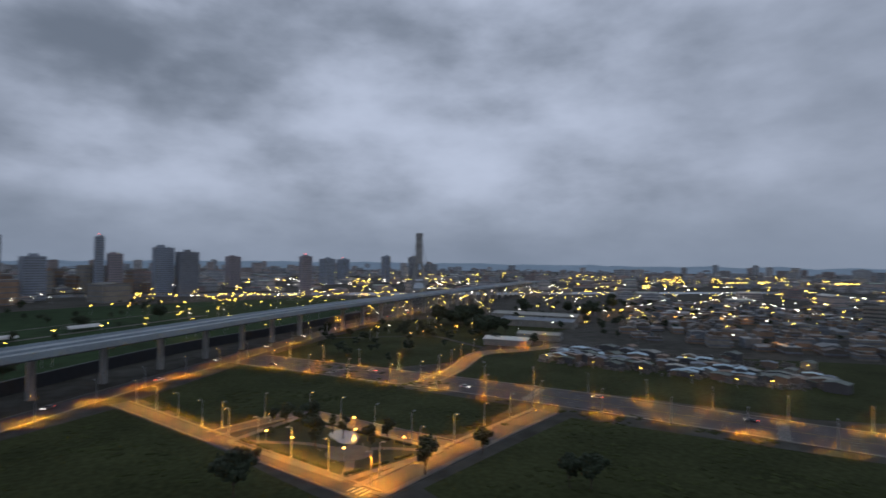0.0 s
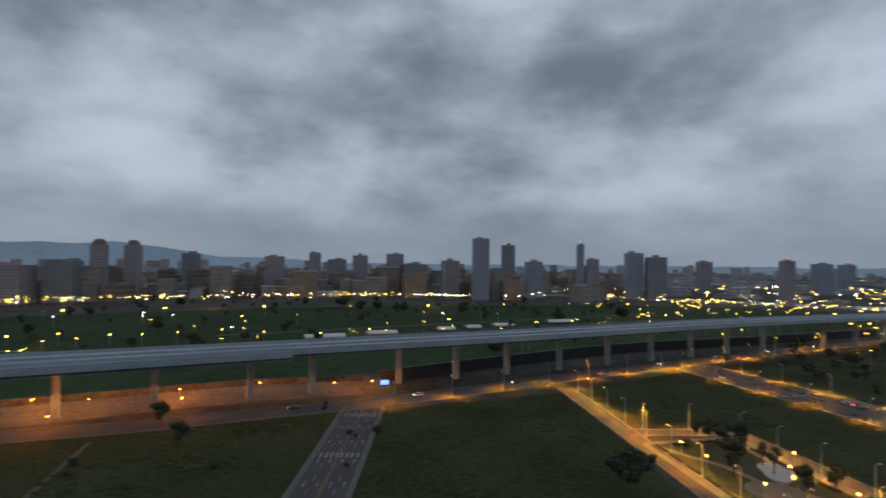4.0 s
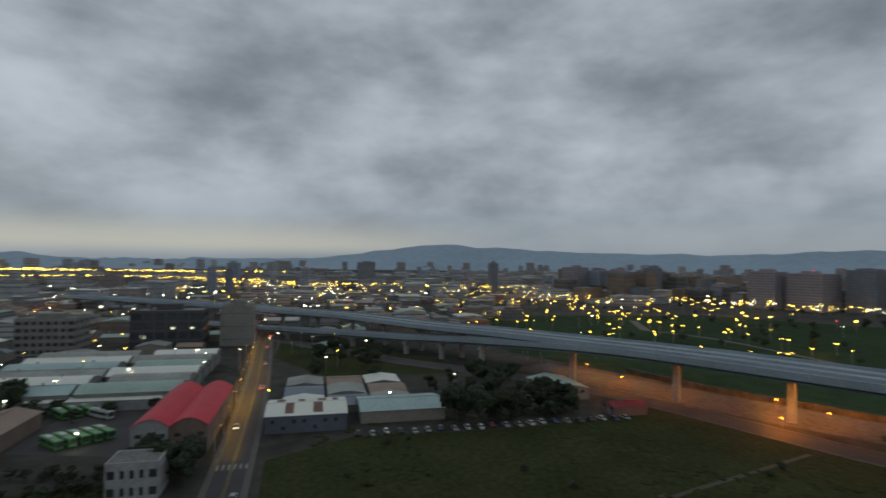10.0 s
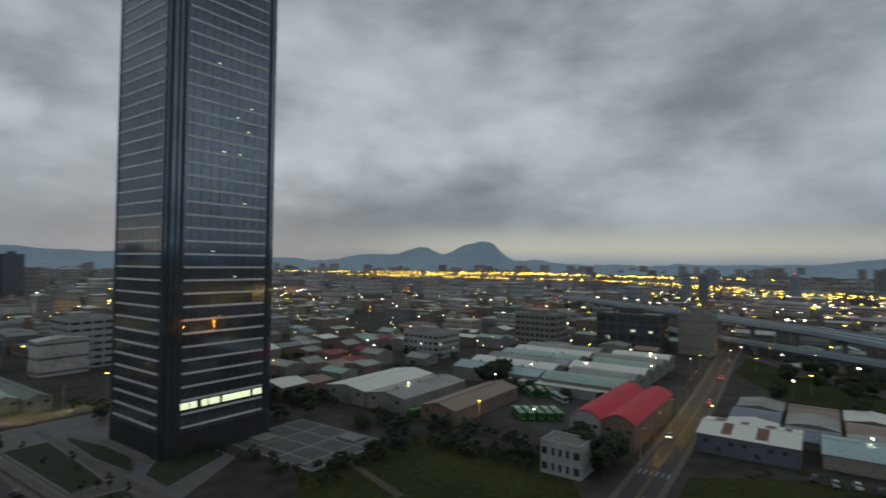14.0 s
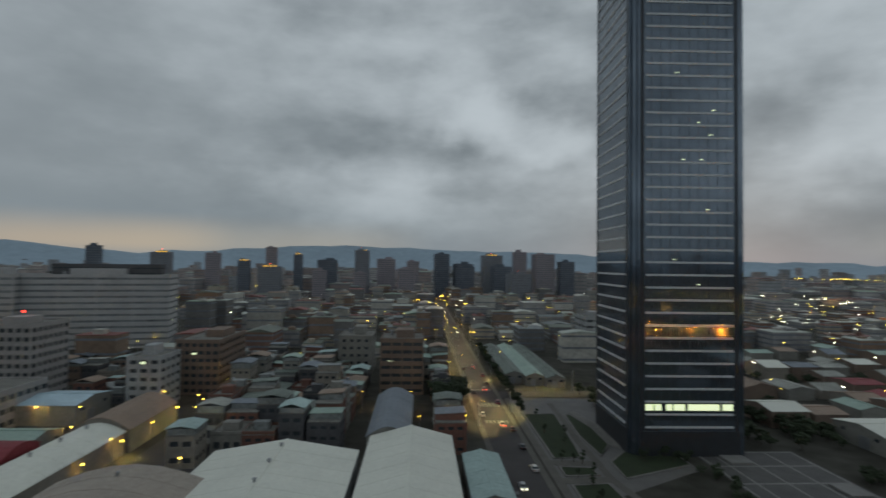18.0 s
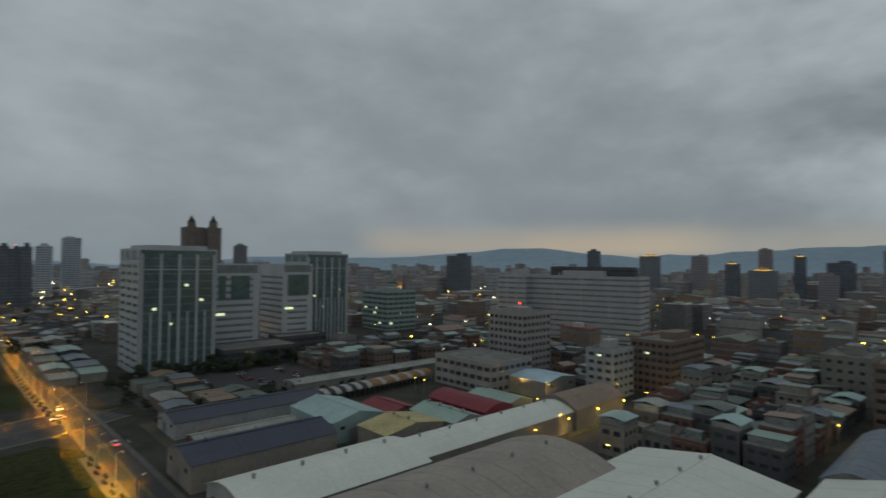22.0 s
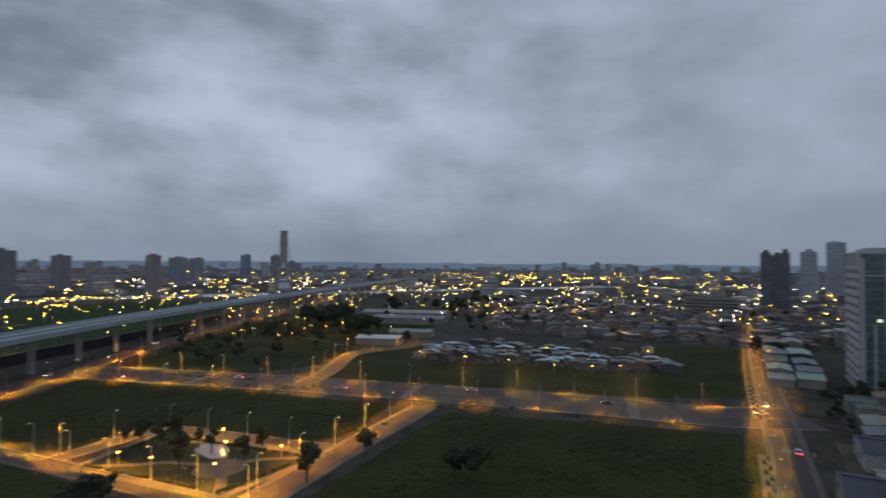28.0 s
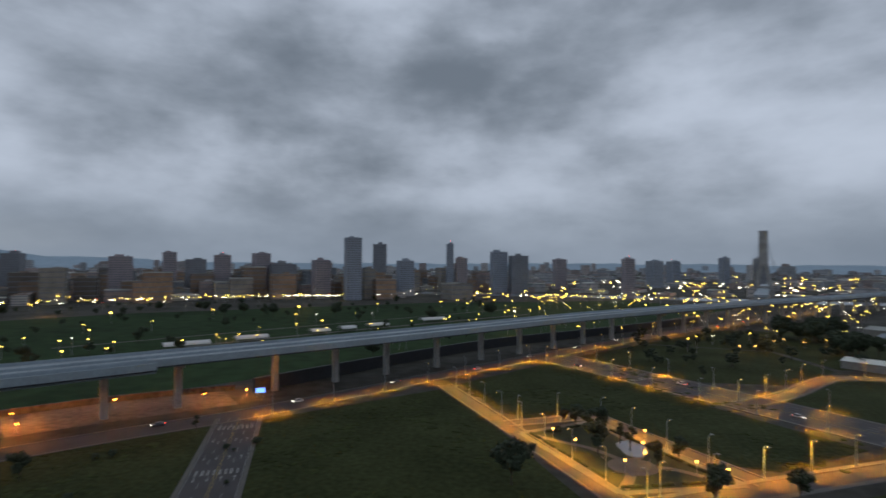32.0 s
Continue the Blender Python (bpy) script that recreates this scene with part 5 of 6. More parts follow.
# ---------------------------------------------------------------- trees and shrubs
def tree(name, label, seed, height, spread, lobes=7):
    r = random.Random(seed)
    t = thing(name, label, "tree")
    trunk = MB().tube((0, 0, -0.2), (0.1, 0.05, height * 0.3), 0.05 * height * 0.55, 0.03 * height * 0.6, 7)
    tops = []
    for i in range(lobes):
        a = 2 * math.pi * i / lobes + r.uniform(-0.4, 0.4)
        q = spread * r.uniform(0.25, 0.75) * (0.3 if i == 0 else 1)
        tops.append((q * math.cos(a), q * math.sin(a), height * r.uniform(0.45, 0.85) if i else height * 0.86))
        trunk.tube((0.08, 0.04, height * r.uniform(0.2, 0.3)), tops[-1], 0.018 * height * 0.6, 0.03, 5)
    part("trunk", trunk, M_trunk, t)
    crown = MB()
    for cx, cy, cz in tops:
        rr = spread * r.uniform(0.34, 0.5)
        for _ in range(30):
            d = Vector((r.gauss(0, 1), r.gauss(0, 1), r.gauss(0, 0.8))).normalized() * rr * r.uniform(0.3, 1.0)
            k = spread * r.uniform(0.14, 0.25)
            crown.blob((cx + d.x, cy + d.y, max(height * 0.22, cz + d.z * 0.75)), k, k, k * 0.8, 5, 3, 0.35, r)
        for _ in range(55):
            d = Vector((r.gauss(0, 1), r.gauss(0, 1), r.gauss(0, 0.8))).normalized() * rr * r.uniform(0.85, 1.3)
            p = Vector((cx + d.x, cy + d.y, max(height * 0.2, cz + d.z * 0.8)))
            s = spread * 0.05
            e1, e2 = Vector((r.gauss(0, s), r.gauss(0, s), r.gauss(0, s))), Vector((r.gauss(0, s), r.gauss(0, s), r.gauss(0, s)))
            crown.add([tuple(p), tuple(p + e1), tuple(p + e1 + e2), tuple(p + e2)], [(0, 1, 2, 3)])
    part("crown", crown, M_leaf, t)
    return t


TREES = [tree("tree", "dark broadleaf tree with a rounded uneven crown", 11, 8.0, 3.4), tree("tree", "dark broadleaf tree with a wide open crown", 12, 7.0, 4.2, 8),
         tree("tree", "slim dark tree with a narrow crown", 13, 8.5, 2.0, 6)]
SHRUB = tree("shrub", "low dense dark shrub in the rough grass", 14, 2.6, 2.2, 6)
tr = random.Random(5)


def plant(proto, x, y, k, z=0.0):
    m = pose(x, y, z, 0, 0, tr.uniform(0, 360)) @ Matrix.Diagonal((k * tr.uniform(0.9, 1.1), k * tr.uniform(0.9, 1.1), k, 1))
    return copy_thing(proto, m)


TREES[0].matrix_basis = pose(45.5, 195.5, 0) @ Matrix.Diagonal((0.95, 0.95, 1.25, 1))
TREES[1].matrix_basis = pose(14, 147.5, 0, 0, 0, 50) @ Matrix.Diagonal((1.25, 1.25, 1.7, 1))
TREES[2].matrix_basis = pose(52, 180, 0)
SHRUB.matrix_basis = pose(30, 194, 0)
for i, x, y, k in ((0, 37.2, 203, 0.85), (0, 41.1, 174.4, 1.05), (0, 56.9, 166.1, 0.8), (0, 64.6, 171.3, 0.8), (0, 33.3, 206.8, 0.6), (0, 64.3, 140.1, 1.1), (0, 87.6, 147.5, 0.85), (0, 40.9, 195, 0.85), (2, 112, 295, 1.0), (2, 50.1, 186.6, 0.9), (0, 45.5, 201, 0.8),
                   (1, 30, 92, 1.0), (0, 96, 116, 0.9), (1, 100, 112, 0.8), (2, -98, 178, 0.7), (0, -143, 143, 0.9), (0, -120, 130, 0.8)):
    plant(TREES[i], x, y, k)
# belt of trees between the workshops and the meadow
for i in range(16):
    u, v = tr.uniform(-166, -151), tr.uniform(62, 112)
    x, y = uv(u, v)
    plant(TREES[i % 2], x, y, tr.uniform(0.8, 1.2))
for i in range(20):
    u, v = tr.uniform(-230, -185), tr.uniform(64, 110)
    x, y = uv(u, v)
    plant(TREES[i % 2], x, y, tr.uniform(0.6, 0.9))
for u, v, k in ((-113, -21.5, 0.9), (-118, -22.5, 1.05), (-123, -21.5, 0.85), (-128, -23, 0.9)):
    plant(TREES[0], *uv(u, v), k)
for i in range(18):
    x, y = uv(-122 + tr.uniform(-9, 9), -30 + tr.uniform(-6, 10) - 4)
    if -137 < -122:
        x, y = uv(tr.uniform(-126, -114), tr.uniform(-36, -20))
    plant(TREES[i % 3], x, y, tr.uniform(0.55, 0.9))
for i in range(16):
    x, y = uv(tr.uniform(-205, -190), tr.uniform(-112, -100))
    plant(TREES[i % 2], x, y, tr.uniform(0.7, 1.0))
# street trees before the offices, along the avenue and round the northern plots
for v in range(-210, -34, 9):
    x, y = uv(tr.uniform(299, 305), v)
    plant(TREES[0], x, y, tr.uniform(0.6, 0.9))
for v in range(-330, -175, 8):
    x, y = uv(-19.5, v)
    plant(TREES[0], x, y, tr.uniform(0.5, 0.75))
for i in range(18):
    x, y = uv(tr.uniform(2, 14), tr.uniform(-205, -185))
    plant(TREES[1], x, y, tr.uniform(0.6, 0.9))
for i in range(22):
    plant(TREES[i % 2], 244 + tr.gauss(0, 13), 462 + tr.gauss(0, 11), tr.uniform(0.9, 1.5))
for i in range(14):
    plant(TREES[i % 2], 236 + tr.gauss(0, 6), 388 + tr.gauss(0, 5), tr.uniform(0.9, 1.4))
for i in range(14):
    plant(TREES[i % 2], 500 + tr.gauss(0, 60), 520 + tr.gauss(0, 30), tr.uniform(1.0, 1.6))
for i in range(36):
    a, r = radians(tr.uniform(92, 158)), tr.uniform(300, 760)
    plant(TREES[i % 2], 12 + r * math.cos(a), 22 + r * math.sin(a) + 20, tr.uniform(0.7, 1.3))
for i in range(12):
    x, y = uv(tr.uniform(-330, -225), tr.uniform(10, 60))
    plant(TREES[1], x, y, tr.uniform(0.6, 1.0))
for i in range(30):
    x, y = tr.uniform(-180, -40), tr.uniform(-20, 180)
    if math.hypot(x - 12, y - 22) > 90 and -0.342 * x + 0.94 * y > 15 and y < 150 + 0.9 * (x + 130) and x > -150:
        plant(SHRUB, x, y, tr.uniform(0.3, 0.8))

# tufts of tall grass all over the meadows
tufts = MB()
for _ in range(9000):
    x, y = tr.uniform(-190, 230), tr.uniform(-40, 330)
    if noise.noise((x * 0.03, y * 0.03, 0)) < 0.02:
        continue
    ok = (y < 0.94 * x + 262 and x < 205 - 0.5 * abs(y - 80) and -0.36 * x + 0.93 * y > 0) or (x < -60 and -0.36 * x + 0.93 * y > 8 and x > -170 + 0.2 * abs(y) and y < 0.9 * x + 268)
    if ok and not (10 < x < 95 and 128 < y < 226) and not (abs((x + 63) * 0.93 + (y - 126) * 0.37) < 10) and not (abs((x - 28) * 0.9 + (y - 158) * 0.43) < 9):
        tufts.blob((x, y, 0.03), tr.uniform(0.8, 2.2), tr.uniform(0.8, 2.2), tr.uniform(0.12, 0.3), 5, 3, 0.5, tr)
stuff("grass_tufts", tufts, material("tall_grass", (0.036, 0.044, 0.014), 0.95, var=0.5, scale=0.06, fine_scale=0.7, spec=0.1), "clumps of tall dark green meadow grass", "grass")



def grove(n, place, k0, k1, label="dark mass of broadleaf trees among the roofs"):
    """Trees that stand too close together to be told apart."""
    trunks, crowns = MB(), MB()
    for _ in range(n):
        x, y = place()
        if taken(x, y, -2.0):
            continue
        k = tr.uniform(k0, k1)
        h, r = 7.5 * k, 3.2 * k
        trunks.tube((x, y, -0.2), (x, y, h * 0.6), 0.22 * k, 0.1 * k, 5)
        for _ in range(26):
            d = Vector((tr.gauss(0, 1), tr.gauss(0, 1), tr.gauss(0, 1))).normalized() * tr.uniform(0.5, 1.0)
            q = r * tr.uniform(0.2, 0.38)
            crowns.blob((x + d.x * r, y + d.y * r, h * 0.62 + d.z * h * 0.34), q, q, q * 0.75, 5, 3, 0.4, tr)
    stuff("tree_grove", crowns, M_leaf, label, "trees")
    stuff("tree_trunks", trunks, M_trunk, "trunks of the tree mass", "trees")


def zone(u0, u1, v0, v1):
    return lambda: uv(tr.uniform(u0, u1), tr.uniform(v0, v1))


# ---------------------------------------------------------------- lamps
SODIUM = (1.0, 0.37, 0.02)


def lamp_light(x, y, z, power, col=SODIUM, size=0.25, down=True, cone=115):
    data = bpy.data.lights.new("lamp", "SPOT" if down else "POINT")
    data.color, data.energy, data.shadow_soft_size = col, power, size
    if down:
        data.spot_size, data.spot_blend = radians(cone), 0.8
    ob = new("lamp_light", data)
    ob.location = (x, y, z)
    return ob


def street_lamp(label, height, reach, bulb):
    t = thing("street_lamp", label, "street lamp", group="street lamps")
    part("pole", MB().tube((0, 0, 0), (0, 0, height), 0.16, 0.09, 8), M_pole, t)
    part("base", MB().tube((0, 0, 0), (0, 0, 0.6), 0.28, 0.24, 8), M_pole, t)
    part("arm", MB().tube((0, 0, height - 0.1), (reach, 0, height + 0.35), 0.07, 0.05, 6), M_pole, t)
    head = part("lamp_head", MB().box(reach + 0.3, 0, height + 0.3, height + 0.5, 1.0, 0.4), M_pole, t)
    part("bulb", MB().box(reach + 0.3, 0, height + 0.25, height + 0.295, 0.5, 0.25), bulb, head, "glowing orange lamp glass")
    return t


LAMP = street_lamp("tall galvanised street lamp with a sodium light", 9.2, 1.0, M_sodium)
placed = False


def put_lamp(x, y, heading, power=5200.0, cone=115, col=SODIUM, reach=1.3):
    global placed
    m = pose(x, y, 0.1, 0, 0, heading)
    if placed:
        copy_thing(LAMP, m)
    else:
        LAMP.matrix_basis, placed = m, True
    c, s = math.cos(radians(heading)), math.sin(radians(heading))
    if power:
        lamp_light(x + reach * c, y + reach * s, 9.25, power, col, cone=cone)


def row(pts, step, side, power=5200.0, start=0.0, cone=115, col=SODIUM, reach=1.3):
    """Lamps along a street, side metres to the left of its middle."""
    for x, y, h in along(pts, step, start):
        nx, ny = -math.sin(radians(h)), math.cos(radians(h))
        put_lamp(x + nx * side, y + ny * side, h - 90 if side > 0 else h + 90, power, cone, col, reach)


PALE = (1.0, 0.70, 0.28)
ORANGE = (1.0, 0.32, 0.01)
row(EAST[5:], 20.0, 5.8, 42000.0, 2.0, 84, ORANGE, 0.3)
row(EAST[6:9], 31.0, -6.4, 14000.0, 40.0, 95, ORANGE)
row(EAST[:4], 22.0, -6.0, 13000.0, 8.0, 92, ORANGE, 3.0)
row(WIDE, 26.0, -15.0, 60000.0, 10.0, 98, ORANGE, 0.2)
row(WIDE, 26.0, 15.0, 56000.0, 22.0, 98, ORANGE, 0.2)
row(PARKW, 17.0, 4.4, 38000.0, 6.0, 96, ORANGE, 0.6)
row(PARKN, 16.0, -4.2, 34000.0, 8.0, 96, ORANGE, 0.6)
row(PARKB, 17.0, 3.6, 30000.0, 6.0, 96, ORANGE, 0.6)
row(STUB, 18.0, 5.4, 34000.0, 10.0, 98, ORANGE, 0.6)
row(NORTH, 22.0, 5.0, 32000.0, 6.0, 98, ORANGE, 0.6)
row(RIVER[6:], 28.0, -7.6, 46000.0, 6.0, 102, ORANGE, 0.6)
row(MAIN[1:], 34.0, 7.4, 14000.0, 12.0, 118, PALE)
row(MAIN[1:4], 60.0, -7.4, 10000.0, 30.0, 118, PALE)
row([uv(-24, -211), uv(-70, -211)], 18.0, 7.6, 6500.0, 10.0, 118, PALE)


def park_lamp(x, y, z=3.6, power=1000.0):
    t = thing("park_lamp", "low park lamp with a glowing globe", "lamp", x, y, 0.1, 0, "park lamps")
    part("post", MB().tube((0, 0, 0), (0, 0, z - 0.3), 0.09, 0.07, 8), M_pole, t)
    part("globe", MB().blob((0, 0, z), 0.34, 0.34, 0.34, 10, 6), M_globe, t, "glowing globe")
    lamp_light(x, y, z + 0.55, power, (1.0, 0.42, 0.04), 0.4, False)


for x, y in ((32.3, 208.0), (34.4, 177.4), (59.2, 190.7), (55.4, 177.3), (46.7, 160.9), (67.1, 162.7), (28, 188), (74, 158)):
    park_lamp(x, y)
for i in range(7):
    park_lamp(168 + i * 9 + tr.uniform(-4, 4), 398 + tr.uniform(-10, 24) + i * 3, 4.5, 900.0)
for i in range(8):
    park_lamp(400 + i * 17, 452 - i * 14, 6, 1500.0)

# floodlights of the yards and lamps of the lanes
for x, y, z, p, c in ((-93.9, -156.8, 9, 2500, 0), (-137.3, -150.8, 9, 2200, 0), (-108, -126, 6, 1200, 1), (-176, -20, 8, 2500, 0), (-190, 40, 8, 1600, 0), (-120, -108, 5, 900, 0), (-215, 2, 8, 1500, 0), (-180, -72, 6, 1500, 1),
                      *[(*uv(112.2 + 0.12 * k, -109.7 - 19.3 * k), 5.6, 5200, 1) for k in range(5)], (*uv(88, -113), 6, 1500, 1), (*uv(107.4, -179), 6, 1500, 1), (*uv(63.4, -125.6), 6, 1200, 1), (250, -95, 8, 1800, 0), (300, -120, 8, 3000, 0), (345, -110, 8, 3000, 0), (292, -95, 8, 1500, 0)):
    t = thing("flood_lamp", "yard lamp on a steel mast", "lamp", x, y, 0, 0, "yard lamps")
    part("mast", MB().tube((0, 0, 0), (0, 0, z), 0.1, 0.08, 6), M_pole, t)
    part("head", MB().box(0, 0, z, z + 0.25, 0.42, 0.42), M_lampw if c == 0 else M_amber, t, "glowing lamp head")
    lamp_light(x, y, z - 0.3, p, (1.0, 0.93, 0.72) if c == 0 else (1.0, 0.68, 0.22))
for i in range(38):
    x, y = uv(tr.uniform(4, 200), tr.choice((-132, -144, -156, -168, -192, -216, -240, -288)) + 6)
    t = thing("alley_lamp", "small amber lamp on a pole in the alley", "lamp", x, y, 0, 0, "alley lamps")
    part("mast", MB().tube((0, 0, 0), (0, 0, 7.2), 0.08, 0.06, 6), M_pole, t)
    part("head", MB().blob((0, 0, 7.3), 0.2, 0.2, 0.14, 8, 4), M_amber, t, "glowing lamp head")
    lamp_light(x, y, 6.9, 420, (1.0, 0.66, 0.22), 0.2, False)
for v in (-52, -72, -96, -128, -158, -186):
    x, y = uv(301 + 0.06 * (-52 - v), v)
    lamp_light(x, y, 3.6, 600, (0.95, 0.85, 0.25), 0.3, False)
    t = thing("garden_lamp", "small lamp among the trees before the offices", "lamp", x, y, 0, 0, "garden lamps")
    part("mast", MB().tube((0, 0, 0), (0, 0, 3.0), 0.07, 0.06, 6), M_pole, t)
    part("head", MB().blob((0, 0, 3.1), 0.28, 0.28, 0.2, 8, 4), M_lampw, t, "glowing lamp head")
# red-orange lamps below the viaduct ramps
for x, y, z, p in ((-226, 104, 4.5, 9000), (-205, 138, 5, 15000), (-190, 150, 4, 7000), (-168, 174, 5, 13000), (-146, 198, 5, 8000), (-118, 216, 4, 5000), (-268, 70, 6, 12000), (-246, 84, 4, 6000), (-180, 128, 4, 4000), (-104, 226, 4, 9000), (-158, 166, 4, 5000)):
    lamp_light(x, y, z, p, (1.0, 0.27, 0.03), 0.5, False)
    t = thing("tunnel_lamp", "orange lamp beside the ramp below the viaduct", "lamp", x, y, 0, 0, "ramp lamps")
    part("mast", MB().tube((0, 0, 0), (0, 0, z - 0.9), 0.1, 0.08, 6), M_pole, t)
    part("head", MB().blob((0, 0, z - 0.7), 0.4, 0.4, 0.2, 8, 4), M_sodium, t, "glowing orange lamp head")

# unseen fill lights in rings, added for the street glow of each far quarter's lamps
for r, n, z, p in ((430, 12, 8, 2200), (700, 16, 9, 5000), (1050, 20, 10, 7000)):
    for i in range(n):
        a = radians(360 * (i + 0.5 * (n % 4 == 2)) / n)
        x, y = 12 + r * math.cos(a), 22 + r * math.sin(a)
        lamp_light(x, y, z, p, (1.0, 0.50, 0.10), 4.0, False)

# lamps of the far city
far_amber, far_white, far_red, far_posts = MB(), MB(), MB(), MB()
lr = random.Random(21)


def far_lamp(x, y, z=8.0, kind=None, big=1.0):
    d = math.hypot(x - 12, y - 22)
    k = (0.30 + d / 1650) * big * lr.uniform(0.7, 1.25)
    mb = {"a": far_amber, "w": far_white, "r": far_red}[kind or ("w" if lr.random() < 0.42 else "a")]
    far_posts.box(x, y, 0, z, 0.2, 0.2)
    mb.blob((x, y, z + k * 0.3), k, k, k * 0.6, 6, 4)


def far_line(pts, n, spread, kind=None, big=1.0, z=8.0):
    seg = along(pts, sum(math.dist(a, b) for a, b in zip(pts, pts[1:])) / n)
    for x, y, _ in seg:
        far_lamp(x + lr.gauss(0, spread), y + lr.gauss(0, spread), z, kind, big)


def far_field(n, r0, r1, a0, a1, kind=None, big=1.0):
    for _ in range(n):
        r, a = math.sqrt(lr.uniform(r0 * r0, r1 * r1)), radians(lr.uniform(a0, a1))
        far_lamp(12 + r * math.cos(a), 22 + r * math.sin(a), lr.choice((7, 9, 11)), kind, big)


far_line([(-930, 40), (-907, 103), (-750, 396), (-528, 673), (-318, 814), (-150, 880)], 120, 14, None, 0.8)
far_line([(-860, 60), (-700, 380), (-500, 640), (-330, 770)], 60, 22, "w", 0.75)
far_line([(-330, 780), (-250, 806)], 14, 2, "w", 1.0)
far_line([(-560, 270), (-470, 372), (-390, 450), (-300, 520), (-200, 590), (-80, 690)], 7, 2, "a", 1.2, 10)
far_field(14, 300, 520, 95, 165, "a", 0.9)
far_field(150, 300, 900, 150, 185, "a", 0.9)
far_line([(60, 900), (160, 850), (300, 830)], 36, 30, "a", 0.9)
far_field(153, 700, 1700, 60, 95)
far_field(140, 450, 1500, 18, 66)
far_field(153, 1200, 2600, 20, 75, "a")
far_line([(1500, 1050), (1650, 960), (1820, 900)], 90, 40, "a", 1.0)
far_field(110, 500, 1500, -15, 20)
far_field(204, 220, 1200, 195, 262, "w", 0.8)
far_line([(-700, -1500), (-840, -1400), (-1170, -1530), (-1350, -1450)], 120, 60, "a", 0.7, 24)
far_line([(-640, -1950), (-1000, -1790), (-1350, -1550), (-1480, -1430)], 150, 50, "a", 0.75, 26)
far_line([(-820, -1500), (-1000, -1180), (-1130, -900), (-1060, -640), (-980, -420)], 210, 26, "a", 0.72, 20)
far_line([(-1500, -1700), (-1400, -1300), (-1500, -700)], 140, 70, "a", 1.0, 26)
far_line([(-980, -420), (-960, -150), (-930, 60)], 90, 80, "a", 0.8, 16)
far_field(136, 500, 1100, 165, 215)
far_field(255, 250, 1300, 262, 345)
far_line([uv(-4, v) for v in (-380, -500, -900)], 16, 5, None, 0.6)
far_field(68, 600, 1400, 100, 360, "r", 0.6)
far_field(260, 880, 1600, 95, 165, None, 0.9)
far_line([(-930, 40), (-907, 103), (-750, 396), (-528, 673), (-318, 814)], 110, 34, "a", 0.75)
far_line([(-1060, -640), (-980, -420), (-960, -150), (-930, 60)], 110, 24, "a", 0.72, 16)
far_field(24, 330, 560, 100, 180, None, 0.7)
far_field(100, 380, 1000, 18, 90, None, 0.65)
far_field(90, 1500, 2400, 30, 48, "a", 0.8)
far_field(160, 260, 1100, 195, 262, None, 0.6)
far_field(140, 300, 900, 262, 345, None, 0.6)

KEEP[:] = [k for k in KEEP if k not in ((-310, -100, -155, 60), (300, 425, -300, -30), (110, 240, -190, 0), (-75, -16, -230, -40))]
grove(26, zone(-128, -104, -112, -92), 0.4, 0.7)
grove(30, zone(-205, -180, -100, -36), 0.5, 0.9)
grove(60, zone(-125, -66, -175, -135), 0.5, 0.9)
grove(50, zone(-330, -130, -270, -152), 0.5, 1.0)
grove(50, zone(296, 304, -230, -30), 0.6, 1.0)
grove(10, zone(240, 296, -34, -22), 0.4, 0.7)
grove(26, zone(214, 240, -200, -60), 0.4, 0.7)
grove(10, zone(242, 300, -62, -24), 0.4, 0.7)
grove(34, zone(290, 302, -230, -60), 0.4, 0.75)
grove(24, zone(226, 240, -110, -30), 0.4, 0.8)
grove(50, zone(300, 460, -20, 4), 0.6, 1.1)
grove(40, zone(-60, -20, -215, -186), 0.5, 0.9)
grove(90, lambda: (tr.uniform(300, 620), tr.uniform(330, 620)), 0.6, 1.2)
grove(60, lambda: (tr.uniform(90, 250), tr.uniform(330, 480)), 0.6, 1.2)
grove(70, lambda: (tr.uniform(380, 760), tr.uniform(180, 420)), 0.5, 1.0)
grove(120, lambda: (lambda a, r: (12 + r * math.cos(a), 22 + r * math.sin(a)))(radians(tr.uniform(92, 170)), tr.uniform(330, 900)), 0.6, 1.1, "scattered dark trees of the riverside park")

grove(46, zone(-126, -60, -90, -80), 0.3, 0.6)
grove(70, zone(-130, -104, -80, -40), 0.3, 0.55)
grove(26, zone(-170, -150, 64, 116), 0.6, 1.0)
grove(14, zone(-320, -270, 30, 60), 0.6, 1.1)
grove(18, zone(-66, -60, -135, -92), 0.3, 0.5)
clutter = MB()
for _ in range(700):
    t, q = tr.random(), tr.uniform(-3, 76)
    clutter.box(202 + 78 * t + 0.8 * q, 272 - 125 * t + 0.55 * q, 0, tr.uniform(0.6, 2.6), tr.uniform(0.6, 3.0), tr.uniform(0.6, 2.5), tr.uniform(0, 90), tr.uniform(0.6, 1.0))
stuff("yard_clutter", clutter, material("clutter", (0.13, 0.12, 0.11), 0.8, var=0.7, scale=0.4, fine_scale=1.5), "crates, scrap and carts between the shacks", "clutter")
for x, y in ((236, 190), (262, 165), (283, 146), (292, 158), (228, 216), (300, 172), (206, 270), (250, 175), (216, 240), (322, 182), (280, 230)):
    lamp_light(x, y, 4.0, 1500, (1.0, 0.5, 0.1), 0.3, False)
    far_lamp(x, y, 4.0, "a", 0.8)

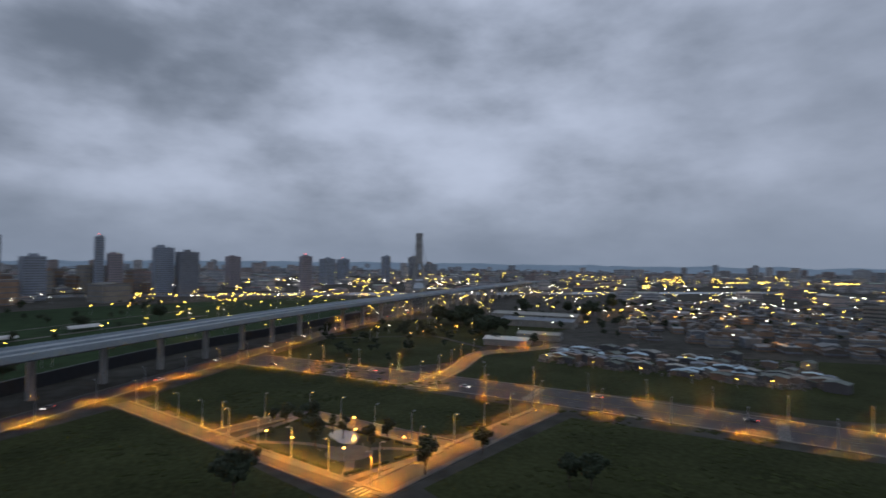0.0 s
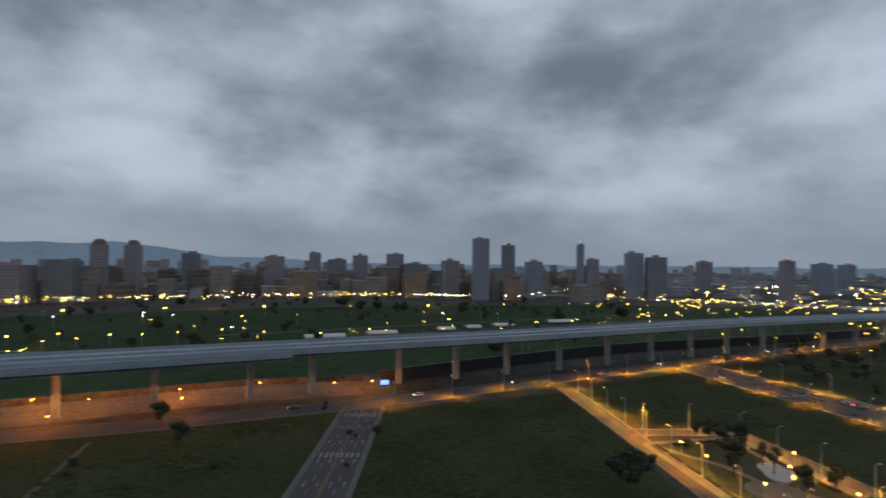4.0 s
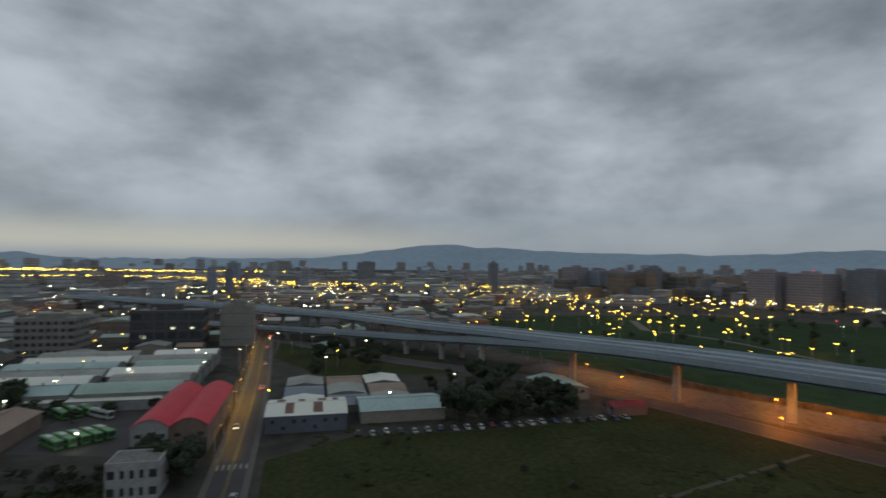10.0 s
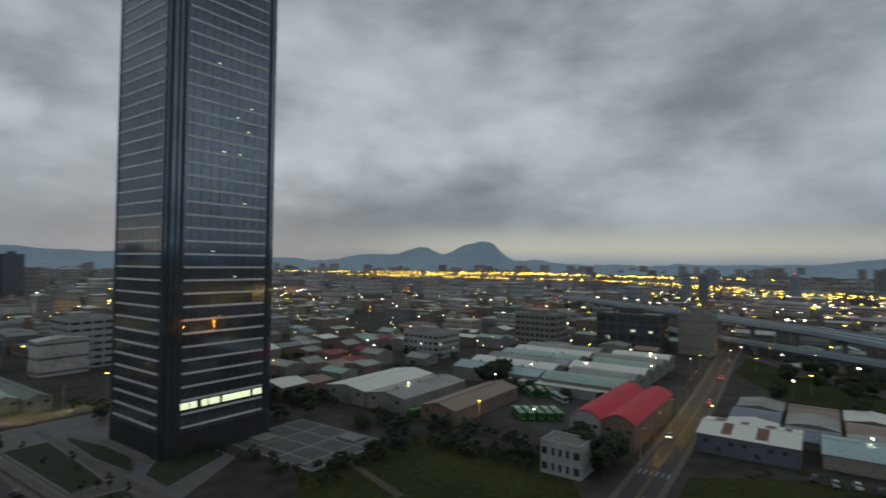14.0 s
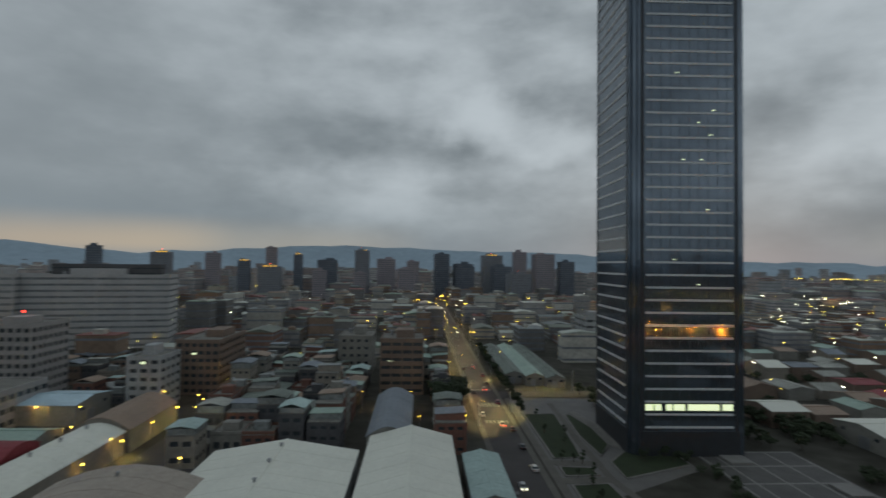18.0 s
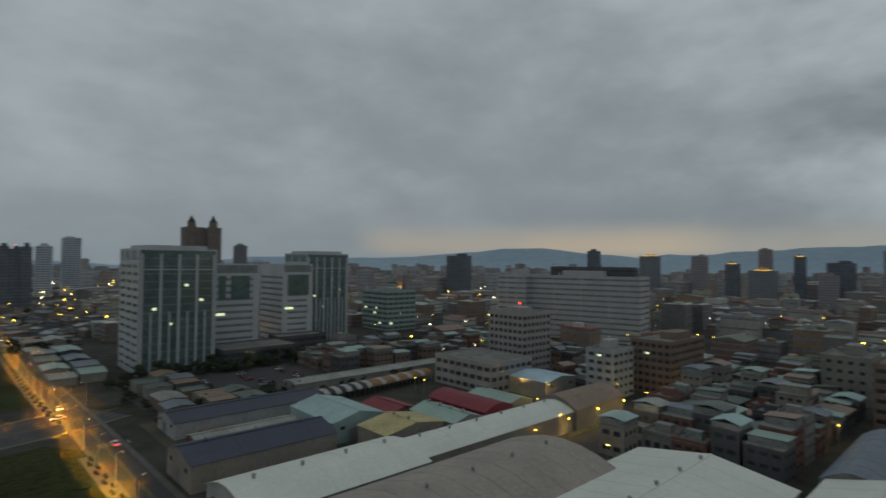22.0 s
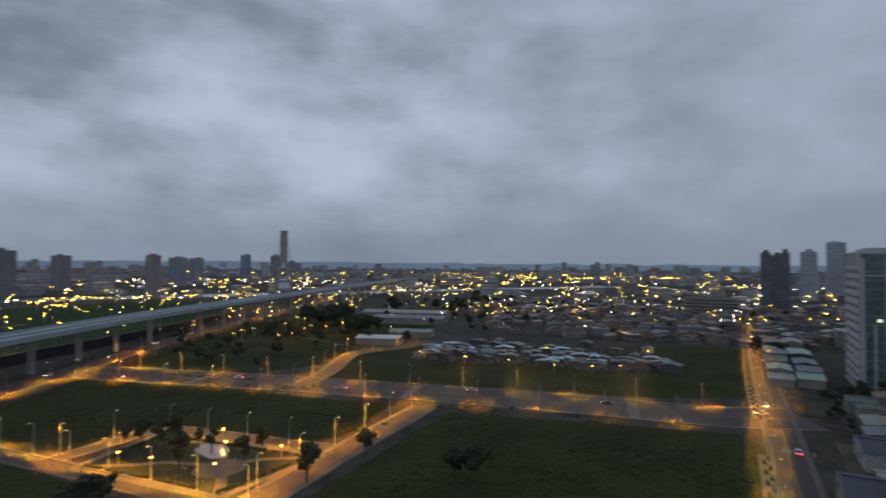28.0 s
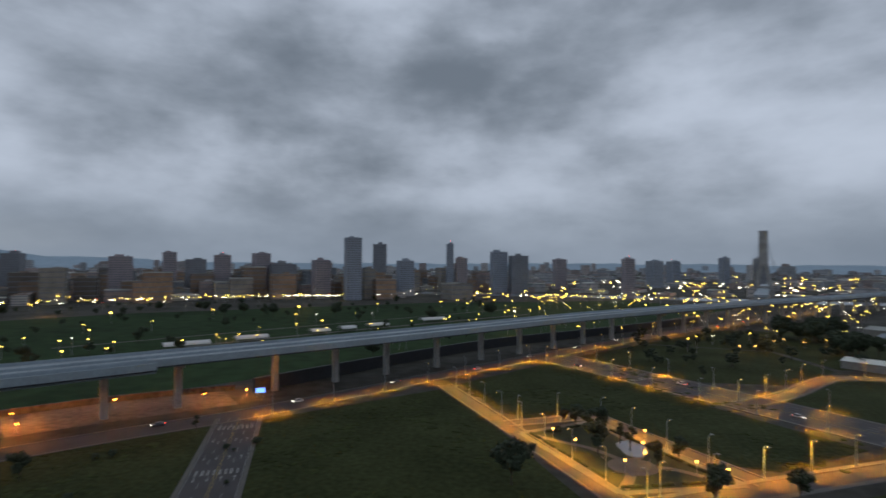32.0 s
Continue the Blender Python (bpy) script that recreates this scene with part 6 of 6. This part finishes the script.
far_field(120, 430, 900, 58, 96, "a", 0.8)
far_field(130, 480, 1100, 20, 60, None, 0.75)
far_field(90, 460, 1000, -12, 20, None, 0.7)
far_field(120, 260, 800, 262, 345, "a", 0.55)
far_field(90, 260, 700, 195, 262, None, 0.55)
far_line([(-230, 300), (-120, 430), (0, 560), (120, 690)], 16, 6, "a", 0.9)
far_line([(-620, 120), (-470, 160), (-330, 250), (-250, 330)], 22, 8, "a", 0.9)

stuff("city_lights_amber", far_amber, M_amber, "amber street lights scattered over the far city", "lights")
stuff("city_lights_white", far_white, M_lampw, "white street lights scattered over the far city", "lights")
stuff("city_lights_red", far_red, M_red, "red tail lights and beacons of the far city", "lights")
stuff("city_light_posts", far_posts, M_pole, "thin posts of the far street lights", "posts")


# ---------------------------------------------------------------- park
S, Wp, N, E = (42.5, 146), (17, 193), (46, 213), (78, 156)
setting("park_lawn", MB().prism([S, E, N, Wp], -0.3, 0.10), M_lawn, "park lawn with paths", "lawn")


def path(name, pts, width, z=0.13, label="pale paved park path"):
    setting(name, MB().ribbon(pts, width / 2, -0.2, z), M_pave, label, "path")


edge = [S, E, N, Wp, S]
for a, b in zip(edge, edge[1:]):
    path("pavement", [a, b], 2.6, 0.16, "pale concrete pavement round the park")
path("park_path", smooth([(44, 149), (47, 156), (50, 166)]), 3.0, 0.14)
path("park_path", smooth([(50, 166), (60, 166), (70, 160), (77, 157)]), 2.4, 0.145)
path("park_path", smooth([(50, 168), (40, 180), (30, 186), (21, 192)]), 2.4, 0.15)
path("park_path", smooth([(50, 168), (56, 182), (50, 198), (46, 210)]), 2.4, 0.155)
disc = [(50 + 7.5 * math.cos(math.pi * k / 14), 166 + 7.0 * math.sin(math.pi * k / 14)) for k in range(28)]
setting("plaza", MB().prism(disc, -0.2, 0.175), M_pave, "round pale paved plaza of the park", "plaza")
pond = [(53 + 4.5 * math.cos(math.pi * k / 10) * (1 + 0.15 * math.sin(k)), 182 + 8 * math.sin(math.pi * k / 10)) for k in range(20)]
setting("pond", MB().prism(pond, -0.2, 0.20), M_river, "small pale reflecting pond", "water")
M_hedge = material("hedge", (0.03, 0.045, 0.018), 0.95, var=0.5, scale=1.0, fine_scale=5.0, bump=0.15)
hr = random.Random(9)
for a, b in zip(edge, edge[1:]):
    L = math.dist(a, b)
    h = math.degrees(math.atan2(b[1] - a[1], b[0] - a[0]))
    nx, ny = -math.sin(radians(h)), math.cos(radians(h))
    for k in range(int(L / 9)):
        t = (k * 9 + 5) / L
        x, y = a[0] + (b[0] - a[0]) * t + nx * 3.0, a[1] + (b[1] - a[1]) * t + ny * 3.0
        mb = MB()
        for i in range(9):
            mb.blob((-2.8 + 0.7 * i, hr.uniform(-0.1, 0.1), 0.35), 0.6, 0.7, 0.5, 6, 4, 0.2, hr)
        g = tagged(new("hedge", mb.mesh("hedge", M_hedge)), "low clipped green hedge beside the park pavement", "hedge", "park hedges")
        g.matrix_basis = pose(x, y, 0.1, 0, 0, h)
for strip in (STRIP, STRIP_FAR):
    for k, (x, y, h) in enumerate(along(smooth(strip, 4), 4.4, 3.0)):
        nx, ny = -math.sin(radians(h)), math.cos(radians(h))
        mb = MB()
        for i in range(4):
            mb.blob((-1.2 + 0.8 * i, hr.uniform(-0.1, 0.1), 0.3), 0.6, 0.5, 0.42, 6, 4, 0.25, hr)
        side = 0.75 if k % 2 else -0.55
        g = tagged(new("hedge", mb.mesh("hedge", M_hedge)), "low hedge in a bed of the paved walk", "hedge", "hedges of the paved walk")
        g.matrix_basis = pose(x + nx * side, y + ny * side, 0.16, 0, 0, h)
for x, y, a in ((44, 160, 20), (56, 171, 70), (60, 164, 10), (42, 172, 100)):
    b = thing("park_bench", "plain slatted park bench on the plaza", "bench", x, y, 0.16, a, "park benches")
    for k in range(3):
        part("slat", MB().box(0, -0.16 + 0.16 * k, 0.42, 0.47, 1.8, 0.12), M_trunk, b)
    for sx in (-0.7, 0.7):
        part("leg", MB().box(sx, 0, 0, 0.42, 0.08, 0.4), M_pole, b)

# ---------------------------------------------------------------- road markings
marks = {"w": MB(), "y": MB()}


def dash(pts, side, width, length, gap, z, tone="w", start=0.0):
    for x, y, h in along(pts, length + gap, start):
        c, s = math.cos(radians(h)), math.sin(radians(h))
        marks[tone].box(x - s * side + c * length / 2, y + c * side + s * length / 2, z - 0.05, z + 0.006, length, width, h)


def arrow(x, y, h, z):
    mb = MB().box(-1.0, 0, 0, 0.012, 2.6, 0.22)
    mb.add([(0.3, -0.5, 0.012), (1.7, 0, 0.012), (0.3, 0.5, 0.012)], [(0, 1, 2)])
    ob = setting("lane_arrow", mb, M_white, "white lane arrow painted on asphalt", "road marking")
    ob.matrix_basis = pose(x, y, z, 0, 0, h)


wl, el, ll = smooth(WIDE, 5), smooth(EAST, 5), smooth(LANE, 5)
for s in (-9.5, -6.2, -2.9, 2.9, 6.2, 9.5):
    dash(wl, s, 0.18, 4.0, 6.0, 0.062)
for s in (-0.3, 0.3):
    dash(wl, s, 0.14, 10, 0.01, 0.062, "y")
    dash(ll, s, 0.14, 10, 0.01, 0.067, "y")
    dash(el, s, 0.14, 10, 0.01, 0.052, "y")
for s in (-3.6, 3.6):
    dash(ll, s, 0.18, 4.0, 5.0, 0.067)
for s in (-7.2, 7.2):
    dash(ll, s, 0.15, 12, 0.01, 0.067)
for k, (x, y, h) in enumerate(along(ll, 17.0, 10.0)):
    if k > 5:
        break
    nx, ny = -math.sin(radians(h)), math.cos(radians(h))
    for s, turn in ((-5.4, 0), (-1.8, 0), (1.8, 180), (5.4, 180)):
        arrow(x + nx * s, y + ny * s, h + turn, 0.066)


def zebra(x, y, h, width, z):
    """A crossing: stripes along heading h, laid out across it."""
    nx, ny = -math.sin(radians(h)), math.cos(radians(h))
    n = int(width / 1.6)
    for k in range(n):
        o = -width / 2 + 0.8 + 1.6 * k
        marks["w"].box(x + nx * o, y + ny * o, z - 0.05, z + 0.007, 4.0, 0.55, h)


zebra(200, 122, -57, 24, 0.062)
zebra(149, 205, -54, 24, 0.062)
zebra(84, 296, -53, 24, 0.062)
zebra(195, 62, 21, 10, 0.052)
zebra(241, 80, 21, 10, 0.052)
zebra(-86, 184, -68, 13, 0.067)
zebra(-70, 144, -68, 13, 0.067)
zebra(44, 138, 25, 7, 0.072)
zebra(*uv(-8.5, -194.5), 110, 11, 0.062)
zebra(*uv(-8.5, -220), 110, 11, 0.062)
zebra(-114, -53, 22, 10, 0.052)
zebra(*uv(-8, -168), -70, 10, 0.062)
zebra(*uv(-8, -192), -70, 10, 0.062)
setting("road_marking_white", marks["w"], M_white, "worn white lane lines and crossings", "road marking")
setting("road_marking_yellow", marks["y"], M_yellow, "worn yellow centre lines", "road marking")
# tracks of bare earth through the meadows
for pts, w in (([(-150, 122), (-128, 92), (-112, 70), (-104, 62)], 1.6), ([(-112, 66), (-106, 70), (-100, 68)], 3.0), ([uv(-70, -60), uv(-84, -100), uv(-90, -112)], 2.5)):
    setting("dirt_track", MB().ribbon(smooth(pts), w / 2, -0.2, 0.045), M_earth, "bare earth track through the meadow", "path")
# near-black band along the river park and parking below the viaduct
setting("flood_wall", MB().ribbon(smooth([(-105, 235), (-66, 296), (0, 385), (82, 462), (200, 580)]), 0.6, -0.3, 6.5), M_fin, "near-black upright band along the river park", "wall")
setting("ramp_wall", MB().ribbon(smooth([(-275, 92), (-238, 120), (-200, 162), (-160, 206), (-116, 238)]), 0.5, -0.3, 2.6), M_apron, "concrete ramp wall below the viaduct", "wall")
setting("river", MB().prism([(-180, 1010), (200, 960), (420, 905), (760, 830), (1300, 700), (1300, 760), (780, 900), (430, 985), (200, 1040), (-180, 1090)], -0.2, 0.06), M_river, "pale reflecting river", "water")
for pts, w in (([(-475, 152), (-420, 198), (-282, 250), (-209, 359), (-123, 466), (30, 640)], 5.0), ([(-300, 330), (-180, 480), (20, 720)], 3.0), ([(-475, 152), (-560, 160)], 8.0)):
    path("park_path", smooth(pts), w, 0.05, "pale cycle path through the riverside lawn")

# ---------------------------------------------------------------- plaza below the tower
plaza = [uv(-62, -206), uv(-17, -206), uv(-17, -92), uv(-62, -118)]
setting("tower_plaza", MB().prism(plaza, -0.3, 0.05), material("plaza_slabs", (0.12, 0.115, 0.11), 0.7, var=0.25, scale=0.2, fine_scale=1.5), "dark stone plaza round the office tower", "plaza")
M_plaza_walk = material("plaza_walk", (0.17, 0.162, 0.15), 0.8, var=0.25, scale=0.3, fine_scale=1.6)
# lawns in stone kerbs, cut up by walks
for pts in (((-20.5, -178), (-33.2, -178), (-31.4, -150), (-29.6, -129), (-20.5, -128)),
            ((-37, -177), (-39.4, -177), (-42.6, -159), (-42.4, -141), (-36.2, -130), (-35.0, -150)),
            ((-20.5, -121.5), (-29.8, -120), (-30.2, -114.5), (-20.5, -114)),
            ((-20.5, -107.5), (-31, -108.5), (-32, -95), (-20.5, -94)),
            ((-37.5, -125), (-45, -134), (-61, -134), (-61, -122), (-37.5, -112))):
    b = thing("planter", "low lawn bed in a stone kerb below the tower", "planter", 0, 0, 0, 0, "plaza lawns")
    part("kerb", MB().ribbon([uv(*p) for p in pts + pts[:1]], 0.35, 0.0, 0.38), M_plaza_walk, b, "pale stone kerb")
    part("bed", MB().prism([uv(*p) for p in pts], 0.0, 0.27), M_lawn, b, "dark green lawn")
for name, pts, w, label in (
        ("plaza_walk", ((-35.4, -196), (-34.6, -175), (-33, -149), (-33.2, -124), (-33, -112), (-35.4, -99)), 2.4, "pale stone walk between the lawns"),
        ("plaza_walk_across", ((-18.9, -124.8), (-31.9, -124.2)), 4.2, "pale stone walk crossing the lawns"),
        ("plaza_walk_across", ((-18.9, -110.8), (-31.9, -111.4)), 4.0, "pale stone walk crossing the lawns")):
    path(name, [uv(*p) for p in pts], w, 0.09 if name == "plaza_walk" else 0.10, label)
path("pavement", [uv(-17.6, v) for v in (-202, -150, -92)], 2.6, 0.16, "pale pavement along the avenue")
stair = thing("terrace_steps", "long bent stone steps beside the tower", "steps")
for k in range(3):
    part("step", MB().ribbon([uv(u - 0.9 * k, v) for u, v in ((-40.1, -181), (-41.8, -171), (-44.2, -159.5), (-43.6, -139.3), (-47.4, -135.5))], 0.45, 0.0, 0.25 + 0.17 * k), M_plaza_walk, stair)
for i in range(22):
    x, y = uv(tr.uniform(-31, -21), tr.uniform(-176, -96)) if i % 3 else uv(tr.uniform(-60, -39), tr.uniform(-133, -124))
    plant(TREES[2], x, y, tr.uniform(0.3, 0.5), 0.05)
M_slab_line = material("pale_stone_line", (0.21, 0.205, 0.195), 0.8, var=0.2)
low = thing("stone_forecourt", "dark stone forecourt with pale paving lines beside the tower", "plaza", *uv(-84, -112), 0, GRID)
part("slab", MB().box(0, 0, -0.2, 0.12, 34, 44), material("forecourt_slabs", (0.085, 0.082, 0.08), 0.75, var=0.3, scale=0.2, fine_scale=1.4), low)
for o in (-16, -7, 2, 11, 16):
    part("paving_line", MB().box(o, 0, 0.1, 0.135, 0.7, 43), M_slab_line, low, "pale stone line")
for o in (-21, -9, 4, 15, 21):
    part("paving_line", MB().box(0, o, 0.1, 0.14, 33, 0.8), M_slab_line, low, "pale stone line")
for x, y, w, d in ((6.5, -15, 7, 9), (-11.5, 9.5, 6, 8)):
    part("platform", MB().box(x, y, 0.12, 0.7, w, d), M_slab_line, low, "low pale stone platform")
# green hoarding between the forecourt and the depots
M_hoard = material("green_hoarding", (0.07, 0.21, 0.075), 0.6, var=0.25, scale=0.3, fine_scale=2.0)
hoard = thing("site_hoarding", "bright green sheet-metal hoarding along the depots", "fence")
for x, y, h in along([uv(-122.4, -175), uv(-131.5, -148), uv(-135.5, -97), uv(-133.2, -80)], 5.0):
    part("panel", MB().box(x, y, 0.05, 2.4, 4.9, 0.12, h), M_hoard, hoard)
    part("post", MB().box(x - 2.5 * math.cos(radians(h)), y - 2.5 * math.sin(radians(h)), 0, 2.5, 0.14, 0.2, h), M_pole, hoard)
# tower details: mullions, podium and lit floor
for a, b in ((0, 1), (0, -1), (1, 0), (-1, 0)):
    for k in range(9):
        o = -12.4 + 3.1 * k
        mb = MB().box(a * (W / 2 - 0.28) + (o if b else 0), b * (W / 2 - 0.28) + (o if a else 0), 8.5, H, 0.10 if b else 0.12, 0.10 if a else 0.12)
        part("mullion", mb, M_fin, tower)
    part("podium", MB().box(a * (W / 2 - 0.4), b * (W / 2 - 0.4), 0, 8.0, W - 6 if b else 0.9, W - 6 if a else 0.9), M_fin, tower, "dark stone podium front")
for o, w in ((-13.0, 2.6), (-10.2, 2.2), (-6.6, 2.0), (-3.3, 3.6), (4.6, 10.2), (12.4, 3.4)):
    part("lit_window", MB().box(-o, W / 2 - 0.24, 14.6, 16.6, w, 0.1), M_litwin, tower, "brightly lit office floor")
for k, o in ((14, 3), (16, -5), (20, 6), (24, -2), (24, 4), (26, 7), (27, 3), (28, 8), (31, -4)):
    part("lit_window", MB().box(-o, W / 2 - 0.24, 9.0 + 4.05 * (k - 3) + 1.2, 9.0 + 4.05 * (k - 3) + 1.5, 1.0, 0.1), M_litwin, tower, "small lit window")

# ---------------------------------------------------------------- vehicles
PAINTS = [material("car_" + n, c, 0.3, 0.2, var=0.05, spec=0.6) for n, c in (("white", (0.6, 0.6, 0.58)), ("silver", (0.35, 0.36, 0.37)), ("black", (0.03, 0.03, 0.035)), ("blue", (0.05, 0.08, 0.16)), ("red", (0.25, 0.03, 0.03)))]
M_tyre = material("tyre", (0.02, 0.02, 0.02), 0.9)
M_head = glow("headlight", (1.0, 0.93, 0.75), 6.0)


def car(i, lights=False):
    c = thing("car", ("white", "silver", "black", "dark blue", "red")[i] + " saloon car beside the road", "car", group="cars")
    part("body", MB().box(0, 0, 0.32, 0.85, 4.4, 1.75, 0, 0.97), PAINTS[i], c)
    part("cabin", MB().box(-0.2, 0, 0.85, 1.42, 2.5, 1.55, 0, 0.78), M_win, c, "dark glazed cabin")
    part("roof_panel", MB().box(-0.2, 0, 1.40, 1.47, 1.9, 1.2), PAINTS[i], c)
    for sx in (-1.35, 1.35):
        for sy in (-0.8, 0.8):
            part("wheel", MB().tube((sx, sy - 0.1, 0.32), (sx, sy + 0.1, 0.32), 0.32, 0.32, 10), M_tyre, c)
    for sy in (-0.6, 0.6):
        part("headlight", MB().box(2.2, sy, 0.55, 0.75, 0.1, 0.4), M_head if lights else M_white, c)
        part("tail_light", MB().box(-2.2, sy, 0.6, 0.8, 0.1, 0.4), M_red if lights else PAINTS[4], c)
    return c


CARS = [car(i) for i in range(5)]
LIT = [car(i, True) for i in (0, 1, 2)]
used = set()


def park_car(proto, x, y, h, z=0.07):
    m = pose(x, y, z, 0, 0, h)
    if proto.name in used:
        copy_thing(proto, m)
    else:
        used.add(proto.name)
        proto.matrix_basis = m


cr = random.Random(3)
for k in range(22):
    x, y = uv(-147 + cr.uniform(-1, 1), 27 + 4.9 * k)
    park_car(CARS[cr.choice((0, 0, 1, 1, 2, 3, 4))], x, y, GRID + cr.uniform(-8, 8), 0.03)
for x, y, h in along(smooth(EAST, 5), 61, 20):
    s = cr.choice((-2.8, 2.8))
    park_car(LIT[cr.randrange(3)], x - math.sin(radians(h)) * s, y + math.cos(radians(h)) * s, h if s < 0 else h + 180, 0.06)
for x, y, h in along(smooth(WIDE, 5), 60, 30):
    s = cr.choice((-8, -4.5, 4.5, 8))
    park_car(LIT[cr.randrange(3)], x - math.sin(radians(h)) * s, y + math.cos(radians(h)) * s, h if s < 0 else h + 180, 0.07)
for x, y, h in along(smooth(RIVER, 5)[25:], 55, 10):
    s = cr.choice((-3, 3))
    park_car(LIT[cr.randrange(3)], x - math.sin(radians(h)) * s, y + math.cos(radians(h)) * s, h if s < 0 else h + 180, 0.06)
for k in range(10):
    v = -100 - 19 * k
    x, y = uv(-8 + cr.choice((-4.4, 4.4)), v)
    park_car(CARS[cr.randrange(5)], x, y, GRID - 90, 0.07)
    if k % 3 == 0:
        x, y = uv(-8 + cr.choice((-1.6, 1.6)), v - 6)
        park_car(LIT[cr.randrange(3)], x, y, GRID + 90 * cr.choice((-1, 1)), 0.07)
for k in range(14):
    x, y = uv(88 + 2.6 * (k % 5), -100 - 6 * (k // 5))
    park_car(CARS[cr.randrange(5)], x, y, GRID + 90, 0.06)

M_bus = material("bus_green", (0.09, 0.26, 0.07), 0.4, var=0.1)
M_bus2 = material("bus_white", (0.5, 0.52, 0.5), 0.4, var=0.1)


def bus(paint, label):
    c = thing("bus", label, "bus", group="buses")
    part("body", MB().box(0, 0, 0.4, 3.1, 11.5, 2.5), paint, c)
    part("window", MB().box(0, 1.26, 1.5, 2.5, 10.2, 0.04).box(0, -1.26, 1.5, 2.5, 10.2, 0.04), M_win, c)
    part("windscreen", MB().box(5.77, 0, 1.2, 2.7, 0.04, 2.2), M_win, c)
    part("roof_unit", MB().box(-1.5, 0, 3.1, 3.4, 3.2, 1.8), M_bus2, c, "white roof air conditioner")
    for sx in (-3.6, 3.9):
        for sy in (-1.15, 1.15):
            part("wheel", MB().tube((sx, sy - 0.12, 0.5), (sx, sy + 0.12, 0.5), 0.5, 0.5, 10), M_tyre, c)
    return c


setting("bus_yard", MB().prism([uv(-195, -80), uv(-150, -80), uv(-138, -38), uv(-195, -38)], -0.3, 0.04), M_asphalt, "asphalt yard of the bus depot", "yard")
B1, B2 = bus(M_bus, "green city bus parked in the yard"), bus(M_bus2, "white city bus parked in the yard")
B1.matrix_basis, B2.matrix_basis = pose(-150.5, -141, 0.05, 0, 0, 60), pose(-153, -126, 0.05, 0, 0, 70)
for x, y, h in ((-154, -138.5, 60), (-157.5, -136.5, 60), (-121, -117.5, 64), (-124, -115.5, 64), (-127, -113.3, 64), (-130, -111.2, 64), (-133, -109.2, 64), (-90, -140.3, 6)):
    copy_thing(B1, pose(x, y, 0.05, 0, 0, h))
# box trucks in the lane behind the warehouses
for u, v, h in ((103, -98, 95), (92, -104, 100), (86, -97, 92)):
    x, y = uv(u, v)
    t = thing("box_truck", "white box truck parked in the lane", "truck", x, y, 0.05, h)
    part("cargo_box", MB().box(-0.8, 0, 0.8, 3.2, 5.6, 2.3), M_bus2, t)
    part("cab", MB().box(2.9, 0, 0.5, 2.3, 1.7, 2.1, 0, 0.9), PAINTS[0], t)
    part("windscreen", MB().box(3.72, 0, 1.3, 2.1, 0.06, 1.8), M_win, t)
    for sx in (-2.2, 2.7):
        for sy in (-0.95, 0.95):
            part("wheel", MB().tube((sx, sy - 0.12, 0.42), (sx, sy + 0.12, 0.42), 0.42, 0.42, 10), M_tyre, t)

for k in range(18):
    x, y = uv(246 + 7.5 * (k % 6), -60 - 22 * (k // 6) + cr.uniform(-2, 2))
    park_car(CARS[cr.randrange(5)], x, y, GRID + 90 * (k % 2), 0.05)
scrap = random.Random(17)
M_scrap = material("rusty_scrap", (0.13, 0.085, 0.06), 0.8, 0.2, var=0.6, scale=0.7, fine_scale=3.0)
M_scrap2 = material("grey_scrap", (0.20, 0.20, 0.19), 0.7, 0.3, var=0.6, scale=0.7, fine_scale=3.0)
for k in range(26):
    x, y = uv(scrap.uniform(186, 196) if k % 2 else scrap.uniform(216, 224), scrap.uniform(-80, -26))
    t = thing("scrap_pile", "heap of rusty sheet scrap and timber", "scrap", x, y, 0.04, scrap.uniform(0, 180), "scrap heaps")
    for i in range(5):
        part("scrap_sheet", MB().box(scrap.uniform(-1.5, 1.5), scrap.uniform(-1.5, 1.5), 0, scrap.uniform(0.5, 1.8), scrap.uniform(1, 3.2), scrap.uniform(0.5, 2.2), scrap.uniform(0, 90), scrap.uniform(0.5, 1.0)), (M_scrap, M_scrap2)[i % 2], t)

# lit board beside the river road
sign = thing("advertising_board", "small lit blue advertising board on two posts", "sign", -97.0, 225.4, 0, 25)
for sx in (-1.4, 1.4):
    part("post", MB().box(sx, 0, 0, 2.4, 0.14, 0.14), M_pole, sign)
part("frame", MB().box(0, 0, 2.35, 4.65, 4.1, 0.22), M_fin, sign)
part("screen", MB().box(0, -0.13, 2.5, 4.5, 3.8, 0.06), glow("blue_screen", (0.12, 0.28, 1.0), 2.5), sign, "glowing blue screen")
# white tents along the riverside park
M_tent = material("tent_fabric", (0.62, 0.62, 0.60), 0.8, var=0.12)
for x, y, w in ((-211, 347, 30), (-183, 385, 24), (-147, 433, 16), (-130, 456, 14), (-110, 483, 20), (-68, 541, 28)):
    t = thing("pavilion_tent", "long white tent roof in the riverside park", "tent", x, y, 0, 42, "white park tents")
    mb = arch(w, 4.5, 2.6, 2.2, 0.1)
    part("cover", mb, M_tent, t)
    for sx in (-0.48, 0.48):
        for sy in (-4.4, 4.4):
            part("post", MB().box(sx * w, sy, 0, 2.75, 0.16, 0.16), M_pole, t)
shed("broad hall with a low grey curved roof by the river", 0, 110, 0, 46, 9, 7, R_slate, GREY, axis="u", form="vault", ang=32, world_at=(-261, 1130), vents=0, doors=False)
